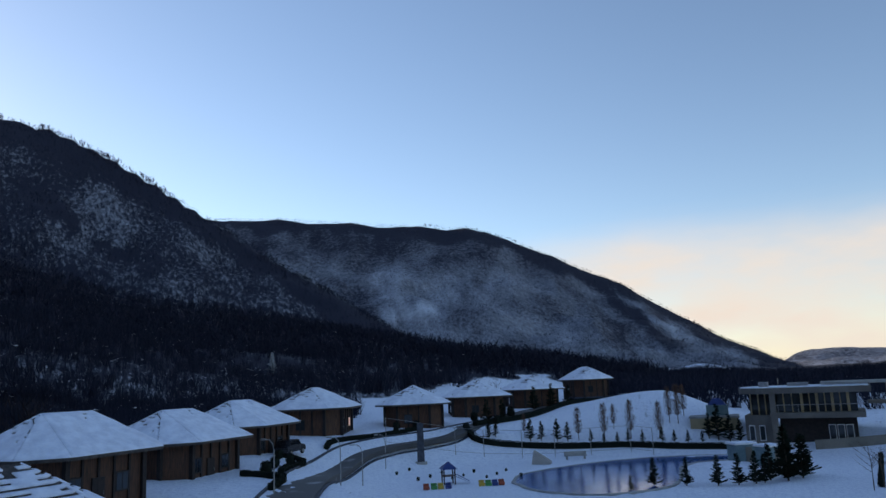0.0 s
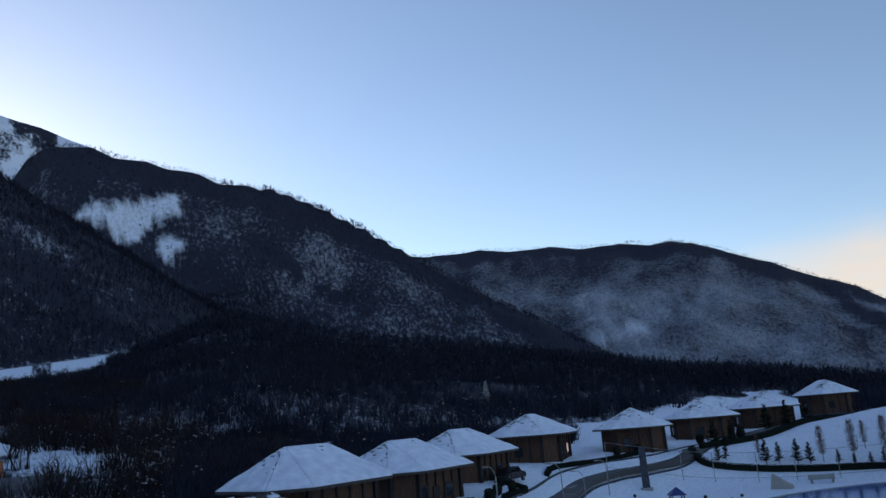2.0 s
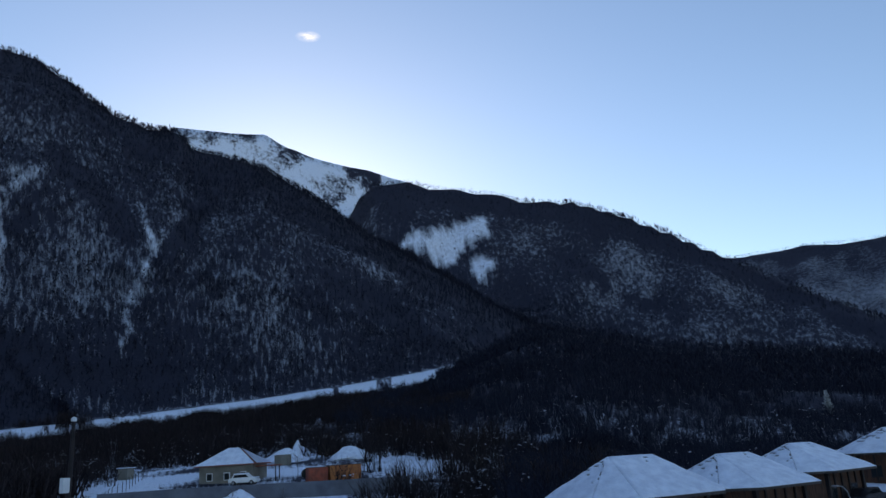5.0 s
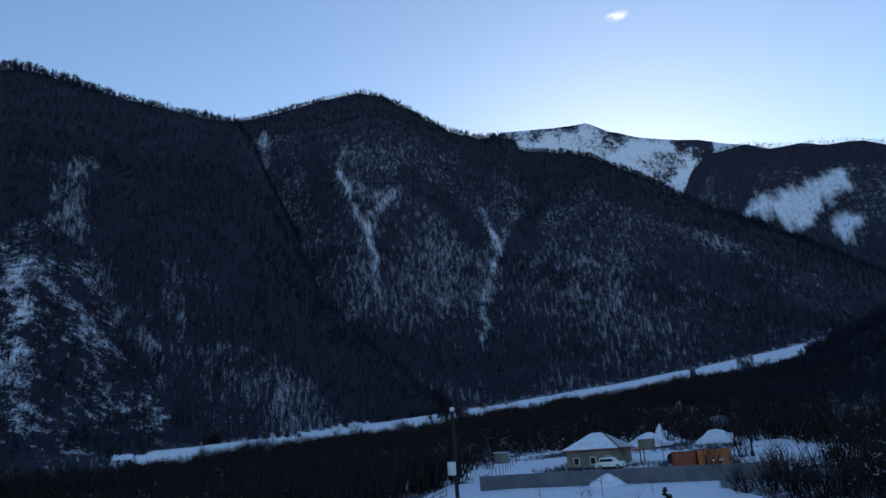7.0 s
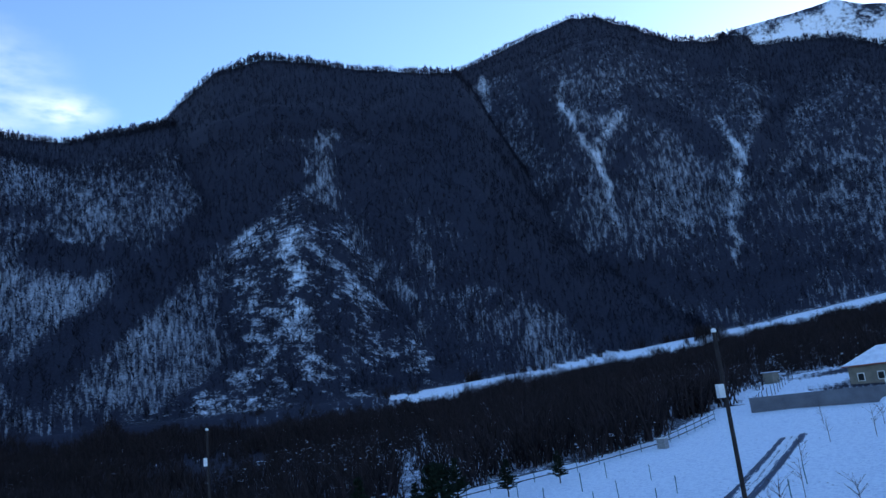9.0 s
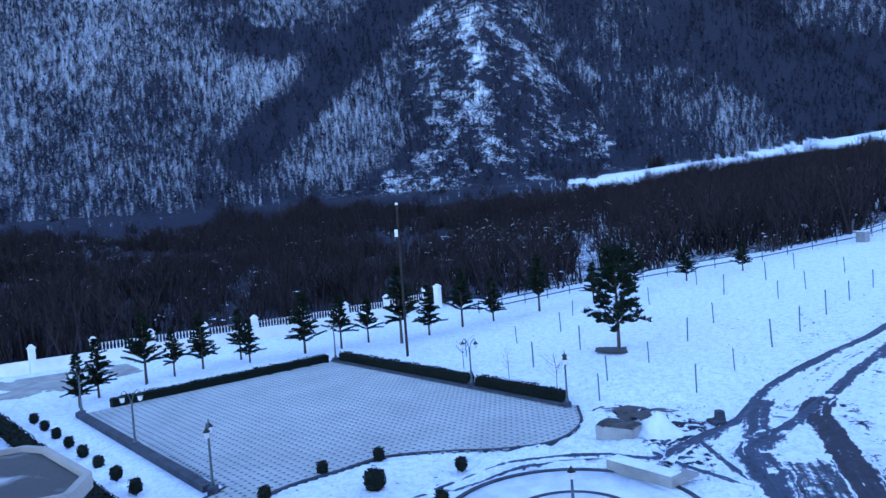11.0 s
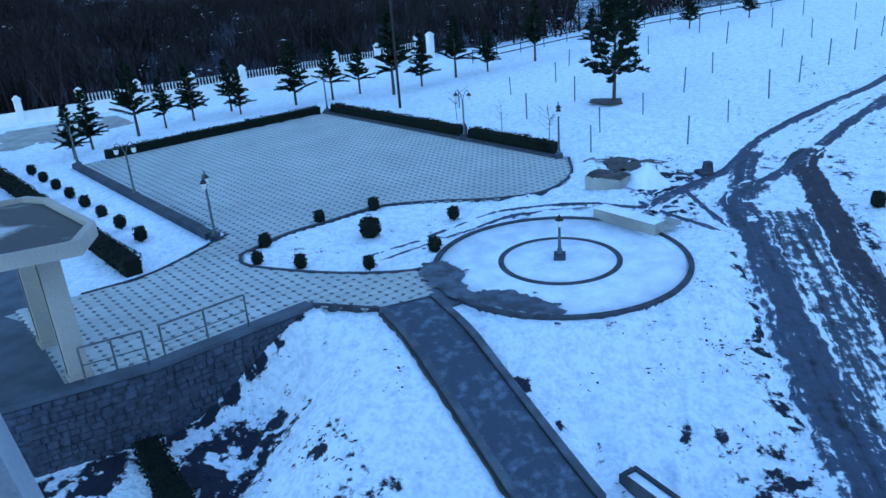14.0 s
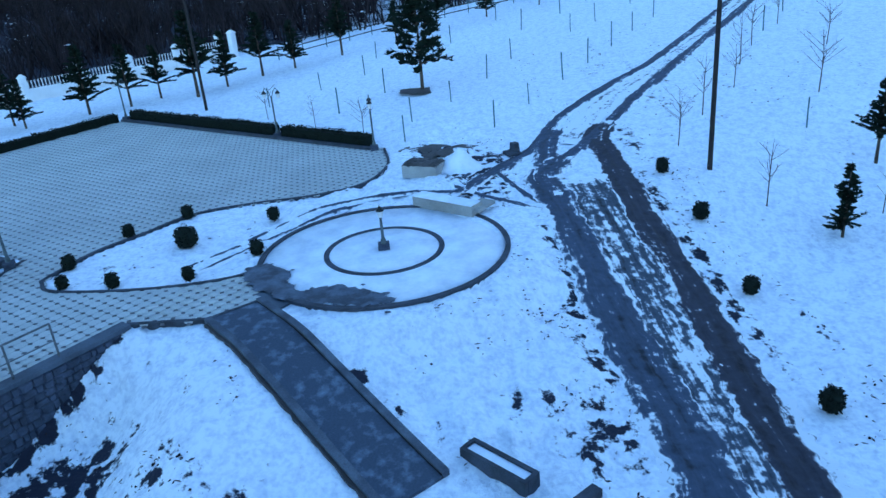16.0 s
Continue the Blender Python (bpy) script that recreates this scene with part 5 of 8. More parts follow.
# sloping concrete walk with kerbs
def ramp():
    t = thing("walkway", "sloping wet concrete walkway with raised kerbs", "walkway", (0, 0, 0), kind="structure")
    a, c = np.array([-22.5, -5.75]), np.array([-14.6, -0.45])
    d = (c - a) / np.linalg.norm(c - a)
    s = np.array([-d[1], d[0]])
    for off, w, lift, mat, nm in ((0, 1.6, 0.06, M_RAMP, "slab"), (0.9, 0.22, 0.13, M_RAMPKERB, "kerb"), (-0.9, 0.22, 0.13, M_RAMPKERB, "kerb")):
        pts = [tuple(a + s * off + d * k) for k in np.linspace(0, np.linalg.norm(c - a), 16)]
        part(nm, ribbon_bm(pts, w, -0.4, lift, follow=True), mat, t)
    for off, w, lift, mat, nm in ((0.785, 0.05, 0.066, M_RUBBER, "joint"), (-0.785, 0.05, 0.066, M_RUBBER, "joint")):
        pts = [tuple(a + s * off + d * k) for k in np.linspace(0, np.linalg.norm(c - a), 16)]
        part(nm, ribbon_bm(pts, w, -0.3, lift, follow=True), mat, t, "dark open joint")
    rough = random.Random(8)
    # one dark strip stands for bare soil and the kerb's shadow edge
    soil = [tuple(a + s * (-1.05 + rough.uniform(-0.03, 0.03)) + d * k) for k in np.linspace(0.2, np.linalg.norm(c - a) - 0.3, 40)]
    part("soil_and_shadow_edge", ribbon_bm(soil, 0.13, -0.3, 0.03, follow=True), M_MUD, t, "dark strip of earth and painted shadow edge along the kerb")


ramp()


M_SLUSH = material("thin_wet_slush", (0.11, 0.135, 0.19), 0.6, alt=(0.04, 0.048, 0.068), scale=2.2, detail=8, bump=0.5, bump_scale=14, bounds=(0.38, 0.68))


def slush_sheet(name, line, half, level, label, islands=()):
    """Thin wet slush of ragged outline along a line in plan."""
    pts = np.array(curve_through(line, 8))
    step = 0.05
    gx, gy = np.arange(pts[:, 0].min() - 1.6, pts[:, 0].max() + 1.6, step), np.arange(pts[:, 1].min() - 1.6, pts[:, 1].max() + 1.6, step)
    X, Y = np.meshgrid(gx, gy, indexing="ij")
    d = np.min(np.hypot(X[..., None] - pts[:, 0], Y[..., None] - pts[:, 1]), -1) + 0.34 * fractal(X, Y, 0.8, 4, 101) + 0.12 * fractal(X, Y, 0.2, 2, 102)
    for ix, iy, ir in islands:
        d = np.where(np.hypot(X - ix, Y - iy) + 0.2 * fractal(X, Y, 0.4, 3, 103) < ir, 9, d)
    wet = d < half
    idx = -np.ones(X.shape, int)
    use = np.zeros(X.shape, bool)
    use[:-1, :-1] |= wet[:-1, :-1]
    use[1:, :-1] |= wet[:-1, :-1]
    use[1:, 1:] |= wet[:-1, :-1]
    use[:-1, 1:] |= wet[:-1, :-1]
    idx[use] = np.arange(use.sum())
    i, j = np.nonzero(wet[:-1, :-1])
    q = np.stack([idx[i, j], idx[i + 1, j], idx[i + 1, j + 1], idx[i, j + 1]], -1)
    Z = level + 0.012 * fractal(X, Y, 0.35, 3, 104) - 0.03 * smooth(half - 0.25, half, d)
    ob = triangles_object(name, np.stack([X[use], Y[use], Z[use]], -1), np.concatenate([q[:, :3], q[:, [0, 2, 3]]]), M_SLUSH)
    return tagged(ob, label, "slush", kind="structure")


apron = part("pavement", prism_bm([(-26.0, -5.3), (-24.9, -5.75), (-22.9, -5.15), (-21.9, -4.6), (-22.6, -3.9), (-24.4, -4.1), (-25.6, -4.7)], -0.3, 0.022), M_CONCRETE_WET, None)
tagged(apron, "dark wet concrete apron before the roundel", "pavement", kind="structure")
slush_sheet("slush", [(-25.0, -5.2), (-24.0, -4.7), (-23.0, -3.9), (-22.6, -2.9), (-22.2, -1.9), (-21.9, -1.0)], 0.66, 0.115, "wet grey slush run from the apron into the roundel", [(-23.54, -3.7, 0.3)])


def trough():
    t = thing("concrete_trough", "long dark concrete trough filled with snow", "trough", (-15.1, 1.6, gz(-15.1, 1.6)), 40)
    for y in (-0.22, 0.22):
        part("side_wall", box_bm((2.1, 0.12, 0.48), (0, y, -0.1), 0.02), M_KERB, t)
    for x in (-1.0, 1.0):
        part("end_wall", box_bm((0.12, 0.33, 0.48), (x, 0, -0.1), 0.02), M_KERB, t)
    part("snow", box_bm((1.9, 0.33, 0.42), (0, 0, -0.1), 0.05), M_SNOW, t, "packed snow")


trough()
planter2 = thing("kerb_stone", "loose dark kerb stone half buried in snow", "kerb stone", (-13.6, 3.3, gz(-13.6, 3.3)), 35)
part("block", box_bm((0.3, 1.0, 0.35), (0, 0, -0.1), 0.02), M_KERB, planter2)


# ---- terrace: stone wall, coping, railing, portico ----
def terrace():
    t = thing("terrace_wall", "rough grey rubble-stone retaining wall of the entrance terrace", "retaining wall", (0, 0, 0), kind="structure")
    line = [(-22.3, -9.1), (-20.4, -10.7), (-18.15, -12.6), (-16.1, -15.4), (-13.4, -19.3)]
    part("core", ribbon_bm([(x - 0.1, y - 0.08) for x, y in line], 0.3, -3.2, -0.06), M_STONE, t)
    part("coping", ribbon_bm(line, 0.48, -0.06, 0.08), M_CONCRETE_WET, t, "smooth grey coping")
    return t, line


TERRACE, WALL_LINE = terrace()


M_RAILSTEEL = material("dull_steel", (0.16, 0.17, 0.19), 0.5, metal=0.4, alt=(0.10, 0.11, 0.12), scale=4)


def railing():
    t = thing("railing", "slim steel railing with two rails on the terrace wall", "railing", (0, 0, 0))
    runs = (((-20.6, -10.55), (-18.5, -12.3)), ((-18.15, -12.65), (-17.1, -14.0)))
    for (x0, y0), (x1, y1) in runs:
        n = 3
        for k in range(n):
            x, y = x0 + (x1 - x0) * k / (n - 1), y0 + (y1 - y0) * k / (n - 1)
            part("post", tube_bm([(x, y, 0.02), (x, y, 1.18)], 0.034, 8), M_RAILSTEEL, t)
        for z in (1.18, 0.62):
            part("rail", tube_bm([(x0, y0, z), (x1, y1, z)], 0.032 if z > 1 else 0.018, 8), M_RAILSTEEL, t)


railing()


def portico():
    t = thing("portico", "cream entrance portico with square columns and a flat snowy roof", "portico", (0, 0, 0))
    for x, y in ((-17.5, -14.5), (-19.4, -16.8)):
        c = part("column", box_bm((0.56, 0.56, 4.08), (x, y, 0.0), 0.02, turn=49), M_PLASTER, t, "smooth cream square column")
        part("base", box_bm((0.66, 0.66, 0.22), (x, y, 0.0), 0.02, turn=49), M_PLASTER, c)
        part("groove", box_bm((0.06, 0.6, 3.7), (x, y, 0.26), 0.0, turn=49), M_KERB, c)
    outline = [(-15.2, -15.4), (-16.9, -12.9), (-18.4, -13.4), (-20.7, -16.5), (-20.9, -17.4), (-13.0, -27.0), (-8.6, -22.0)]
    part("roof_slab", prism_bm(outline, 4.06, 4.27), M_PLASTER, t)
    cx, cy = np.mean([p[0] for p in outline]), np.mean([p[1] for p in outline])
    inner = [(cx + (x - cx) * 0.955, cy + (y - cy) * 0.955) for x, y in outline]
    rim = bmesh.new()
    n = len(outline)
    for z0, z1 in ((4.27, 4.48),):
        o0 = [rim.verts.new((x, y, z0)) for x, y in outline]
        o1 = [rim.verts.new((x, y, z1)) for x, y in outline]
        i1 = [rim.verts.new((x, y, z1)) for x, y in inner]
        i0 = [rim.verts.new((x, y, z0)) for x, y in inner]
        for k in range(n):
            j = (k + 1) % n
            for a, b in ((o0, o1), (o1, i1), (i1, i0)):
                rim.faces.new((a[k], a[j], b[j], b[k]))
    bmesh.ops.recalc_face_normals(rim, faces=rim.faces[:])
    part("parapet", rim, M_PLASTER, t, "raised cream rim")
    part("roof_cover", prism_bm([(cx + (x - cx) * 0.95, cy + (y - cy) * 0.95) for x, y in outline], 4.2, 4.33), M_ROOFWET, t, "dark wet roofing with melting snow")


M_ROOFWET = material("melting_snow_roofing", (0.62, 0.64, 0.68), 0.6, alt=(0.05, 0.05, 0.055), scale=0.45, detail=7, bump=0.3, bump_scale=8, bounds=(0.51, 0.72))
portico()
# separate darker floor sheet over the area beneath the portico roof
porch_floor = part("pavement", prism_bm([(-16.7, -14.3), (-16.2, -15.4), (-13.6, -19.4), (-18.5, -23.8), (-21.4, -20.4), (-20.7, -18.5)], -0.1, 0.014), M_CONCRETE_WET, None)
tagged(porch_floor, "dark stone floor under the portico", "pavement", kind="structure")


# ---- hotel behind the camera ----
M_HOTEL = material("pale_grey_render", (0.30, 0.33, 0.38), 0.8, alt=(0.24, 0.265, 0.31), scale=0.7, bump=0.15, bump_scale=30)


def hotel():
    t = thing("hotel", "pale grey rendered hotel wall with brown downpipe", "building", (0, 0, 0), kind="structure")
    a, b = np.array([-4.68, -4.68]), np.array([16.0, 14.26])
    back = np.array([0.672, -0.74]) * 14
    part("wall", prism_bm([tuple(a), tuple(b), tuple(b + back), tuple(a + back)], -3, 18), M_HOTEL, t)
    part("downpipe", tube_bm([(-4.70, -4.655, 7.9), (-4.70, -4.655, 18)], 0.05, 10), M_WOOD, t, "brown downpipe")
    wedge = bmesh.new()
    out = np.array([-0.672, 0.74])
    side = np.array([0.74, 0.672])
    foot = [a - side * 0.02, a + side * 0.9]
    lo = [wedge.verts.new((*(p + out * o), 5.2)) for p in foot for o in (-0.1, 0.46)]
    hi = [wedge.verts.new((*(p + out * o), 8.9)) for p in foot for o in (-0.1, 0.02)]
    for q in ((lo[0], lo[1], lo[3], lo[2]), (hi[0], hi[1], hi[3], hi[2]), (lo[0], lo[1], hi[1], hi[0]), (lo[2], lo[3], hi[3], hi[2]), (lo[1], lo[3], hi[3], hi[1]), (lo[0], lo[2], hi[2], hi[0])):
        wedge.faces.new(q)
    bmesh.ops.recalc_face_normals(wedge, faces=wedge.faces[:])
    part("flared_foot", wedge, M_HOTEL, t, "pale grey flared foot of the corner")
    part("roof", prism_bm([tuple(a - (0.4, 0.4)), tuple(b + (0.3, 0.2)), tuple(b + back), tuple(a + back)], 18, 18.4), M_CONCRETE, t)


hotel()


# ---- muddy tracks ----
def track(line, width, rng, label):
    """A churned strip that follows the ground, with ragged edges and ruts."""
    pts = curve_through(line, 26)
    n, m = len(pts), 20
    b = bmesh.new()
    rows = []
    for i, p in enumerate(pts):
        q, r = pts[max(i - 1, 0)], pts[min(i + 1, n - 1)]
        d = np.array([r[0] - q[0], r[1] - q[1]])
        d /= np.linalg.norm(d)
        s = np.array([-d[1], d[0]])
        w = width * (1.5 + 0.5 * noise.noise(Vector((p[0] * 0.9, p[1] * 0.9, 3))) + 0.25 * noise.noise(Vector((p[0] * 3, p[1] * 3, 9))))
        row = []
        for k in range(m + 1):
            f = k / m * 2 - 1
            ff = f + 0.10 * abs(f) ** 3 * noise.noise(Vector((p[0] * 2.5, p[1] * 2.5, k)))
            x, y = p[0] + s[0] * ff * w / 2, p[1] + s[1] * ff * w / 2
            lift = 0.03 + 0.045 * noise.noise(Vector((f * width * 2.6, i * 0.05, 7))) + 0.015 * noise.noise(Vector((x * 2.2, y * 2.2, 1))) + 0.03 * noise.noise(Vector((x * 6, y * 6, 4))) - 0.05 * abs(f) ** 4 if abs(f) < 0.99 else -0.12
            row.append(b.verts.new((x, y, gz(x, y) + lift)))
        rows.append(row)
    for a, c in zip(rows, rows[1:]):
        for k in range(m):
            b.faces.new((a[k], a[k + 1], c[k + 1], c[k]))
    run = np.concatenate([[0], np.cumsum([math.dist(p, q) for p, q in zip(pts, pts[1:])])])
    fl = [(run[i] + 7 * line[0][0], (k / m - 0.5) * width, 0) for i in range(n) for k in range(m + 1)]
    ends = [(abs(2 * k / m - 1) ** 4 + max(0, 1 - run[i] / 0.8) + max(0, 1 - (run[-1] - run[i]) / 0.8)) for i in range(n) for k in range(m + 1)]
    bmesh.ops.recalc_face_normals(b, faces=b.faces[:])
    ob = tagged(part("muddy_track", b, M_TRACK, None, smooth_faces=True), label, "track", kind="structure")
    at = ob.data.attributes.new("flow", "FLOAT_VECTOR", "POINT")
    at.data.foreach_set("vector", np.array(fl, np.float32).ravel())
    rim = ob.data.attributes.new("rim", "FLOAT", "POINT")
    rim.data.foreach_set("value", np.array(ends, np.float32))
    return ob


def track_material(name, mud, mud2, share, rough):
    """Wet mud with slush lying in streaks along the way of the wheels."""
    m = bpy.data.materials.new(name)
    m.use_nodes = True
    n, l = m.node_tree.nodes, m.node_tree.links
    p = n["Principled BSDF"]
    p.inputs["Specular IOR Level"].default_value = 0.15
    at = n.new("ShaderNodeAttribute")
    at.attribute_name = "flow"
    pos = n.new("ShaderNodeNewGeometry").outputs["Position"]

    def tex(src, scale, detail, stretch):
        mp = n.new("ShaderNodeMapping")
        mp.inputs["Scale"].default_value = stretch
        l.new(src, mp.inputs["Vector"])
        t = n.new("ShaderNodeTexNoise")
        t.inputs["Scale"].default_value, t.inputs["Detail"].default_value = scale, detail
        t.inputs["Roughness"].default_value = 0.6
        l.new(mp.outputs["Vector"], t.inputs["Vector"])
        return t.outputs["Fac"]
    a, b = tex(at.outputs["Vector"], 2.4, 8, (0.09, 2.1, 1)), tex(pos, 3.0, 9, (1, 1, 1))
    mx = n.new("ShaderNodeMath")
    mx.operation = "MULTIPLY_ADD"
    mx.inputs[1].default_value = 0.56
    l.new(a, mx.inputs[0])
    sc = n.new("ShaderNodeMath")
    sc.operation = "MULTIPLY"
    sc.inputs[1].default_value = 0.44
    l.new(b, sc.inputs[0])
    rim = n.new("ShaderNodeAttribute")
    rim.attribute_name = "rim"
    rm = n.new("ShaderNodeMath")
    rm.operation = "MULTIPLY_ADD"
    rm.inputs[1].default_value = 0.2
    l.new(rim.outputs["Fac"], rm.inputs[0])
    l.new(sc.outputs[0], rm.inputs[2])
    l.new(rm.outputs[0], mx.inputs[2])
    r = n.new("ShaderNodeValToRGB")
    e = r.color_ramp.elements
    e[0].position, e[0].color = 0.36, (*mud2, 1)
    e[1].position, e[1].color = share + 0.06, (0.74, 0.79, 0.87, 1)
    k = e.new(share)
    k.color = tuple(c * 1.5 for c in mud) + (1,)
    k = e.new((0.36 + share) / 2)
    k.color = (*mud, 1)
    l.new(mx.outputs[0], r.inputs["Fac"])
    l.new(r.outputs["Color"], p.inputs["Base Color"])
    rr = n.new("ShaderNodeMapRange")
    rr.inputs["To Min"].default_value, rr.inputs["To Max"].default_value = rough, 0.8
    rr.inputs["From Min"].default_value, rr.inputs["From Max"].default_value = 0.4, 0.6
    l.new(mx.outputs[0], rr.inputs["Value"])
    l.new(rr.outputs["Result"], p.inputs["Roughness"])
    bp = n.new("ShaderNodeBump")
    bp.inputs["Strength"].default_value, bp.inputs["Distance"].default_value = 0.9, 0.06
    l.new(mx.outputs[0], bp.inputs["Height"])
    l.new(bp.outputs["Normal"], p.inputs["Normal"])
    return m


# mud colours include a blue tint for sky reflected in the slush water
M_TRACK = track_material("churned_mud_and_snow", (0.046, 0.058, 0.082), (0.013, 0.015, 0.021), 0.50, 0.6)
M_RUT = track_material("sky_tinted_wet_rut", (0.046, 0.059, 0.092), (0.014, 0.018, 0.028), 0.575, 0.55)
M_TRACK_SNOWY = track_material("snow_between_ruts", (0.046, 0.058, 0.082), (0.013, 0.015, 0.021), 0.42, 0.4)
M_RUT_DARK = track_material("dark_wet_rut", (0.032, 0.033, 0.048), (0.008, 0.008, 0.013), 0.58, 0.55)
track(MID_TRACK, 2.9, rng, "churned slush between the ruts of the muddy track")
track(FAR_MID, 1.5, rng, "slushy middle of the track across the field").data.materials[0] = M_TRACK_SNOWY


def rut(line, width, label):
    ob = track(line, width, rng, label)
    ob.data.materials[0] = M_RUT
    for v in ob.data.vertices:
        v.co.z += 0.05
    return ob


rut(LEFT_RUT[:9], 1.15, "broad wet rut of the muddy track")
rut(LEFT_RUT[6:], 0.55, "wet rut across the snowy field")
rut(RIGHT_RUT, 0.95, "dark wet rut beside the snowy field").data.materials[0] = M_RUT_DARK
rut(FAR_RUT, 0.5, "wet rut leading up the field")
rut(CROSSING, 0.9, "muddy crossing of the wheel tracks")

for line in ([(-26.3, -8.4), (-27.8, -6.9), (-29.6, -5.3), (-31.5, -3.6), (-32.2, -1.6), (-32.3, 0.4), (-31.7, 2.3), (-31.5, 4.4)], [(-25.9, -7.7), (-27.4, -6.4), (-29.0, -4.8), (-30.9, -3.0), (-31.5, -1.4)],
             [(-34.0, 3.6), (-32.6, 2.6), (-31.2, 3.2), (-29.6, 4.4), (-28.2, 5.6)], [(-33.6, 4.6), (-31.6, 5.0), (-29.8, 5.4), (-28.0, 6.0)]):
    track(line, 0.2, rng, "thin wheel mark pressed into the snow").data.materials[0] = M_RUT

# ---- the field: stakes, saplings, conifers, pine, poles ----
STAKES = [(-40.8, 5.7), (-44.0, 8.3), (-48.3, 11.4), (-51.0, 13.8), (-54.8, 16.6), (-58.0, 19.2), (-61.5, 22.1), (-47.7, 4.0), (-52.1, 7.0), (-56.5, 9.5), (-66.3, 12.2), (-62.0, 15.4), (-64.6, 18.2), (-49.0, -3.2), (-54.0, -8.3), (-57.1, -4.8), (-44.6, 1.3), (-52.9, -0.1), (-59.8, -1.5), (-33.2, 19.3), (-50.8, 25.9), (-55.3, 29.6), (-41.3, 0.7), (-60.5, 4.0), (-66.0, 6.0), (-70.0, 16.5), (-68.5, 22.5), (-72.5, 11.0), (-74.0, 20.0), (-71.5, 1.5), (-65.5, -0.5)]
stake = thing("stake", "thin green-painted planting stake in the snow", "stake", (0, 0, 0), group="planting stakes")
part("rod", tube_bm([(0, 0, -0.2), (0.01, 0, 0.75), (0, 0.01, 1.5)], 0.042, 6), M_GREENPAINT, stake)
put(stake, *STAKES[0])
for x, y in STAKES[1:]:
    c = again(stake, x, y, turn=rng.uniform(0, 360), size=rng.uniform(0.85, 1.15))
    c.rotation_euler = (rng.uniform(-0.05, 0.05), rng.uniform(-0.05, 0.05), rng.uniform(0, 6))

bare = put(sapling(2.7, rng, 9), -27.31, 14.49)
bare2 = put(sapling(2.6, rng, 13), -33.1, 13.1)
for i, (x, y, s) in enumerate(((-36.8, 15.8, 1.15), (-37.0, 22.0, 1.2), (-44.4, 21.3, 1.1), (-47.9, 23.7, 1.1), (-26.0, 18.5, 0.7), (-40.2, 19.0, 0.9), (-52, 27.5, 1.0), (-43.2, -1.6, 0.9), (-46.5, -4.6, 0.8), (-50.5, -8.0, 0.85), (-58, 31, 1.1), (-45, 27, 1.0))):
    again((bare, bare2)[i % 2], x, y, turn=67 * i, size=s)
con_a = put(conifer(2.9, rng, 0.26), -24.86, 16.2)
con_b = put(conifer(3.6, rng, 0.3, 0.2, 0.22), -43.6, -32.2)
for x, y, k in ((-68.4, 39.7, 0.9), (-66.3, 42.9, 1.1), (-58.1, 41.2, 1.0), (-72.1, 56.1, 1.0), (-75.3, 51.6, 1.15), (-62.0, 46.5, 0.9), (-71.0, 47.0, 0.8), (-78.0, 45.0, 0.9)):
    again((bare, bare2)[int(-x) % 2], x, y, turn=x * 40, size=k)
again(con_a, -53.5, 42.9, turn=20, size=1.25)
again(con_a, -54.6, 44.2, turn=140, size=0.95)
con_c = put(conifer(4.2, rng, 0.26, 0.25, 0.3), -62.5, -18.0)
again(con_c, -29.48, 20.36, turn=40, size=0.85)
for i, (x, y, s) in enumerate(((-46.2, -32.6, 0.9), (-49.9, -31.3, 1.0), (-54.4, -29.2, 1.0), (-57.6, -27.5, 0.8), (-59.3, -22.6, 1.15), (-61.4, -14.8, 1.25), (-64.0, -12.9, 1.0), (-66.5, -10.3, 1.0), (-67.6, -7.6, 0.9), (-69.6, -3.5, 1.0), (-71.5, 1.5, 0.8), (-73.5, 5.5, 0.9), (-75.0, 10.5, 0.8), (-51.9, -30.2, 0.7), (-56.0, -26.0, 0.8), (-60.8, -19.9, 0.9), (-76.5, 16.0, 0.7))):
    again((con_b, con_c)[i % 2], x, y, turn=47 * i, size=s * 1.25)


def pine(tall, rng):
    """A pine with bare lower stem, several layered clouds of needles on spreading limbs."""
    t = thing("pine_tree", "dark green pine with layered crown on a bare lower trunk", "pine tree", (0, 0, 0))
    part("trunk", tube_bm([(0, 0, -0.2), (0.05, 0.02, tall * 0.4), (-0.05, 0, tall * 0.96)], [0.13, 0.09, 0.02], 9), M_BARK, t)
    limbs = bmesh.new()
    v, f = [], []
    for k in range(60):
        h = tall * (0.2 + 0.76 * (k / 60))
        a = k * 2.4 + rng.uniform(-0.4, 0.4)
        L = tall * 0.27 * (1 - 0.68 * (k / 60) ** 1.5) * rng.uniform(0.7, 1.1)
        end = np.array([math.cos(a) * L, math.sin(a) * L, h + L * rng.uniform(0.0, 0.35)])
        tube_bm([(0, 0, h), end * (0.5, 0.5, 1) - (0, 0, 0.02), end], [0.03, 0.02, 0.006], 4, limbs)
        for q in range(13):
            c = np.array([0, 0, h]) + (end - (0, 0, h)) * rng.uniform(0.35, 1.05) + rng.normal(size=3) * 0.1
            for m in range(11):
                d = rng.normal(size=3)
                d[2] = abs(d[2]) * 0.8
                d = d / np.linalg.norm(d) * rng.uniform(0.18, 0.4)
                w = np.cross(d, rng.normal(size=3))
                w = w / (np.linalg.norm(w) + 1e-9) * 0.075
                i = len(v)
                v += [c - w, c + w, c + d]
                f.append((i, i + 1, i + 2))
    part("limbs", limbs, M_BARK, t)
    leaf_part("crown", np.array(v), np.array(f), M_NEEDLE, t)
    return t


put(pine(7.2, rng), -52.2, 2.5)
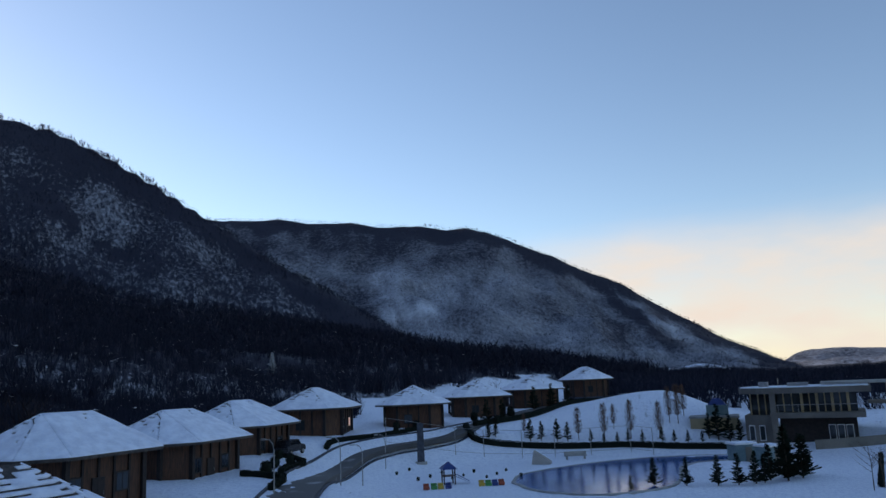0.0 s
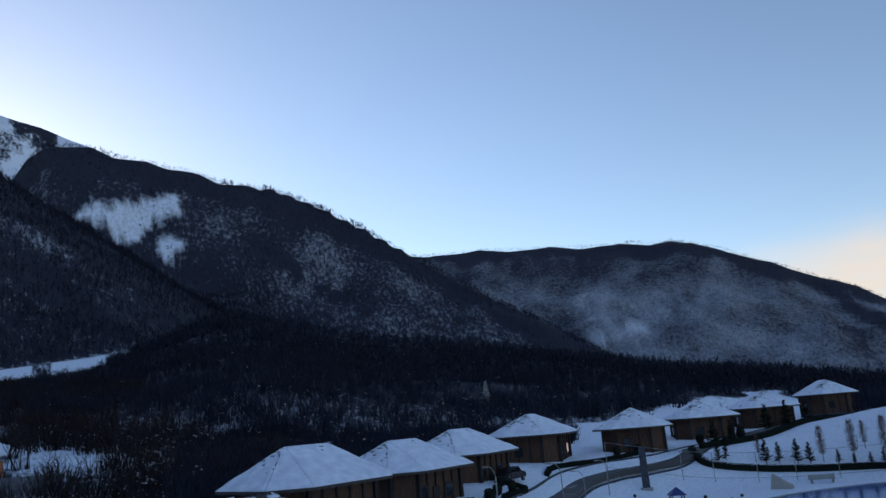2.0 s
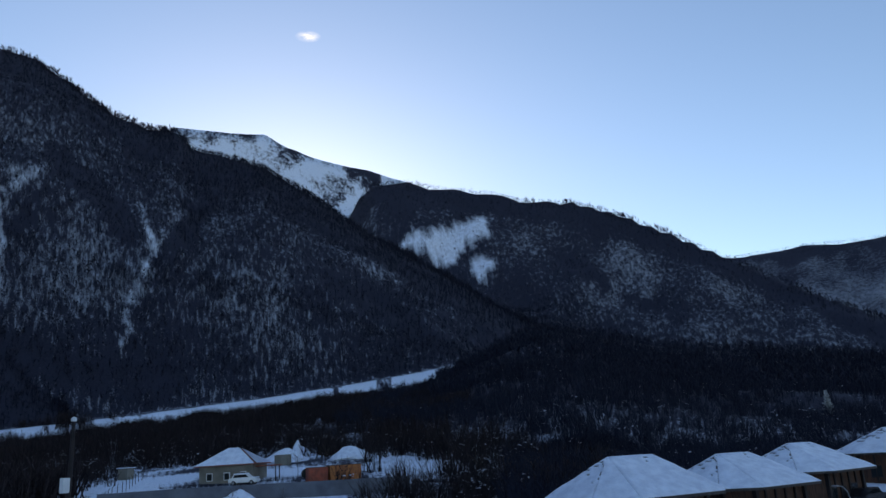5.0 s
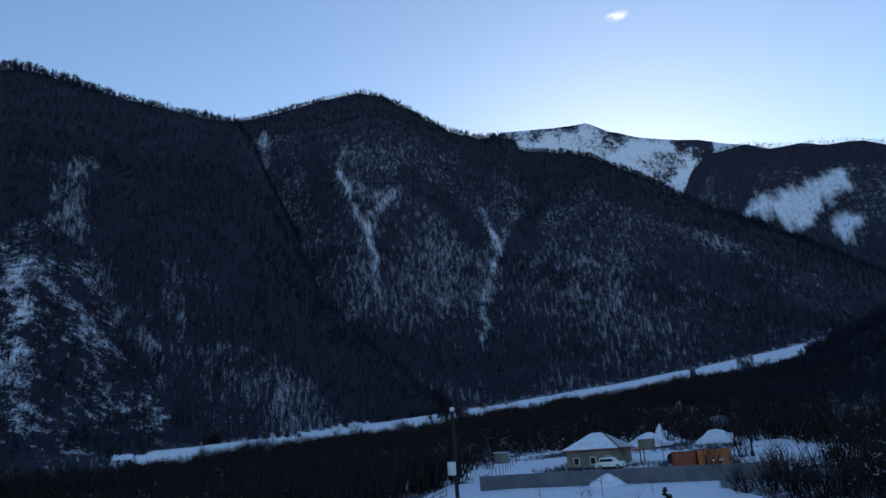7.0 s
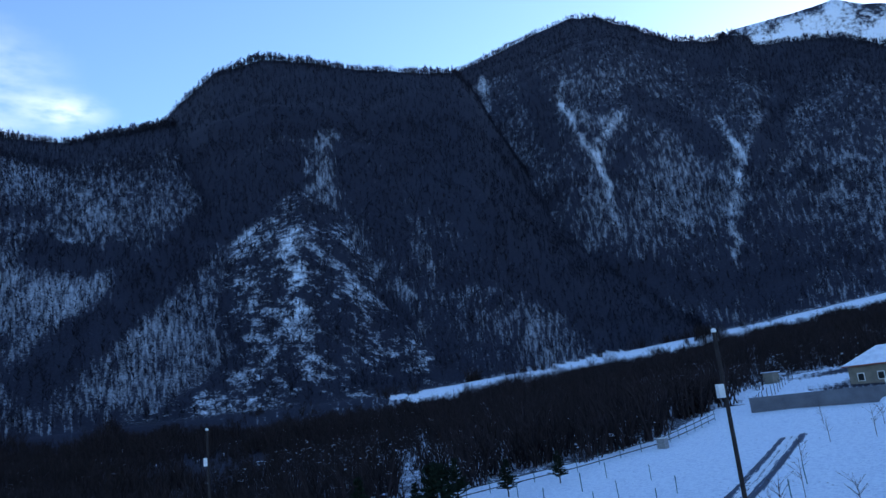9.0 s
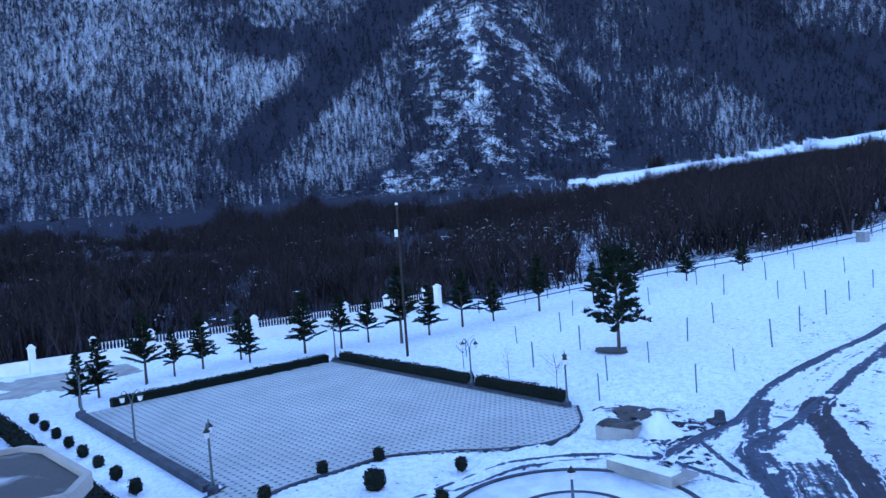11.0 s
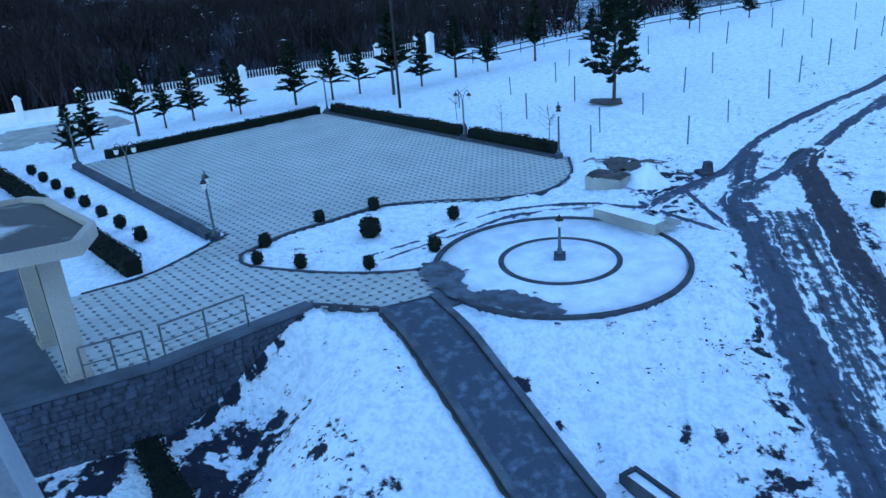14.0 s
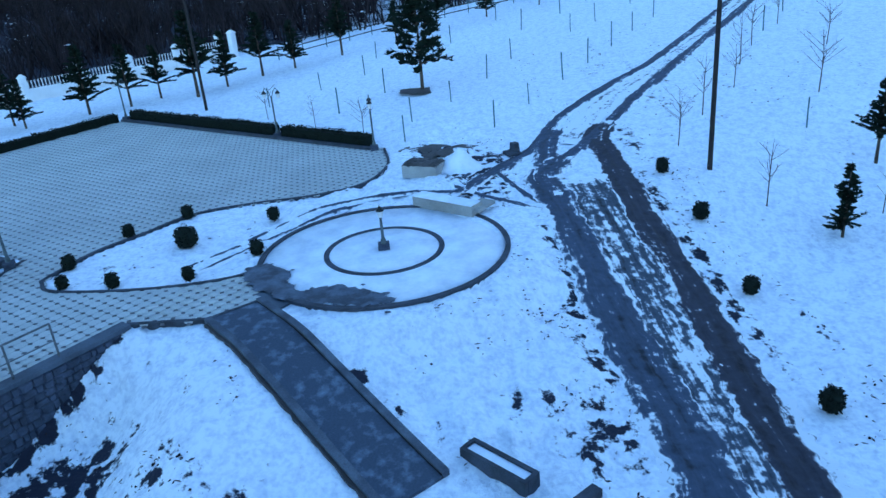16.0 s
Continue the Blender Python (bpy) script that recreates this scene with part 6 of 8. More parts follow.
heap("bare_earth", "ring of bare earth under the pine", (-52.2, 2.5), 1.6, 0.06, M_MUD, rng, "earth")


def power_pole(x, y, tall, label, lean=0.0):
    t = thing("power_pole", label, "power pole", (x, y, gz(x, y)))
    part("mast", tube_bm([(0, 0, -0.5), (0, 0, tall * 0.5), (lean, 0, tall)], [0.11, 0.095, 0.075], 10), M_WOOD_DARK, t)
    part("meter_box", box_bm((0.3, 0.26, 0.55), (-0.05, -0.16, tall * 0.79), 0.02), M_WHITE, t, "small pale meter box")
    for k in range(7):
        part("step_iron", tube_bm([(-0.22, 0, 1.2 + k * 0.55), (0.22, 0, 1.2 + k * 0.55)], 0.014, 5), M_IRON, t)
    part("cap", lathe_bm([(0.11, tall - 0.02), (0.11, tall + 0.1), (0.03, tall + 0.16)], 8, (lean, 0, 0)), M_WHITE, t)
    return t


power_pole(-30.3, 13.4, 12.7, "tall dark timber power pole with meter box and step irons")
power_pole(-55.8, -13.1, 11.6, "tall dark timber pole with a pale lamp at its head")


# ---- white boundary fence ----
def boundary_fence():
    t = thing("boundary_fence", "white boundary wall with capped pillars and lattice panels", "fence", (0, 0, 0))
    P0, step = np.array([-49.7, -52.4]), np.array([-3.02, 3.62])
    pil, cap = None, None
    for k in range(11):
        x, y = P0 + step * k
        z = gz(x, y)
        ob = part("pillar", box_bm((0.5, 0.5, 2.35), (0, 0, -0.3), 0.02), M_WHITE, t)
        ob.matrix_world = pose(x, y, z, 0, 0, 50)
        part("pillar_cap", box_bm((0.66, 0.66, 0.32), (0, 0, 2.05), 0.0, taper=0.25), M_WHITE, ob)
        if k < 10:
            x2, y2 = P0 + step * (k + 1)
            mid = ((x + x2) / 2, (y + y2) / 2)
            zz = (z + gz(x2, y2)) / 2
            w = part("low_wall", box_bm((math.dist((x, y), (x2, y2)) - 0.5, 0.3, 1.45), (0, 0, -0.4), 0.01), M_WHITE, t)
            w.matrix_world = pose(mid[0], mid[1], zz, 0, 0, math.degrees(math.atan2(step[1], step[0])))
            if k > 2:
                lat = bmesh.new()
                for i in range(-7, 8):
                    tube_bm([(i * 0.29, 0, 1.0), (i * 0.29 + 0.12, 0, 1.75)], 0.025, 4, lat)
                    tube_bm([(i * 0.29 + 0.12, 0, 1.0), (i * 0.29, 0, 1.75)], 0.025, 4, lat)
                part("lattice_panel", lat, M_WHITE, w, "white lattice panel")
    tall = part("gate_pillar", box_bm((0.6, 0.6, 2.6), (0, 0, -0.3), 0.02), M_WHITE, t)
    tall.matrix_world = pose(-78.6, -14.6, gz(-78.6, -14.6), 0, 0, 50)
    part("pillar_cap", box_bm((0.78, 0.78, 0.3), (0, 0, 2.3), 0.0, taper=0.25), M_WHITE, tall)


boundary_fence()


def field_fence():
    t = thing("field_fence", "dark pipe-rail fence with slim posts along the field", "fence", (0, 0, 0))
    line = [(-72.5, -9.5), (-77.0, -0.7), (-79.5, 9.3), (-81.3, 19.0), (-85.6, 30.0), (-91.4, 36.5), (-98, 43)]
    prev = None
    for (x0, y0), (x1, y1) in zip(line, line[1:]):
        n = 4
        for k in range(n):
            x, y = x0 + (x1 - x0) * k / n, y0 + (y1 - y0) * k / n
            z = gz(x, y)
            part("post", tube_bm([(x, y, z - 0.3), (x, y, z + 1.25)], 0.045, 6), M_GREENPAINT, t)
            if prev:
                for hgt in (0.35, 0.9):
                    part("rail", tube_bm([(prev[0], prev[1], prev[2] + hgt), (x, y, z + hgt)], 0.05, 6), M_IRON, t)
            prev = (x, y, z)


field_fence()
cabinet = thing("utility_cabinet", "small grey utility cabinet beside the field fence", "utility cabinet", (-84.0, 29.6, gz(-84.0, 29.6)), 30)
part("body", box_bm((1.1, 0.7, 1.1), (0, 0, -0.05), 0.03), M_METAL, cabinet)
part("lid", box_bm((1.2, 0.8, 0.08), (0, 0, 1.05), 0.02), M_WHITE, cabinet)

# ======== cottages, pond and pavilion ========
rng = np.random.default_rng(33)
M_TAN = material("tan_render", (0.42, 0.33, 0.20), 0.85, alt=(0.33, 0.26, 0.16), scale=0.6, bump=0.2, bump_scale=20)
# cream render with the pavilion's shade put into its colour
M_PALE = material("shade_darkened_cream_render", (0.17, 0.155, 0.14), 0.85, alt=(0.12, 0.11, 0.10), scale=0.5, bump=0.15, bump_scale=20)
M_OLIVE = material("grey_render", (0.22, 0.20, 0.17), 0.85, alt=(0.15, 0.14, 0.12), scale=0.6, bump=0.2, bump_scale=20)
M_RED = material("red_rust_paint", (0.32, 0.07, 0.04), 0.6, alt=(0.2, 0.05, 0.03), scale=1.5)
M_ORANGE = material("orange_paint", (0.45, 0.16, 0.05), 0.6, alt=(0.3, 0.1, 0.04), scale=1.5)
M_BLUE = material("blue_paint", (0.03, 0.06, 0.22), 0.5, alt=(0.02, 0.04, 0.15), scale=2)
# teal lowered in tone to include the shade on the cabins
M_TEAL = material("shade_darkened_teal_panel", (0.15, 0.23, 0.25), 0.5, alt=(0.11, 0.18, 0.2), scale=1.5)
M_CARPAINT = material("black_car_paint", (0.015, 0.016, 0.02), 0.25, alt=(0.012, 0.012, 0.014), scale=2, spec=0.6)
M_YELLOW = material("yellow_paint", (0.55, 0.36, 0.05), 0.5, alt=(0.4, 0.26, 0.04))
M_GREEN = material("green_paint", (0.06, 0.28, 0.08), 0.5, alt=(0.05, 0.2, 0.06))
M_ROAD = material("slushy_asphalt", (0.5, 0.51, 0.54), 0.7, alt=(0.065, 0.064, 0.066), scale=0.35, detail=8, bump=0.4, bump_scale=10, bounds=(0.58, 0.80))
M_LEAFTWIG = island_material("dry_leaf_twigs", (0.06, 0.035, 0.025), (0.17, 0.10, 0.07))
# blue of the reflected sky is painted into the water's base colour
M_WATER = glass_material("sky_tinted_pond_water", (0.03, 0.12, 0.36), 0.12)
M_WATER.node_tree.nodes["Principled BSDF"].inputs["Specular IOR Level"].default_value = 0.9
M_LIT = bpy.data.materials.new("lit_window")
M_LIT.use_nodes = True
M_LIT.node_tree.nodes["Principled BSDF"].inputs["Emission Color"].default_value = (1.0, 0.42, 0.12, 1)
M_LIT.node_tree.nodes["Principled BSDF"].inputs["Emission Strength"].default_value = 0.2


def polar(az, r):
    return (-math.sin(radians(az)) * r, math.cos(radians(az)) * r)


def on_slope(az, el, r0=125, r1=700):
    """Where a line of sight from the balcony first meets the hillside."""
    rr = np.arange(r0, r1, 1.0)
    x, y = -np.sin(np.radians(az)) * rr, np.cos(np.radians(az)) * rr
    z, _ = height(x, y)
    e = np.degrees(np.arctan2(z - 11, rr))
    k = int(np.argmax(e >= el)) if (e >= el).any() else len(rr) - 1
    return float(x[k]), float(y[k]), float(z[k])


def octagon(w, d, cut):
    a, b = w / 2, d / 2
    return [(-a + cut, -b), (a - cut, -b), (a, -b + cut), (a, b - cut), (a - cut, b), (-a + cut, b), (-a, b - cut), (-a, -b + cut)]


def cottage(lit=False, thawed=False):
    """A timber guest cottage: eight-sided plan, posts at the corners, hipped shingle roof under snow."""
    t = thing("cottage", "dark brown timber cottage with a hipped roof deep in snow", "cottage", (0, 0, 0), group="guest cottages")
    eave = 3.9
    wall_line = octagon(9.6, 7.6, 1.7)
    part("wall", prism_bm(wall_line, -1.6, eave), M_WOOD, t)
    part("plinth", prism_bm(octagon(9.9, 7.9, 1.75), -1.8, 0.35), M_STONE, t, "low rubble-stone plinth")
    for k, (x, y) in enumerate(wall_line):
        part("post", box_bm((0.34, 0.34, eave + 1.5), (x * 1.02, y * 1.02, -1.5), 0.02), M_WOOD_DARK, t)
    for k in range(6):
        x = -3.2 + k * 1.28
        for y in (-3.86, 3.86):
            part("batten", box_bm((0.16, 0.14, eave + 1.0), (x, y, -1.0), 0.01), M_WOOD_DARK, t)
    for k in range(4):
        y = -2.1 + k * 1.4
        for x in (-4.86, 4.86):
            part("batten", box_bm((0.14, 0.16, eave + 1.0), (x, y, -1.0), 0.01), M_WOOD_DARK, t)
    spots = ((-2.56, -3.85, 0), (1.28, -3.85, 0), (4.85, -0.7, 90), (-4.85, 0.7, 90), (0.0, 3.85, 0))
    for i, (x, y, a) in enumerate(spots):
        w = part("window", box_bm((1.1, 0.16, 1.35), (0, 0, 0), 0.015), M_WOOD_DARK, t)
        w.matrix_local = pose(x, y, 1.25, 0, 0, a)
        s = -1 if (y < 0 or x < 0) else 1
        for dx in (-0.25, 0.25):
            part("pane", box_bm((0.42, 0.06, 1.1), (dx, 0.07 * (s if a == 0 else -s), 0.12), 0.0), M_LIT if (lit and i == 1) else M_GLASS, w)
    d = part("door", box_bm((1.0, 0.12, 2.1), (0, 0, 0), 0.015), M_WOOD_DARK, t)
    d.matrix_local = pose(-0.64, -3.86, 0.3)
    part("handle", tube_bm([(0.38, -0.1, 0.95), (0.38, -0.1, 1.2)], 0.02, 6), M_METAL, d)
    # roof
    out = octagon(12.2, 10.2, 2.3)
    ridge = [(-2.05, 0.0), (2.05, 0.0)]
    top = eave + 2.75
    shell = bmesh.new()
    lo = [shell.verts.new((x, y, eave - 0.12)) for x, y in out]
    hi = [shell.verts.new((x, y, eave + 0.08)) for x, y in out]
    r = [shell.verts.new((x, y, top)) for x, y in ridge]
    for k in range(8):
        shell.faces.new((lo[k], lo[(k + 1) % 8], hi[(k + 1) % 8], hi[k]))
    own = [None, 1, 1, 1, None, 0, 0, 0]
    for k in range(8):
        a, b = hi[k], hi[(k + 1) % 8]
        if k == 0:
            shell.faces.new((a, b, r[1], r[0]))
        elif k == 4:
            shell.faces.new((a, b, r[0], r[1]))
        else:
            shell.faces.new((a, b, r[own[k]]))
    shell.faces.new(lo[::-1])
    bmesh.ops.recalc_face_normals(shell, faces=shell.faces[:])
    roof = part("roof", shell, M_SHINGLE, t, "dark wet shingle roof")
    for k in range(8):
        pts = [Vector((*out[k], eave + 0.08)), Vector((*out[(k + 1) % 8], eave + 0.08))]
        if k == 0:
            pts += [Vector((*ridge[1], top)), Vector((*ridge[0], top))]
        elif k == 4:
            pts += [Vector((*ridge[0], top)), Vector((*ridge[1], top))]
        else:
            pts += [Vector((*ridge[own[k]], top))]
        c = sum(pts, Vector()) / len(pts)
        a_, b_ = pts[0], pts[1]
        d_, e_ = (pts[3], pts[2]) if len(pts) == 4 else (pts[2], pts[2])
        up_ = (b_ - a_).cross(e_ - a_).normalized()
        up_ = up_ if up_.z > 0 else -up_
        rows, cols = 20, 16
        b = bmesh.new()
        grid = []
        for i in range(rows + 1):
            s_ = 0.004 + 0.992 * i / rows
            p0, p1 = a_ + (d_ - a_) * s_, b_ + (e_ - b_) * s_
            line = []
            for q in range(cols + 1):
                u_ = 0.002 + 0.996 * q / cols
                rest = p0 + (p1 - p0) * u_
                deep = (0.10 + 0.05 * noise.noise(rest * 0.9)) * min(1, 0.35 + 4 * s_)
                line.append((rest + up_ * 0.008, rest + up_ * deep))
            grid.append(line)
        gone = set()
        for i in range(rows):
            for q in range(cols):
                s_, u_ = (i + 0.5) / rows, (q + 0.5) / cols
                rest = grid[i][q][0]
                rag = 0.6 * noise.noise(Vector((rest.x * 0.9, rest.y * 0.9, rest.z * 4.0 + k * 5))) + 0.3 * noise.noise(Vector((rest.x * 2.2, rest.y * 2.2, rest.z * 9)))
                worn = 0.8 * s_ + (0.16 if i % 2 else -0.12) + (0.16 if k == 5 else -0.1) if k in (5, 6) else 0.22 * s_ + (0.1 if s_ > 0.93 else 0)
                if rag + (0.5 if i % 2 else 0.0) > 0.36 if thawed else rag + worn > 0.66:
                    gone.add((i, q))
        pool = {}

        def corner(i, q, top_):
            key = (i, q, top_)
            if key not in pool:
                pool[key] = b.verts.new(grid[i][q][1 if top_ else 0])
            return pool[key]
        for i in range(rows):
            for q in range(cols):
                if (i, q) in gone:
                    continue
                b.faces.new((corner(i, q, 1), corner(i, q + 1, 1), corner(i + 1, q + 1, 1), corner(i + 1, q, 1)))
                for (di, dq), (m0, m1) in (((-1, 0), ((0, 0), (0, 1))), ((1, 0), ((1, 1), (1, 0))), ((0, -1), ((1, 0), (0, 0))), ((0, 1), ((0, 1), (1, 1)))):
                    o_ = (i + di, q + dq)
                    if o_ in gone or not (0 <= o_[0] < rows and 0 <= o_[1] < cols):
                        b.faces.new((corner(i + m0[0], q + m0[1], 1), corner(i + m0[0], q + m0[1], 0), corner(i + m1[0], q + m1[1], 0), corner(i + m1[0], q + m1[1], 1)))
        part("snow_sheet", b, M_SNOW, roof, "snow lying on the slope", True)
    return t


ROW = ((31.8, 46, 62), (27.0, 60, 66), (20.0, 75, 70), (15.7, 89, 74), (10.3, 106, 86), (3.0, 116, 92), (-1.7, 134, 96), (-5.85, 149, 98), (-9.9, 169, 100))
HOUSE_A = cottage()
HOUSE_B = cottage(thawed=True)
tagged(HOUSE_B, "dark timber cottage with rows of shingles showing through thawing snow", "cottage", "guest cottages")
for k, (az, r, a) in enumerate(ROW):
    x, y = polar(az, r)
    z = (1.0, 3.3, 2.8, 3.2, 4.2, 3.9, 4.2, 4.8, 6.1)[k]
    if k == 0:
        h = put(HOUSE_B, x, y, z, turn=a)
    elif k == 1:
        h = put(HOUSE_A, x, y, z, turn=a)
    elif k == 4:
        h = put(cottage(True), x, y, z, turn=a)
    else:
        h = again(HOUSE_A, x, y, z, turn=a)
    h.scale = (1.0, (1.0, 1.04, 1.12, 1.1, 1.12, 1.1, 1.15, 1.12, 1.0)[k], 1.0)


# ---- road and kerbs ----
LANE = curve_through([(-10.5, 44), (-12.6, 56), (-13.1, 66.8), (-13.7, 80), (-12.6, 92.5), (-9.3, 99.6), (-5.0, 104.3), (-0.6, 108.8), (3.0, 116.1), (8.7, 125), (26, 155)], 6)
road = part("road", ribbon_bm(LANE, 4.2, -0.6, 0.05, follow=True), M_ROAD, None)
tagged(road, "wet asphalt lane with slush between the cottages", "road", kind="structure")
for off in (2.25, -2.25):
    side = []
    for i, p in enumerate(LANE):
        q, r = LANE[max(i - 1, 0)], LANE[min(i + 1, len(LANE) - 1)]
        d = np.array([r[0] - q[0], r[1] - q[1]])
        d /= np.linalg.norm(d)
        side.append((p[0] - d[1] * off, p[1] + d[0] * off))
    tagged(part("kerb", ribbon_bm(side, 0.22, -0.4, 0.16, follow=True), M_KERB, None), "dark kerb along the lane", "kerb", kind="structure")
hedge("hedge", [(1.6, 112), (2.0, 109.3), (4.0, 107.2), (13, 107.6), (23, 107.6), (30, 105.6), (37.6, 102.9)], 0.9, 0.7, rng, "low dark hedge along the foot of the snowy bank")
hedge("hedge", [(3.0, 113.5), (7, 118), (13.5, 125.5), (25, 146), (45, 178)], 1.0, 0.8, rng, "low dark hedge up the side of the snowy bank")
hedge("hedge", [(-15.9, 70), (-16.2, 76), (-16.2, 81.8), (-19.5, 82.5)], 0.6, 0.5, rng, "low dark hedge round a cottage garden")
hedge("hedge", [(-14.8, 61.5), (-15.0, 66.5), (-19.0, 68.0)], 0.6, 0.5, rng, "low dark hedge before a cottage")
hedge("hedge", [(-15.5, 92), (-15.0, 96.5), (-9.5, 103.5), (-5, 109)], 0.6, 0.5, rng, "low dark hedge along the lane")
for x, y, s in ((-16.8, 68.2, 2.2), (-17.3, 73.5, 1.8), (-17.0, 79.0, 1.8), (-8.2, 108.0, 2.0), (-5.5, 110.5, 2.0), (6.5, 116.5, 2.2), (3.2, 121.5, 2.4), (9.5, 128, 2.6), (-18.5, 80.8, 1.6)):
    again(small_bush, x, y, size=s, turn=x * 40)
for x, y, s in ((5.0, 116.5, 1.3), (7.5, 119.5, 1.2), (14, 133, 1.5), (18, 140, 1.5), (22, 146, 1.3), (-2.5, 114, 0.9)):
    again(con_a, x, y, size=s, turn=x * 40)

# ---- car ----
def car(x, y, turn, paint, label, snow=False):
    t = thing("car", label, "car", (x, y, gz(x, y) + 0.06), turn)
    side = [(-2.2, 0.35), (-2.25, 0.8), (-2.1, 1.0), (-1.75, 1.05), (-1.35, 1.6), (0.55, 1.62), (1.15, 1.08), (2.0, 0.98), (2.25, 0.75), (2.2, 0.35)]
    b = bmesh.new()
    l = [b.verts.new((px, -0.86, pz)) for px, pz in side]
    r = [b.verts.new((px, 0.86, pz)) for px, pz in side]
    n = len(side)
    for k in range(n):
        b.faces.new((l[k], l[(k + 1) % n], r[(k + 1) % n], r[k]))
    b.faces.new(l[::-1])
    b.faces.new(r)
    bmesh.ops.recalc_face_normals(b, faces=b.faces[:])
    bmesh.ops.bevel(b, geom=b.edges[:], offset=0.06, segments=2, affect="EDGES")
    part("body", b, paint, t)
    for s in (-1, 1):
        w = bmesh.new()
        q = [w.verts.new((px, s * 0.872, pz)) for px, pz in ((-1.5, 1.1), (-1.25, 1.5), (0.48, 1.52), (0.95, 1.12))]
        w.faces.new(q)
        bmesh.ops.solidify(w, geom=w.faces[:], thickness=0.01)
        part("side_window", w, M_GLASS, t)
    for px in (-1.4, 1.4):
        for s in (-1, 1):
            wheel = part("wheel", lathe_bm([(0.2, -0.11), (0.33, -0.1), (0.35, 0.0), (0.33, 0.1), (0.2, 0.11)], 16), M_RUBBER, t)
            wheel.matrix_local = pose(px, s * 0.8, 0.33, 90, 0, 0)
            part("rim", lathe_bm([(0.19, -0.12), (0.19, 0.12)], 12), M_METAL, wheel)
    if snow:
        part("snow_cover", box_bm((2.0, 1.5, 0.12), (-0.4, 0, 1.6), 0.05), M_SNOW, t, "snow on the roof")
        part("snow_cover", box_bm((1.0, 1.5, 0.1), (1.65, 0, 1.0), 0.04), M_SNOW, t, "snow on the bonnet")


car(-18.2, 84.4, 75, M_CARPAINT, "black estate car parked beside the cottages")


def street_lamp(x, y, turn):
    t = thing("street_lamp", "slim grey street lamp with a curved arm", "street lamp", (x, y, gz(x, y)), turn, group="street lamps")
    part("post", tube_bm([(0, 0, -0.3), (0, 0, 3.2), (0.15, 0, 3.7), (0.5, 0, 4.0), (0.95, 0, 4.02)], [0.06, 0.045, 0.04, 0.035, 0.03], 8), M_METAL, t)
    part("head", box_bm((0.5, 0.2, 0.1), (1.1, 0, 3.97), 0.03), M_METAL, t)
    return t


lamp0 = street_lamp(-14.3, 60.5, 150)
for x, y, a in ((-9.9, 66.0, 160), (-9.6, 79.0, 170), (-8.4, 92.0, 200)):
    again(lamp0, x, y, turn=a)

# ---- pond ----
POND = curve_through([(6.0, 83.0), (7.4, 88.9), (12.0, 94.0), (18.8, 98.6), (27, 101.2), (36, 100.6), (39.5, 98.2), (36, 95.5), (30, 94.3), (26.5, 90.5), (25.0, 86.4), (22.6, 79), (19.5, 74.4), (13.0, 72.2), (8.0, 76.2), (6.0, 83.0)], 5)[:-1]
tagged(part("water", prism_bm(POND, -0.3, 0.03), M_WATER, None), "still pond with the mirrored sky's blue put into its colour", "water", kind="structure")
tagged(part("kerb", ribbon_bm(POND, 0.4, -0.3, 0.09, closed=True), M_CONCRETE, None), "pale stone edge of the pond", "kerb", kind="structure")
island = heap("snow_bank", "smooth snow bank beside the pond", (31.5, 90.0), 4.6, 0.5, M_SNOW, rng)


def court_fence():
    t = thing("court_fence", "tall slim steel posts and rails of a sports court fence", "fence", (0, 0, 0))
    line = [(-9.0, 100.0), (-4.5, 101.5), (0.0, 102.5), (3.8, 103.2), (9.0, 104.2), (13.5, 104.8), (18.5, 105.4), (24.0, 105.6), (26.5, 103.5)]
    pr = None
    for x, y in line:
        z = gz(x, y)
        part("post", tube_bm([(x, y, z - 0.2), (x, y, z + 3.6)], 0.045, 6), M_METAL, t)
        if pr:
            for h in (3.55, 0.5):
                part("rail", tube_bm([(pr[0], pr[1], pr[2] + h), (x, y, z + h)], 0.025, 5), M_METAL, t)
        pr = (x, y, z)


court_fence()
slab = thing("concrete_pylon", "tall grey concrete slab beside the court", "pylon", (-4.4, 97.3, gz(-4.4, 97.3)), 15)
part("slab", box_bm((0.9, 0.35, 5.2), (0, 0, -0.2), 0.03, taper=0.85), M_KERB, slab)
part("footing", box_bm((1.4, 0.8, 0.35), (0, 0, -0.1), 0.03), M_CONCRETE, slab)


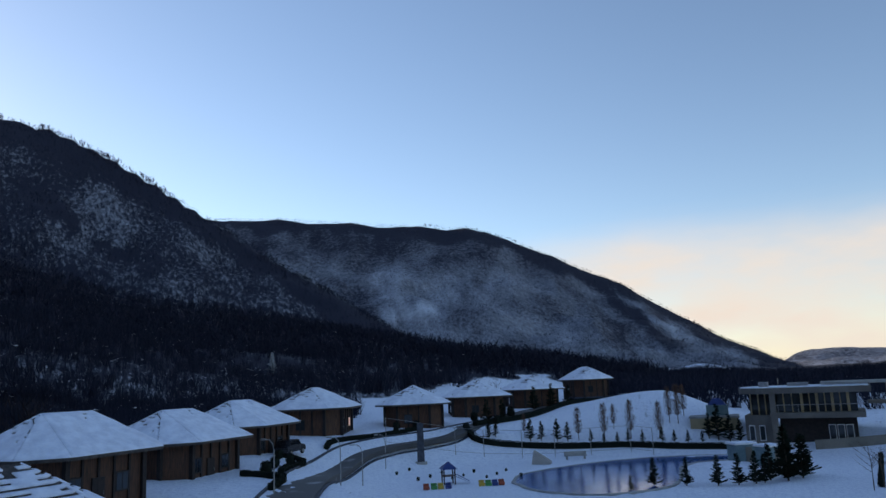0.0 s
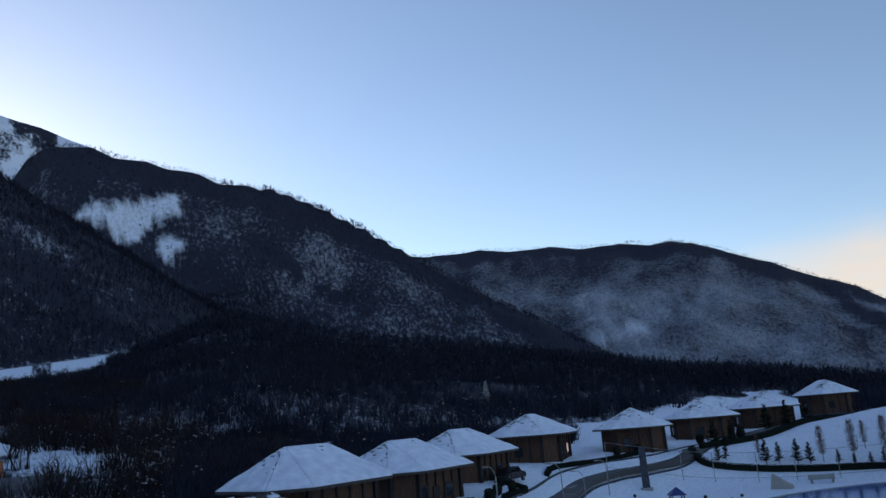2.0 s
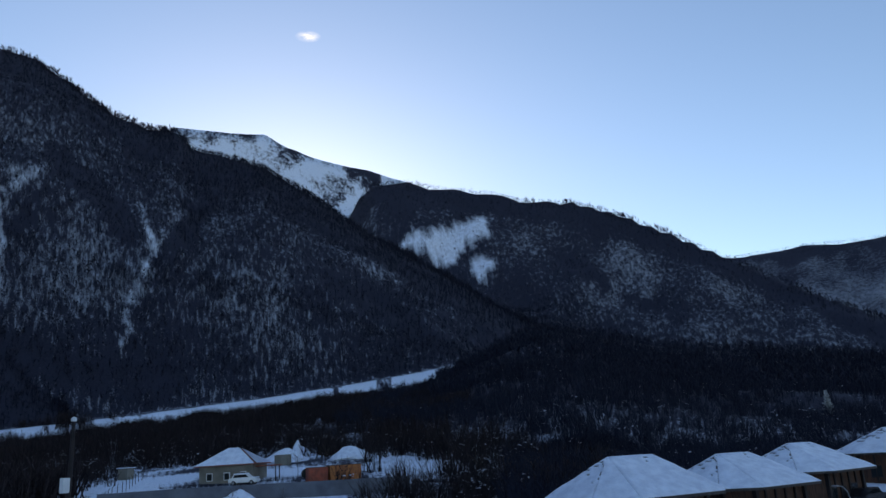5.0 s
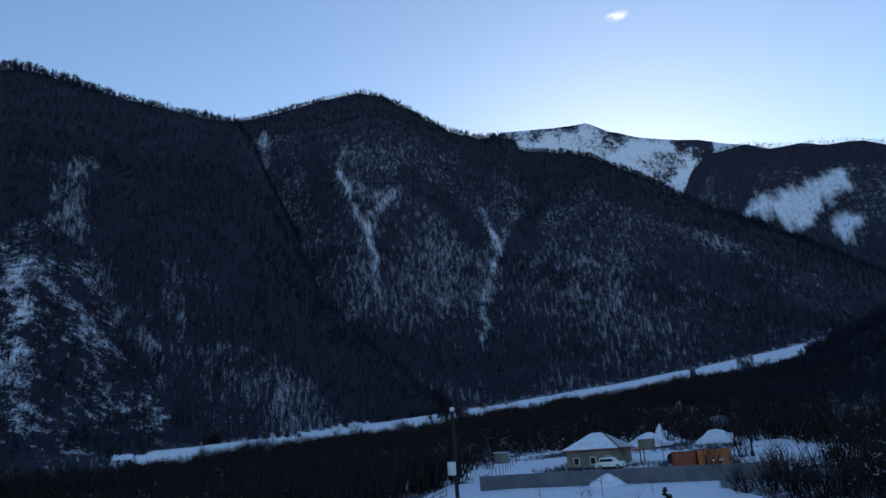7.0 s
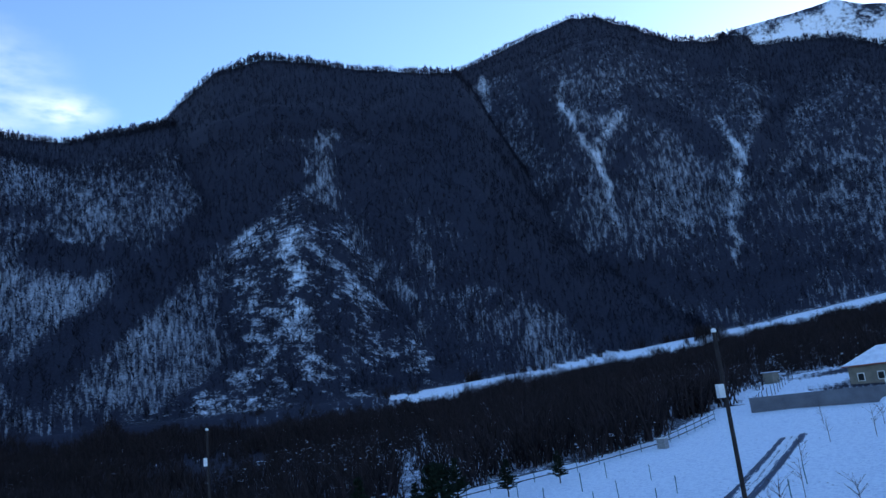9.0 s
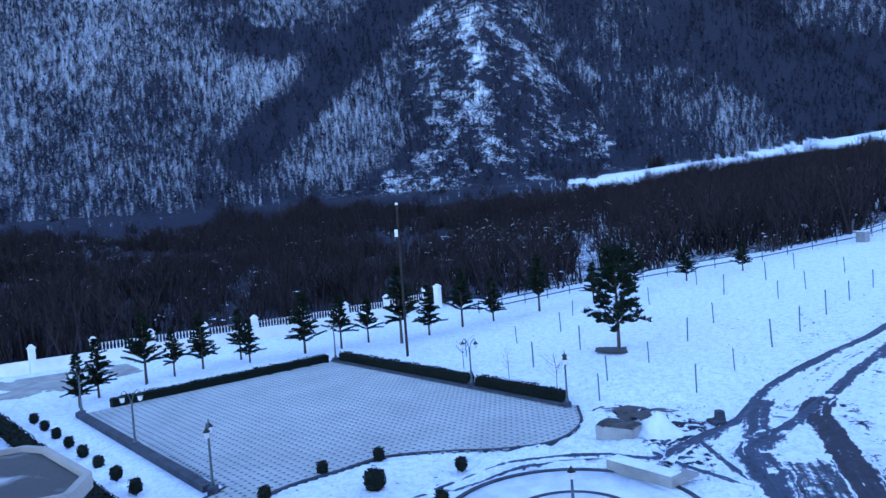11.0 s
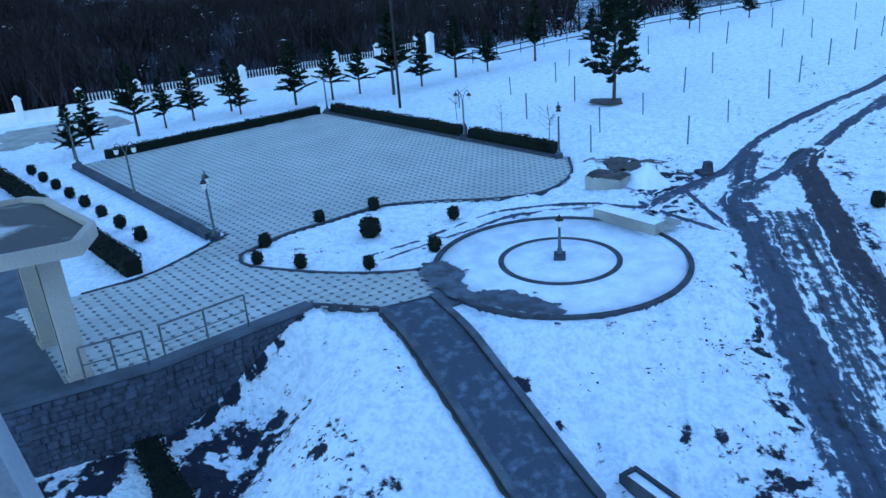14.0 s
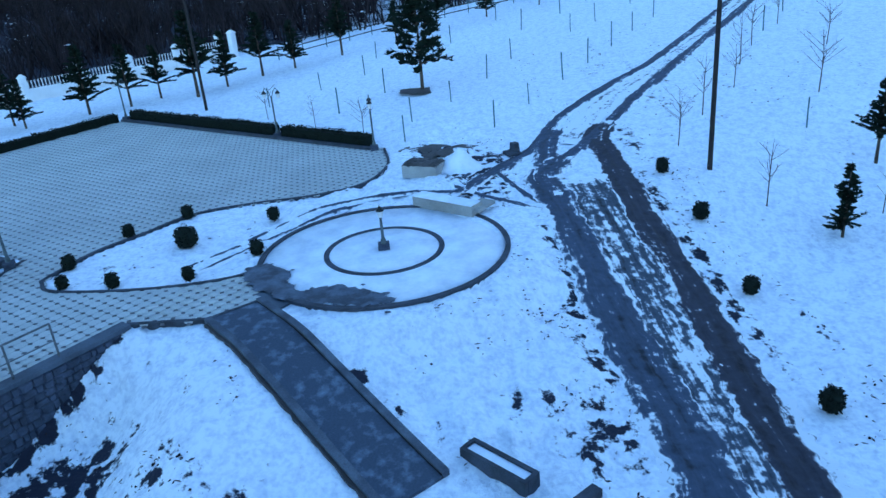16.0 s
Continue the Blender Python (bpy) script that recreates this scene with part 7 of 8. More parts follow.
def playground():
    t = thing("play_tower", "small wooden play tower with blue pointed roof and slide", "play tower", (-0.9, 84.2, gz(-0.9, 84.2)), 12)
    for x in (-0.6, 0.6):
        for y in (-0.6, 0.6):
            part("post", box_bm((0.12, 0.12, 1.75), (x, y, -0.1), 0.01), M_WOOD_DARK, t)
    part("deck", box_bm((1.35, 1.35, 0.08), (0, 0, 0.85), 0.01), M_WOOD, t)
    part("roof", box_bm((1.75, 1.75, 0.75), (0, 0, 1.62), 0.0, taper=0.06), M_BLUE, t, "dark blue pointed roof")
    b = bmesh.new()
    prism_bm([(0.65, -0.28), (2.3, -0.28), (2.3, 0.28), (0.65, 0.28)], 0, 0.05, b)
    for v in b.verts:
        v.co.z += 0.85 * (1 - (v.co.x - 0.65) / 1.65)
    part("slide", b, M_BLUE, t)
    for s in (-0.3, 0.3):
        part("slide_rail", tube_bm([(0.65, s, 1.1), (2.3, s, 0.2)], 0.04, 6), M_BLUE, t)
    for i, (x, y, m) in enumerate(((-3.2, 80.6, M_RED), (-2.4, 80.7, M_GREEN), (-1.7, 80.7, M_YELLOW), (-0.9, 80.8, M_BLUE), (2.6, 81.6, M_YELLOW), (3.3, 81.6, M_GREEN), (4.0, 81.7, M_BLUE), (4.7, 81.8, M_RED))):
        c = thing("play_block", "small brightly painted play seat in the snow", "play seat", (x, y, gz(x, y)), 10, group="painted play seats")
        part("seat", box_bm((0.6, 0.5, 0.34), (0, 0, 0.0), 0.05), m, c)
        part("back", box_bm((0.6, 0.12, 0.5), (0, 0.2, 0.1), 0.03), m, c)


playground()
bench = thing("park_bench", "pale park bench half covered by snow", "bench", (16.0, 103.2, gz(16.0, 103.2)), 4)
part("seat", box_bm((3.0, 0.5, 0.1), (0, 0, 0.42), 0.02), M_CONCRETE, bench)
part("backrest", box_bm((3.0, 0.1, 0.5), (0, 0.25, 0.5), 0.02), M_CONCRETE, bench)
for x in (-1.2, 1.2):
    part("leg", box_bm((0.2, 0.45, 0.45), (x, 0, -0.02), 0.02), M_CONCRETE, bench)
chute = thing("pool_slide", "small pale yellow slide at the pond edge", "slide", (10.6, 99.6, gz(10.6, 99.6)), -20)
bm_ = bmesh.new()
prism_bm([(-0.8, -0.5), (1.6, -0.5), (1.6, 0.5), (-0.8, 0.5)], 0, 0.4, bm_)
for v_ in bm_.verts:
    if v_.co.x < 0 and v_.co.z > 0.2:
        v_.co = Vector((v_.co.x * 0.6, v_.co.y * 0.8, 1.7))
part("chute", bm_, M_PLASTER, chute)
for k in range(12):
    x, y = -7 + 1.3 * k, (90.5, 93.5, 88.0)[k % 3]
    again(small_bush, x, y, turn=k * 33, size=rng.uniform(0.5, 0.75))


# ---- planted bank behind the pond ----
def poplar(tall, rng):
    """A slender upright tree with dry leaves still on its steep twigs."""
    t = thing("young_poplar", "slender young tree with dry brown leaves on steep twigs", "tree", (0, 0, 0), group="young trees on the bank")
    part("trunk", tube_bm([(0, 0, -0.2), (0.03, 0, tall * 0.5), (0, 0, tall)], [0.06, 0.035, 0.008], 6), M_BARK, t)
    v, f = [], []
    for _ in range(760):
        h, a = rng.uniform(0.2, 0.92), rng.uniform(0, 6.283)
        out = tall * 0.14 * math.sin(math.pi * min(1, h)) ** 0.6 * rng.uniform(0.2, 1.0)
        c = np.array([math.cos(a) * out, math.sin(a) * out, h * tall])
        d = np.array([math.cos(a) * 0.1, math.sin(a) * 0.1, rng.uniform(0.2, 0.45)])
        s = np.array([-math.sin(a), math.cos(a), 0]) * 0.028
        k = len(v)
        v += [c - s, c + s, c + d]
        f.append((k, k + 1, k + 2))
    leaf_part("crown", np.array(v), np.array(f), M_LEAFTWIG, t)
    return t


pop = put(poplar(5.4, rng), 21.3, 109.6)
for x, y, s in ((25.0, 109.3, 1.05), (28.9, 108.6, 1.0), (32.5, 111.5, 1.1), (31.4, 112.0, 1.0), (17.6, 109.6, 0.9), (34.0, 113.5, 0.9), (10.0, 110.5, 0.6), (23.2, 112, 0.7)):
    again(pop, x, y, turn=x * 60, size=s)
for x, y, s in ((10.7, 109.2, 1.1), (12.3, 109.4, 0.95), (14.5, 109.4, 1.1), (16.0, 109.4, 0.95), (19.3, 109.2, 0.6), (21.0, 108.8, 0.5), (22.9, 108.7, 0.5), (24.4, 108.6, 0.65), (26.3, 108.2, 0.6), (28.9, 107.6, 0.75), (30.5, 107.2, 0.6), (32.2, 106.6, 0.6), (34.0, 106.1, 0.55), (4.8, 108.6, 0.9), (5.8, 109.4, 0.8)):
    again(con_a, x, y, turn=x * 55, size=s)
for x, y, s in ((36.2, 106.0, 1.7), (37.4, 105.0, 1.3), (35.2, 106.8, 1.2), (38.6, 104.4, 1.1)):
    again(con_a, x, y, turn=x * 25, size=s)
fir = put(conifer(2.7, rng, 0.3, 0.1, 0.05), 19.4, 76.7)
for x, y, s in ((22.4, 76.0, 0.95), (25.2, 75.2, 1.05), (27.0, 74.7, 1.1), (28.8, 75.0, 1.15), (29.9, 75.6, 1.0), (32.4, 76.2, 1.75), (34.4, 77.4, 1.6), (33.5, 79.0, 1.9), (35.8, 79.8, 1.5), (31.0, 77.0, 1.3), (39.3, 92.0, 1.3), (16.6, 74.6, 0.5)):
    again(fir, x, y, turn=x * 71, size=s)
for k in range(16):
    again(small_bush, 38 + 0.9 * k % 11, 70 + 1.6 * k, turn=k * 50, size=rng.uniform(0.9, 1.3))
again(bare2, 36.5, 68.5, size=1.6)
again(bare2, 38.0, 69.5, size=1.5, turn=80)

# ---- kiosks ----
for x, y, a, w in ((33.8, 91.5, 10, 2.6), (35.4, 87.5, 18, 2.2)):
    k = thing("kiosk", "small pale teal cabin with snow on its flat roof", "kiosk", (x, y, gz(x, y)), a, group="teal cabins")
    part("body", box_bm((w, 2.0, 2.3), (0, 0, -0.1), 0.03), M_TEAL, k)
    part("roof", box_bm((w + 0.3, 2.3, 0.14), (0, 0, 2.2), 0.02), M_WHITE, k)
    part("snow_cap", box_bm((w + 0.2, 2.2, 0.12), (0, 0, 2.34), 0.04), M_SNOW, k)
    part("door", box_bm((0.8, 0.08, 1.9), (0.3, -1.02, 0.0), 0.01), M_OLIVE, k)


# ---- pavilion ----
def pavilion():
    t = thing("pavilion", "two-storey cream pavilion with curved flat roof and deep balconies", "building", (42.2, 101.2, 0.5), -28)
    arc = [(-4.6 + 3.9 * (1 - math.cos(a)) - 0.0, 4.0 - 5.0 * math.sin(a)) for a in np.linspace(-1.2, 1.45, 14)]
    roof = [(x, y) for x, y in arc] + [(11.5, -1.3), (11.5, 9.0)]
    part("roof_slab", prism_bm(roof, 7.0, 7.75), M_PALE, t)
    part("roof_snow", prism_bm([(x * 0.97 + 0.1, y * 0.95 + 0.2) for x, y in roof], 7.75, 7.86), M_SNOW, t)
    part("canopy", box_bm((9.5, 4.0, 0.35), (10.5, 5.0, 7.95), 0.03), M_CONCRETE, t)
    part("balcony_slab", prism_bm([(-0.4, -0.9), (10.6, -0.9), (10.6, 8), (-0.4, 8)], 3.85, 4.55), M_PALE, t)
    part("lower_wall", prism_bm([(-3.8, 0.8), (-0.3, 0.2), (-0.3, 7.5), (-3.8, 7.5)], -1.0, 4.2), M_PALE, t)
    # shade of the recess is painted by the core's near-black material
    part("lower_core", box_bm((9.0, 6.4, 4.9), (5.0, 4.4, -1.0), 0.0), M_WOOD_DARK, t, "recessed ground floor, its shade put in as dark colour")
    part("upper_core", prism_bm([(-3.2, 2.2), (0.2, 1.3), (9.8, 1.3), (9.8, 8), (-3.2, 8)], 4.2, 7.0), M_GLASS, t, "glazed upper floor")
    col = part("column", box_bm((0.75, 0.6, 8.1), (0.0, -0.6, -1.0), 0.03, taper=0.9), M_PALE, t)
    for x in (3.4, 5.2, 7.0, 8.8):
        part("upper_column", box_bm((0.32, 0.32, 2.45), (x, 0.9, 4.55), 0.02), M_TAN, t)
    for x in (-3.0, -2.0, -1.1):
        part("mullion", box_bm((0.16, 0.2, 2.8), (x, 1.95 - (x + 3.2) * 0.25, 4.2), 0.01), M_TAN, t)
    for x in (1.2, 2.2, 4.3, 6.1, 7.9):
        part("mullion", box_bm((0.14, 0.14, 2.45), (x, 1.24, 4.55), 0.01), M_TAN, t)
    for x in (0.6, 3.0, 5.4, 7.8, 10.2):
        part("balcony_post", box_bm((0.06, 0.06, 1.0), (x, -0.75, 4.55), 0.0), M_METAL, t)
    part("balcony_rail", box_bm((10.6, 0.08, 0.08), (5.2, -0.75, 5.5), 0.0), M_METAL, t)
    for x in (-3.0, -1.7):
        w = part("window", box_bm((0.75, 0.14, 2.0), (x, 0.66 - (x + 3.0) * 0.17, 0.9), 0.01), M_WHITE, t)
        part("pane", box_bm((0.58, 0.06, 1.8), (x, 0.58 - (x + 3.0) * 0.17, 1.0), 0.0), M_GLASS, w)
    for x in (6.6, 7.6, 8.6):
        w = part("window", box_bm((0.85, 0.14, 2.6), (x, 1.14, 0.3), 0.01), M_WHITE, t)
        part("pane", box_bm((0.68, 0.06, 2.4), (x, 1.06, 0.4), 0.0), M_GLASS, w)
    part("terrace", box_bm((12.0, 3.0, 0.9), (10.0, -0.6, -1.0), 0.03), M_CONCRETE, t)
    part("side_balcony", box_bm((4.0, 3.0, 0.4), (13.0, 3.0, 5.4), 0.03), M_PALE, t)
    part("side_column", box_bm((0.5, 0.5, 7.4), (13.6, 2.6, -1.0), 0.02), M_PALE, t)
    part("side_column", box_bm((0.4, 0.4, 2.3), (13.4, 3.6, 5.7), 0.02), M_PALE, t)
    part("stair_rail", tube_bm([(13.0, 1.2, 5.4), (13.4, 0.9, 3.2), (14.4, 0.6, 2.2), (16, 0.4, 2.0)], 0.07, 8), M_METAL, t)
    part("roof_unit", box_bm((1.2, 1.0, 0.7), (-1.2, 2.6, 7.8), 0.03), M_METAL, t)
    part("roof_unit", box_bm((2.6, 1.0, 0.5), (3.0, 3.2, 7.8), 0.03), M_METAL, t)
    part("antenna", tube_bm([(0.6, 3, 7.8), (0.6, 3, 9.0)], 0.04, 6), M_METAL, t)


pavilion()
annex = thing("annex", "low tan rendered annex beside the pavilion", "building", (37.6, 111.0, 0.8), -20)
part("wall", box_bm((6.5, 5.0, 4.2), (0, 0, -0.8), 0.03), M_TAN, annex)
part("roof", box_bm((6.8, 5.3, 0.25), (0, 0, 3.4), 0.03), M_CONCRETE, annex)
part("door", box_bm((0.9, 0.1, 2.0), (1.0, -2.52, -0.2), 0.01), M_WOOD_DARK, annex)
part("tank", box_bm((3.0, 2.2, 1.5), (0.5, 0.5, 3.65), 0.05), M_TEAL, annex, "pale blue roof cabin")
part("tank_roof", box_bm((2.6, 1.9, 0.9), (0.5, 0.5, 5.15), 0.0, taper=0.4), M_BLUE, annex)
low = part("garden_wall", ribbon_bm([(45.5, 97.8), (50.6, 95.0), (60.0, 90.0), (72, 84)], 0.4, -0.3, 1.1, follow=True), M_OLIVE, None)
tagged(low, "low dark garden wall before the pavilion", "wall", kind="structure")

M_YARD = material("stained_yard_concrete", (0.14, 0.15, 0.18), 0.85, alt=(0.085, 0.09, 0.11), scale=0.35, detail=6, bump=0.3, bump_scale=15)
# ======== across the valley ========
def valley_house():
    t = thing("farmhouse", "small grey-rendered house with a hipped snowy red roof", "house", (-107.0, 73.6, 8.0), 35)
    part("wall", box_bm((8.6, 7.0, 4.6), (0, 0, -1.2), 0.03), M_OLIVE, t)
    b = bmesh.new()
    e = [b.verts.new(p) for p in ((-5.0, -4.2, 3.3), (5.0, -4.2, 3.3), (5.0, 4.2, 3.3), (-5.0, 4.2, 3.3))]
    r = [b.verts.new(p) for p in ((-1.0, 0, 5.9), (1.0, 0, 5.9))]
    b.faces.new((e[0], e[1], r[1], r[0]))
    b.faces.new((e[1], e[2], r[1]))
    b.faces.new((e[2], e[3], r[0], r[1]))
    b.faces.new((e[3], e[0], r[0]))
    b.faces.new(e[::-1])
    roof = part("roof", b, M_RED, t, "dull red tin roof")
    c = bmesh.new()
    prism = [(-4.7, -4.1, 3.45), (4.7, -4.1, 3.45), (0.9, -0.15, 5.95), (-0.9, -0.15, 5.95)]
    q = [c.verts.new(p) for p in prism]
    c.faces.new(q)
    s = [c.verts.new((x, y, z + 0.12)) for x, y, z in prism]
    c.faces.new(s)
    for k in range(4):
        c.faces.new((q[k], q[(k + 1) % 4], s[(k + 1) % 4], s[k]))
    bmesh.ops.recalc_face_normals(c, faces=c.faces[:])
    part("snow_sheet", c, M_SNOW, roof)
    c = bmesh.new()
    for tri in ([(5.0, -3.9, 3.4), (5.0, 3.6, 3.4), (1.2, 0.1, 5.85)],):
        q = [c.verts.new((x + 0.05, y, z + 0.1)) for x, y, z in tri]
        c.faces.new(q)
        bmesh.ops.solidify(c, geom=c.faces[:], thickness=0.1)
    part("snow_sheet", c, M_SNOW, roof)
    for x in (-2.6, 0.2, 2.8):
        w = part("window", box_bm((1.0, 0.14, 1.2), (x, -3.52, 1.1), 0.01), M_WHITE, t)
        part("pane", box_bm((0.8, 0.06, 1.0), (x, -3.6, 1.2), 0.0), M_GLASS, w)
    part("porch_roof", box_bm((3.6, 2.4, 0.15), (6.0, -1.0, 2.9), 0.02), M_RED, t)
    for y in (-2.0, 0.0):
        part("porch_post", box_bm((0.14, 0.14, 3.9), (7.5, y, -1.0), 0.0), M_WOOD_DARK, t)


valley_house()
car(-100.5, 71.0, 35, M_WHITE, "pale car under snow in front of the farmhouse", snow=True)
for x, y, a, w, m, lb in ((-92.6, 78.6, 62, 3.0, M_RED, "dark red steel container"), (-90.9, 82.6, 66, 5.0, M_ORANGE, "orange steel container with clutter on top")):
    k = thing("container", lb, "container", (x, y, gz(x, y)), a)
    part("body", box_bm((w, 2.2, 2.2), (0, 0, -0.1), 0.04), m, k)
    part("lid", box_bm((w + 0.1, 2.3, 0.1), (0, 0, 2.1), 0.02), M_SHINGLE, k)
    for i in range(int(w / 0.5)):
        part("rib", box_bm((0.08, 0.06, 1.9), (-w / 2 + 0.3 + i * 0.5, -1.12, 0.0), 0.0), m, k)
wall = part("yard_wall", ribbon_bm([(-96.5, 46.5), (-89, 54.5), (-82.0, 62.0), (-75.0, 69.2), (-70, 75)], 0.25, -0.8, 1.9, follow=True), M_YARD, None)
tagged(wall, "long plain grey concrete yard wall", "wall", kind="structure")
for x, y, w in ((-131, 68, 2.0), (-118, 92, 2.6)):
    k = thing("shed", "small grey shed with a snowy lean-to roof", "shed", (x, y, gz(x, y)), 25, group="sheds")
    part("body", box_bm((w, 1.8, 2.2), (0, 0, -0.3), 0.02), M_OLIVE, k)
    part("roof", box_bm((w + 0.4, 2.2, 0.12), (0, 0, 1.9), 0.02), M_SNOW, k)
tyre = thing("tyre", "old black tyre standing in the snow", "tyre", (-97.5, 80.5, gz(-97.5, 80.5) + 0.7), 40)
part("ring", lathe_bm([(0.42, -0.15), (0.7, -0.15), (0.74, 0), (0.7, 0.15), (0.42, 0.15)], 20), M_RUBBER, tyre)
tyre.rotation_euler = (radians(80), 0, radians(40))
for k in range(14):
    x, y = -97 - k * 2.6 + rng.uniform(-0.5, 0.5), 47 + k * 1.9
    p = thing("fence_post", "slim bent fence post in the snow", "post", (x, y, gz(x, y)), 30 * k, group="yard fence posts")
    part("rod", tube_bm([(0, 0, -0.3), (0, 0, 1.5), (0.2, 0, 1.75)], 0.05, 5), M_IRON, p)
for x, y, r, h in ((-125, 98, 5.0, 2.6), (-133, 108, 4.0, 2.2), (-112, 104, 4.5, 2.4), (-138, 96, 5.0, 2.0), (-104, 58, 3.2, 1.0)):
    heap("snow_mound", "drifted snow heap in the farm yard", (x, y), r, h, M_SNOW, rng)
haystack = heap("hay_stack", "small pointed stack under snow", (-131, 106), 1.6, 3.6, M_SNOW, rng, "stack")
for az, el in ((42.5, 1.6), (44.5, 1.2), (49, -0.4), (51, -0.9), (40, -1.6), (38, -2.2), (36, -2.4), (34, -2.8)):
    x, y, z = on_slope(az, el, 85, 200)
    again(bare2, x, y, z, size=1.6, turn=az * 31)

# a snow-laden spruce on the dark spur
M_SNOWNEEDLE = island_material("snowy_needles", (0.2, 0.23, 0.27), (0.85, 0.87, 0.9))
spruce = conifer(7.5, rng, 0.24, 0.05, 0.05)
tagged(spruce, "lone spruce thickly laden with snow on the dark spur", "spruce")
spruce["group"] = ""
for ch in spruce.children:
    if ch.name.startswith("crown"):
        ch.data.materials[0] = M_SNOWNEEDLE
put(spruce, *on_slope(13.4, 0.9))
for az, el, r in ((24.5, 7.3, 6), (25.3, 7.2, 4)):
    x, y, z = on_slope(az, el, 200, 480)
    b = heap("snow_patch", "small open snow patch on the wooded spur", (x, y), r, 1.2, M_SNOW, rng, "snow patch")


# ---- clouds: far sheets of thin vapour ----
def cloud(az0, az1, el0, el1, r, bright, density, seed, soft=0.5, stretch=(1.0, 2.6), grain=0.14):
    m = bpy.data.materials.new("cloud_vapour")
    m.use_nodes = True
    n, l = m.node_tree.nodes, m.node_tree.links
    n.clear()
    o, mix, tr, em = n.new("ShaderNodeOutputMaterial"), n.new("ShaderNodeMixShader"), n.new("ShaderNodeBsdfTransparent"), n.new("ShaderNodeEmission")
    em.inputs["Color"].default_value = (*bright, 1)
    at = n.new("ShaderNodeAttribute")
    at.attribute_name = "fade"
    uv = n.new("ShaderNodeAttribute")
    uv.attribute_name = "flow"
    mp = n.new("ShaderNodeMapping")
    mp.inputs["Scale"].default_value = (stretch[0], stretch[1], 1)
    mp.inputs["Location"].default_value = (seed, seed * 0.7, 0)
    l.new(uv.outputs["Vector"], mp.inputs["Vector"])
    t = n.new("ShaderNodeTexNoise")
    t.inputs["Scale"].default_value, t.inputs["Detail"].default_value = grain, 6
    l.new(mp.outputs["Vector"], t.inputs["Vector"])
    mr = n.new("ShaderNodeMapRange")
    mr.inputs["From Min"].default_value, mr.inputs["From Max"].default_value = 0.5 - soft, 0.5 + soft * 0.5
    l.new(t.outputs["Fac"], mr.inputs["Value"])
    mu = n.new("ShaderNodeMath")
    mu.operation = "MULTIPLY"
    l.new(mr.outputs["Result"], mu.inputs[0])
    l.new(at.outputs["Fac"], mu.inputs[1])
    m2 = n.new("ShaderNodeMath")
    m2.operation = "MULTIPLY"
    m2.inputs[1].default_value = density
    m2.use_clamp = True
    l.new(mu.outputs[0], m2.inputs[0])
    l.new(m2.outputs[0], mix.inputs[0])
    l.new(tr.outputs[0], mix.inputs[1])
    l.new(em.outputs[0], mix.inputs[2])
    l.new(mix.outputs[0], o.inputs["Surface"])
    A, E = np.meshgrid(np.linspace(az0, az1, 40), np.linspace(el0, el1, 20), indexing="ij")
    a, e = np.radians(A), np.radians(E)
    V = np.stack([-np.sin(a) * np.cos(e) * r, np.cos(a) * np.cos(e) * r, 11 + np.sin(e) * r], -1).reshape(-1, 3)
    idx = np.arange(800).reshape(40, 20)
    q = np.stack([idx[:-1, :-1], idx[1:, :-1], idx[1:, 1:], idx[:-1, 1:]], -1).reshape(-1, 4)
    ob = triangles_object("cloud", V, np.concatenate([q[:, [0, 1, 2]], q[:, [0, 2, 3]]]), m)
    u, w = (A - az0) / (az1 - az0), (E - el0) / (el1 - el0)
    return ob, A, E, u, w


def finish(ob, A, E, fade, label):
    at = ob.data.attributes.new("fade", "FLOAT", "POINT")
    at.data.foreach_set("value", np.clip(fade, 0, 1).ravel().astype(np.float32))
    fl = ob.data.attributes.new("flow", "FLOAT_VECTOR", "POINT")
    fl.data.foreach_set("vector", np.stack([A, E, A * 0], -1).ravel().astype(np.float32))
    tagged(ob, label, "cloud", kind="structure")


ob, A, E, u, w = cloud(6, -60, -2, 15, 4800, (0.62, 0.58, 0.53), 1.1, 3.0)
top = np.interp(-A, [-6, 2, 6, 14, 22, 30, 60], [7, 10.2, 11.2, 12.2, 12.0, 12.0, 12])
finish(ob, A, E, smooth(0, 4.5, top - E) * smooth(6, -2, A), "cream evening cloud bank low over the far hills")
for az0, az1, e0, e1, s, den, gr in ((51.0, 48.6, 31.0, 31.9, 5.0, 1.1, 1.1), (117, 108, 21.5, 25.2, 9.0, 0.4, 0.5), (140, 109, 17, 31, 12.0, 0.5, 0.3)):
    ob, A, E, u, w = cloud(az0, az1, e0, e1, 4800, (1.0, 0.98, 0.97), den, s, 0.22, grain=gr)
    finish(ob, A, E, np.clip(1.2 - 2.5 * np.hypot(u - 0.5, w - 0.5), 0, 1) ** 1.3, "small bright wisp of cloud")
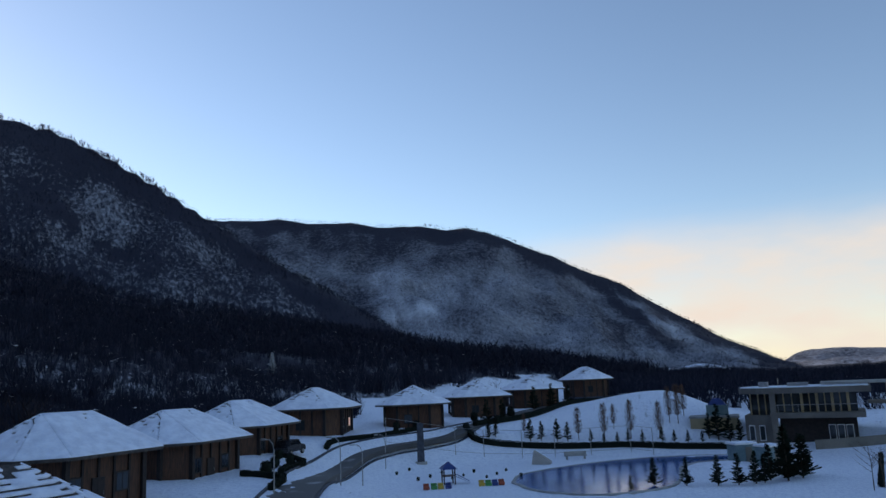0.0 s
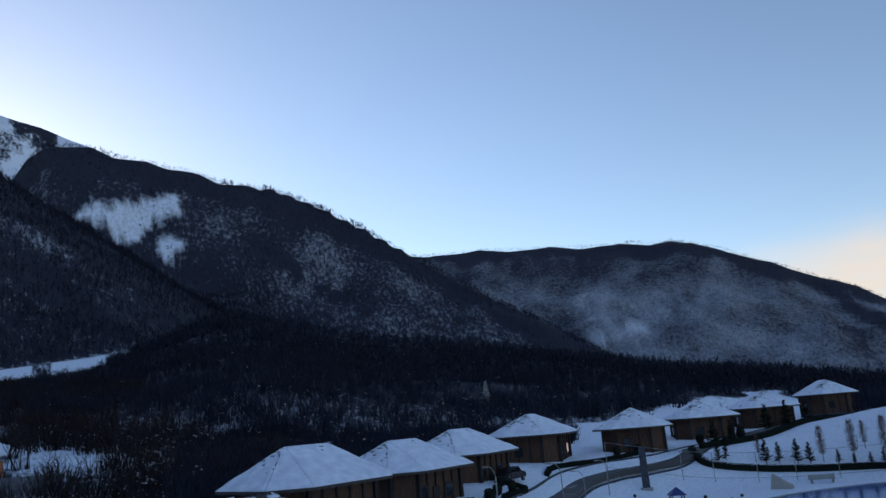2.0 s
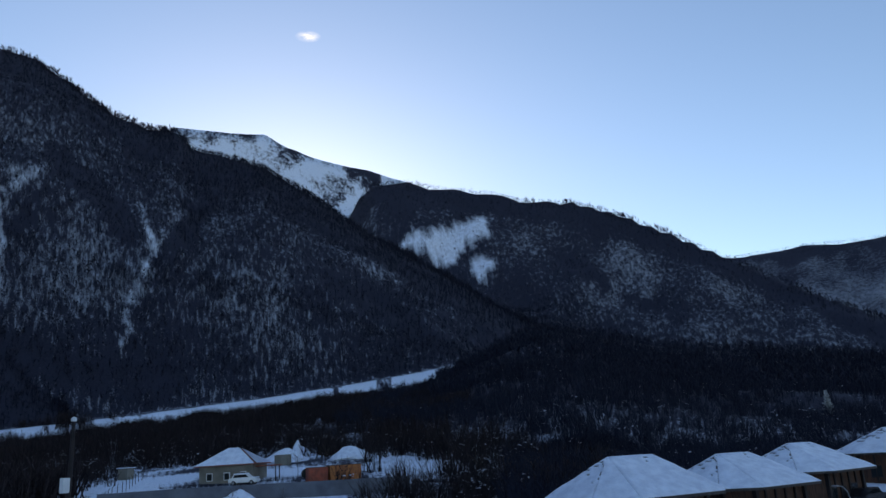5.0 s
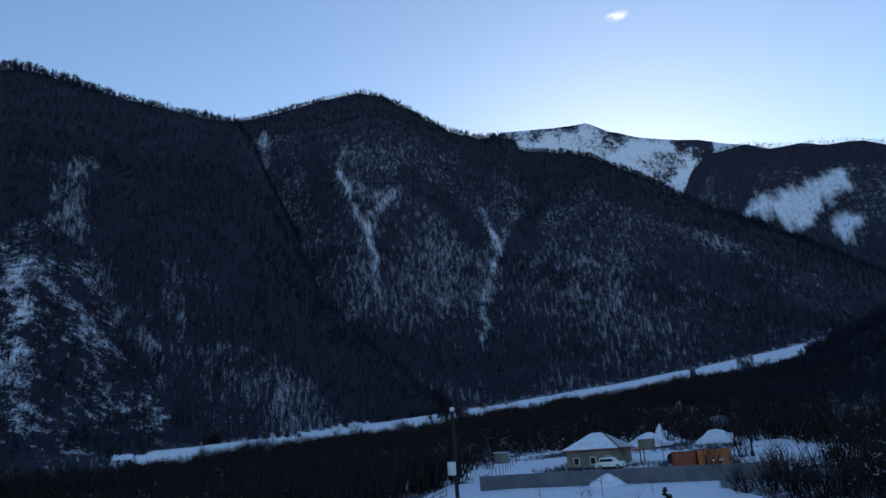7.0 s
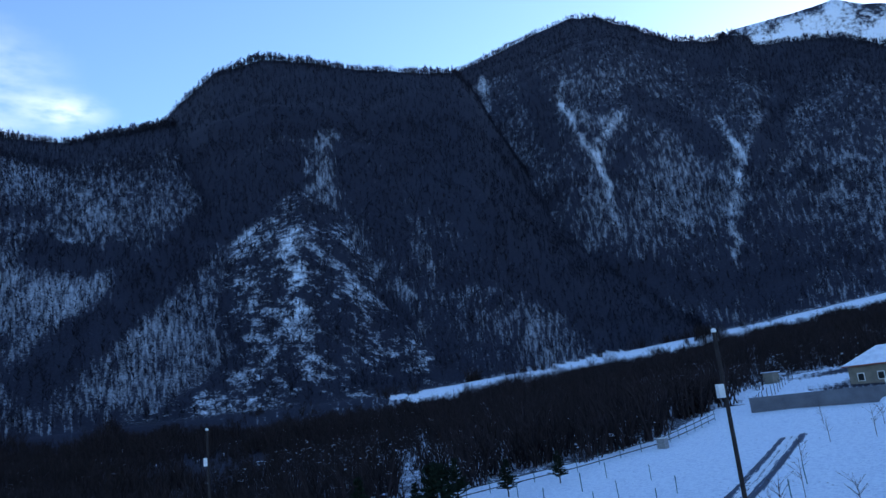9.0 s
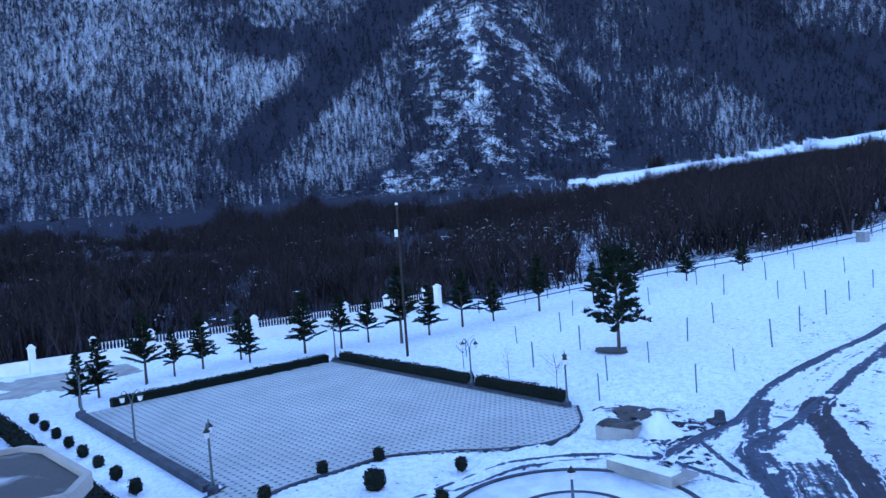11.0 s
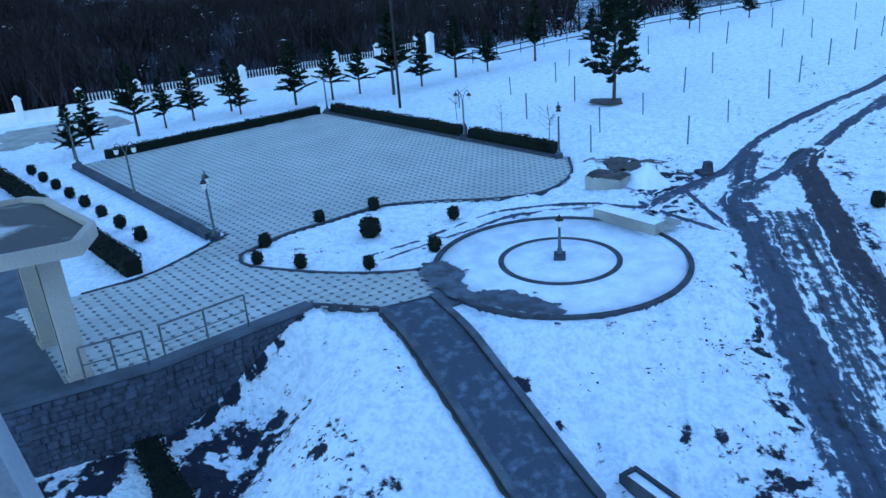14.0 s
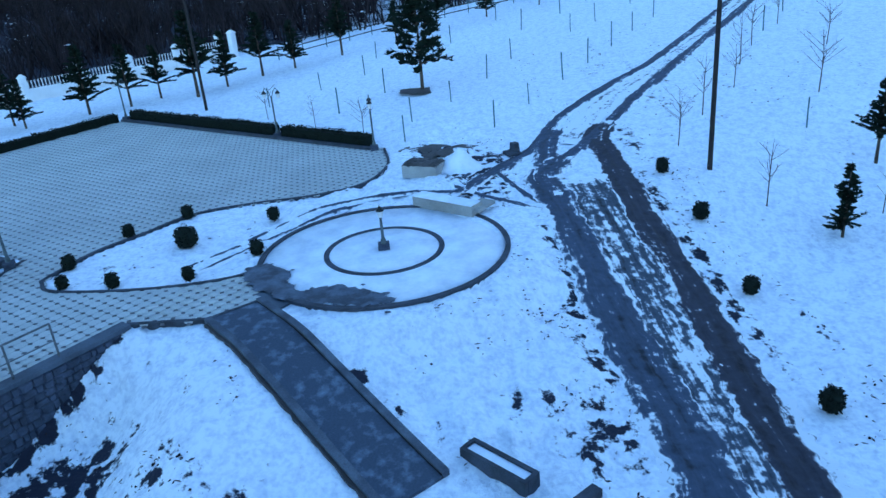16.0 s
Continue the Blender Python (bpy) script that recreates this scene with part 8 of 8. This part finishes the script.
# ======== pieces: pavers and wall stones ========
def pavers():
    """Square pavers with small dark inserts at their corners; those of the entrance walk are parts."""
    size = 0.4
    h = size / 2 - 0.008
    one = bpy.data.meshes.new("paver")
    c = 0.09
    b = bmesh.new()
    out = [(-h + c, -h), (h - c, -h), (h, -h + c), (h, h - c), (h - c, h), (-h + c, h), (-h, h - c), (-h, -h + c)]
    prism_bm(out, -0.02, 0.028, b)
    b.to_mesh(one)
    b.free()
    one.materials.append(M_TILE)
    vs = np.array([v.co for v in one.vertices])
    one.calc_loop_triangles()
    ts = np.array([t.vertices for t in one.loop_triangles])
    ang = math.degrees(math.atan2(SU[1], SU[0]))
    R = np.array([[SU[0], -SU[1], 0], [SU[1], SU[0], 0], [0, 0, 1]])
    local = vs @ R.T
    near, far, dots = [], [], []
    for i in range(0, 120):
        for j in range(-6, 110):
            x, y = sq(i * size, j * size)
            if not inside(x, y, PAVED):
                continue
            if math.dist((x, y), CIRCLE) < 4.9 or (x > -16.5 and y < -16) or ((x + 17.5) * -0.771 + (y + 14.5) * 0.637 < -0.15 and y < -12.5):
                continue
            (near if (x > -26.5 and -17.0 < y < -5 and len(near) < 300) else far).append((x, y))
            dots.append(sq(i * size + size / 2, j * size + size / 2))
    for x, y in near:
        o = new("paver", one)
        o.parent = PAVEMENT
        o.matrix_world = pose(x, y, 0.0, 0, 0, ang)
    f = np.array(far)
    V = (local[None] + np.c_[f, np.zeros(len(f))][:, None, :]).reshape(-1, 3)
    T = (ts[None] + (np.arange(len(f)) * len(vs))[:, None, None]).reshape(-1, 3)
    o = triangles_object("pavers", V, T, M_TILE)
    o.parent = PAVEMENT
    o["kind"] = "stuff"
    d = np.array(dots)
    r = 0.085
    dv = np.array([(r, 0, 0.02), (0, r, 0.02), (-r, 0, 0.02), (0, -r, 0.02), (r, 0, -0.02), (0, r, -0.02), (-r, 0, -0.02), (0, -r, -0.02)]) @ R.T
    dt = np.array([(0, 1, 2), (0, 2, 3), (0, 4, 5), (0, 5, 1), (1, 5, 6), (1, 6, 2), (2, 6, 7), (2, 7, 3), (3, 7, 4), (3, 4, 0)])
    V = (dv[None] + np.c_[d, np.full(len(d), 0.009)][:, None, :]).reshape(-1, 3)
    T = (dt[None] + (np.arange(len(d)) * 8)[:, None, None]).reshape(-1, 3)
    o = triangles_object("paver_inserts", V, T, M_TILE_DARK)
    o.parent = PAVEMENT
    o["kind"] = "stuff"
    o["label"] = "small dark diamond inserts"


pavers()


def wall_stones():
    """Uneven rubble stones on the outer face of the terrace wall."""
    rs = random.Random(5)
    shapes = []
    for k in range(6):
        b = bmesh.new()
        bmesh.ops.create_cube(b, size=1.0)
        bmesh.ops.bevel(b, geom=b.edges[:], offset=0.2, segments=1, affect="EDGES")
        for v in b.verts:
            v.co = Vector((v.co.x * 1.06 + rs.uniform(-0.06, 0.06), v.co.y, v.co.z * 1.06 + rs.uniform(-0.06, 0.06)))
        me = bpy.data.meshes.new("stone")
        b.to_mesh(me)
        b.free()
        me.materials.append(M_STONE)
        shapes.append(me)
    for (x0, y0), (x1, y1) in zip(WALL_LINE, WALL_LINE[1:]):
        L = math.dist((x0, y0), (x1, y1))
        dx, dy = (x1 - x0) / L, (y1 - y0) / L
        z = -0.1
        while z > -2.7:
            h = rs.uniform(0.15, 0.30)
            s = rs.uniform(-0.2, 0)
            while s < L:
                w = rs.uniform(0.16, 0.46)
                m = min(s + w / 2, L)
                x, y = x0 + dx * m + dy * -0.02, y0 + dy * m
                if z - h * 0.3 > gz(x - dy * 0.4, y + dx * 0.4) - 0.35:
                    o = new("stone", rs.choice(shapes))
                    o.parent = TERRACE
                    o.matrix_world = pose(x - dy * 0.06, y + dx * 0.06, z - h / 2, rs.uniform(-4, 4), rs.uniform(-4, 4), math.degrees(math.atan2(dy, dx)) + 180) @ Matrix.Diagonal((w * 1.08, 0.3 + rs.uniform(0, 0.035), h * 1.08, 1))
                s += w
            z -= h


wall_stones()
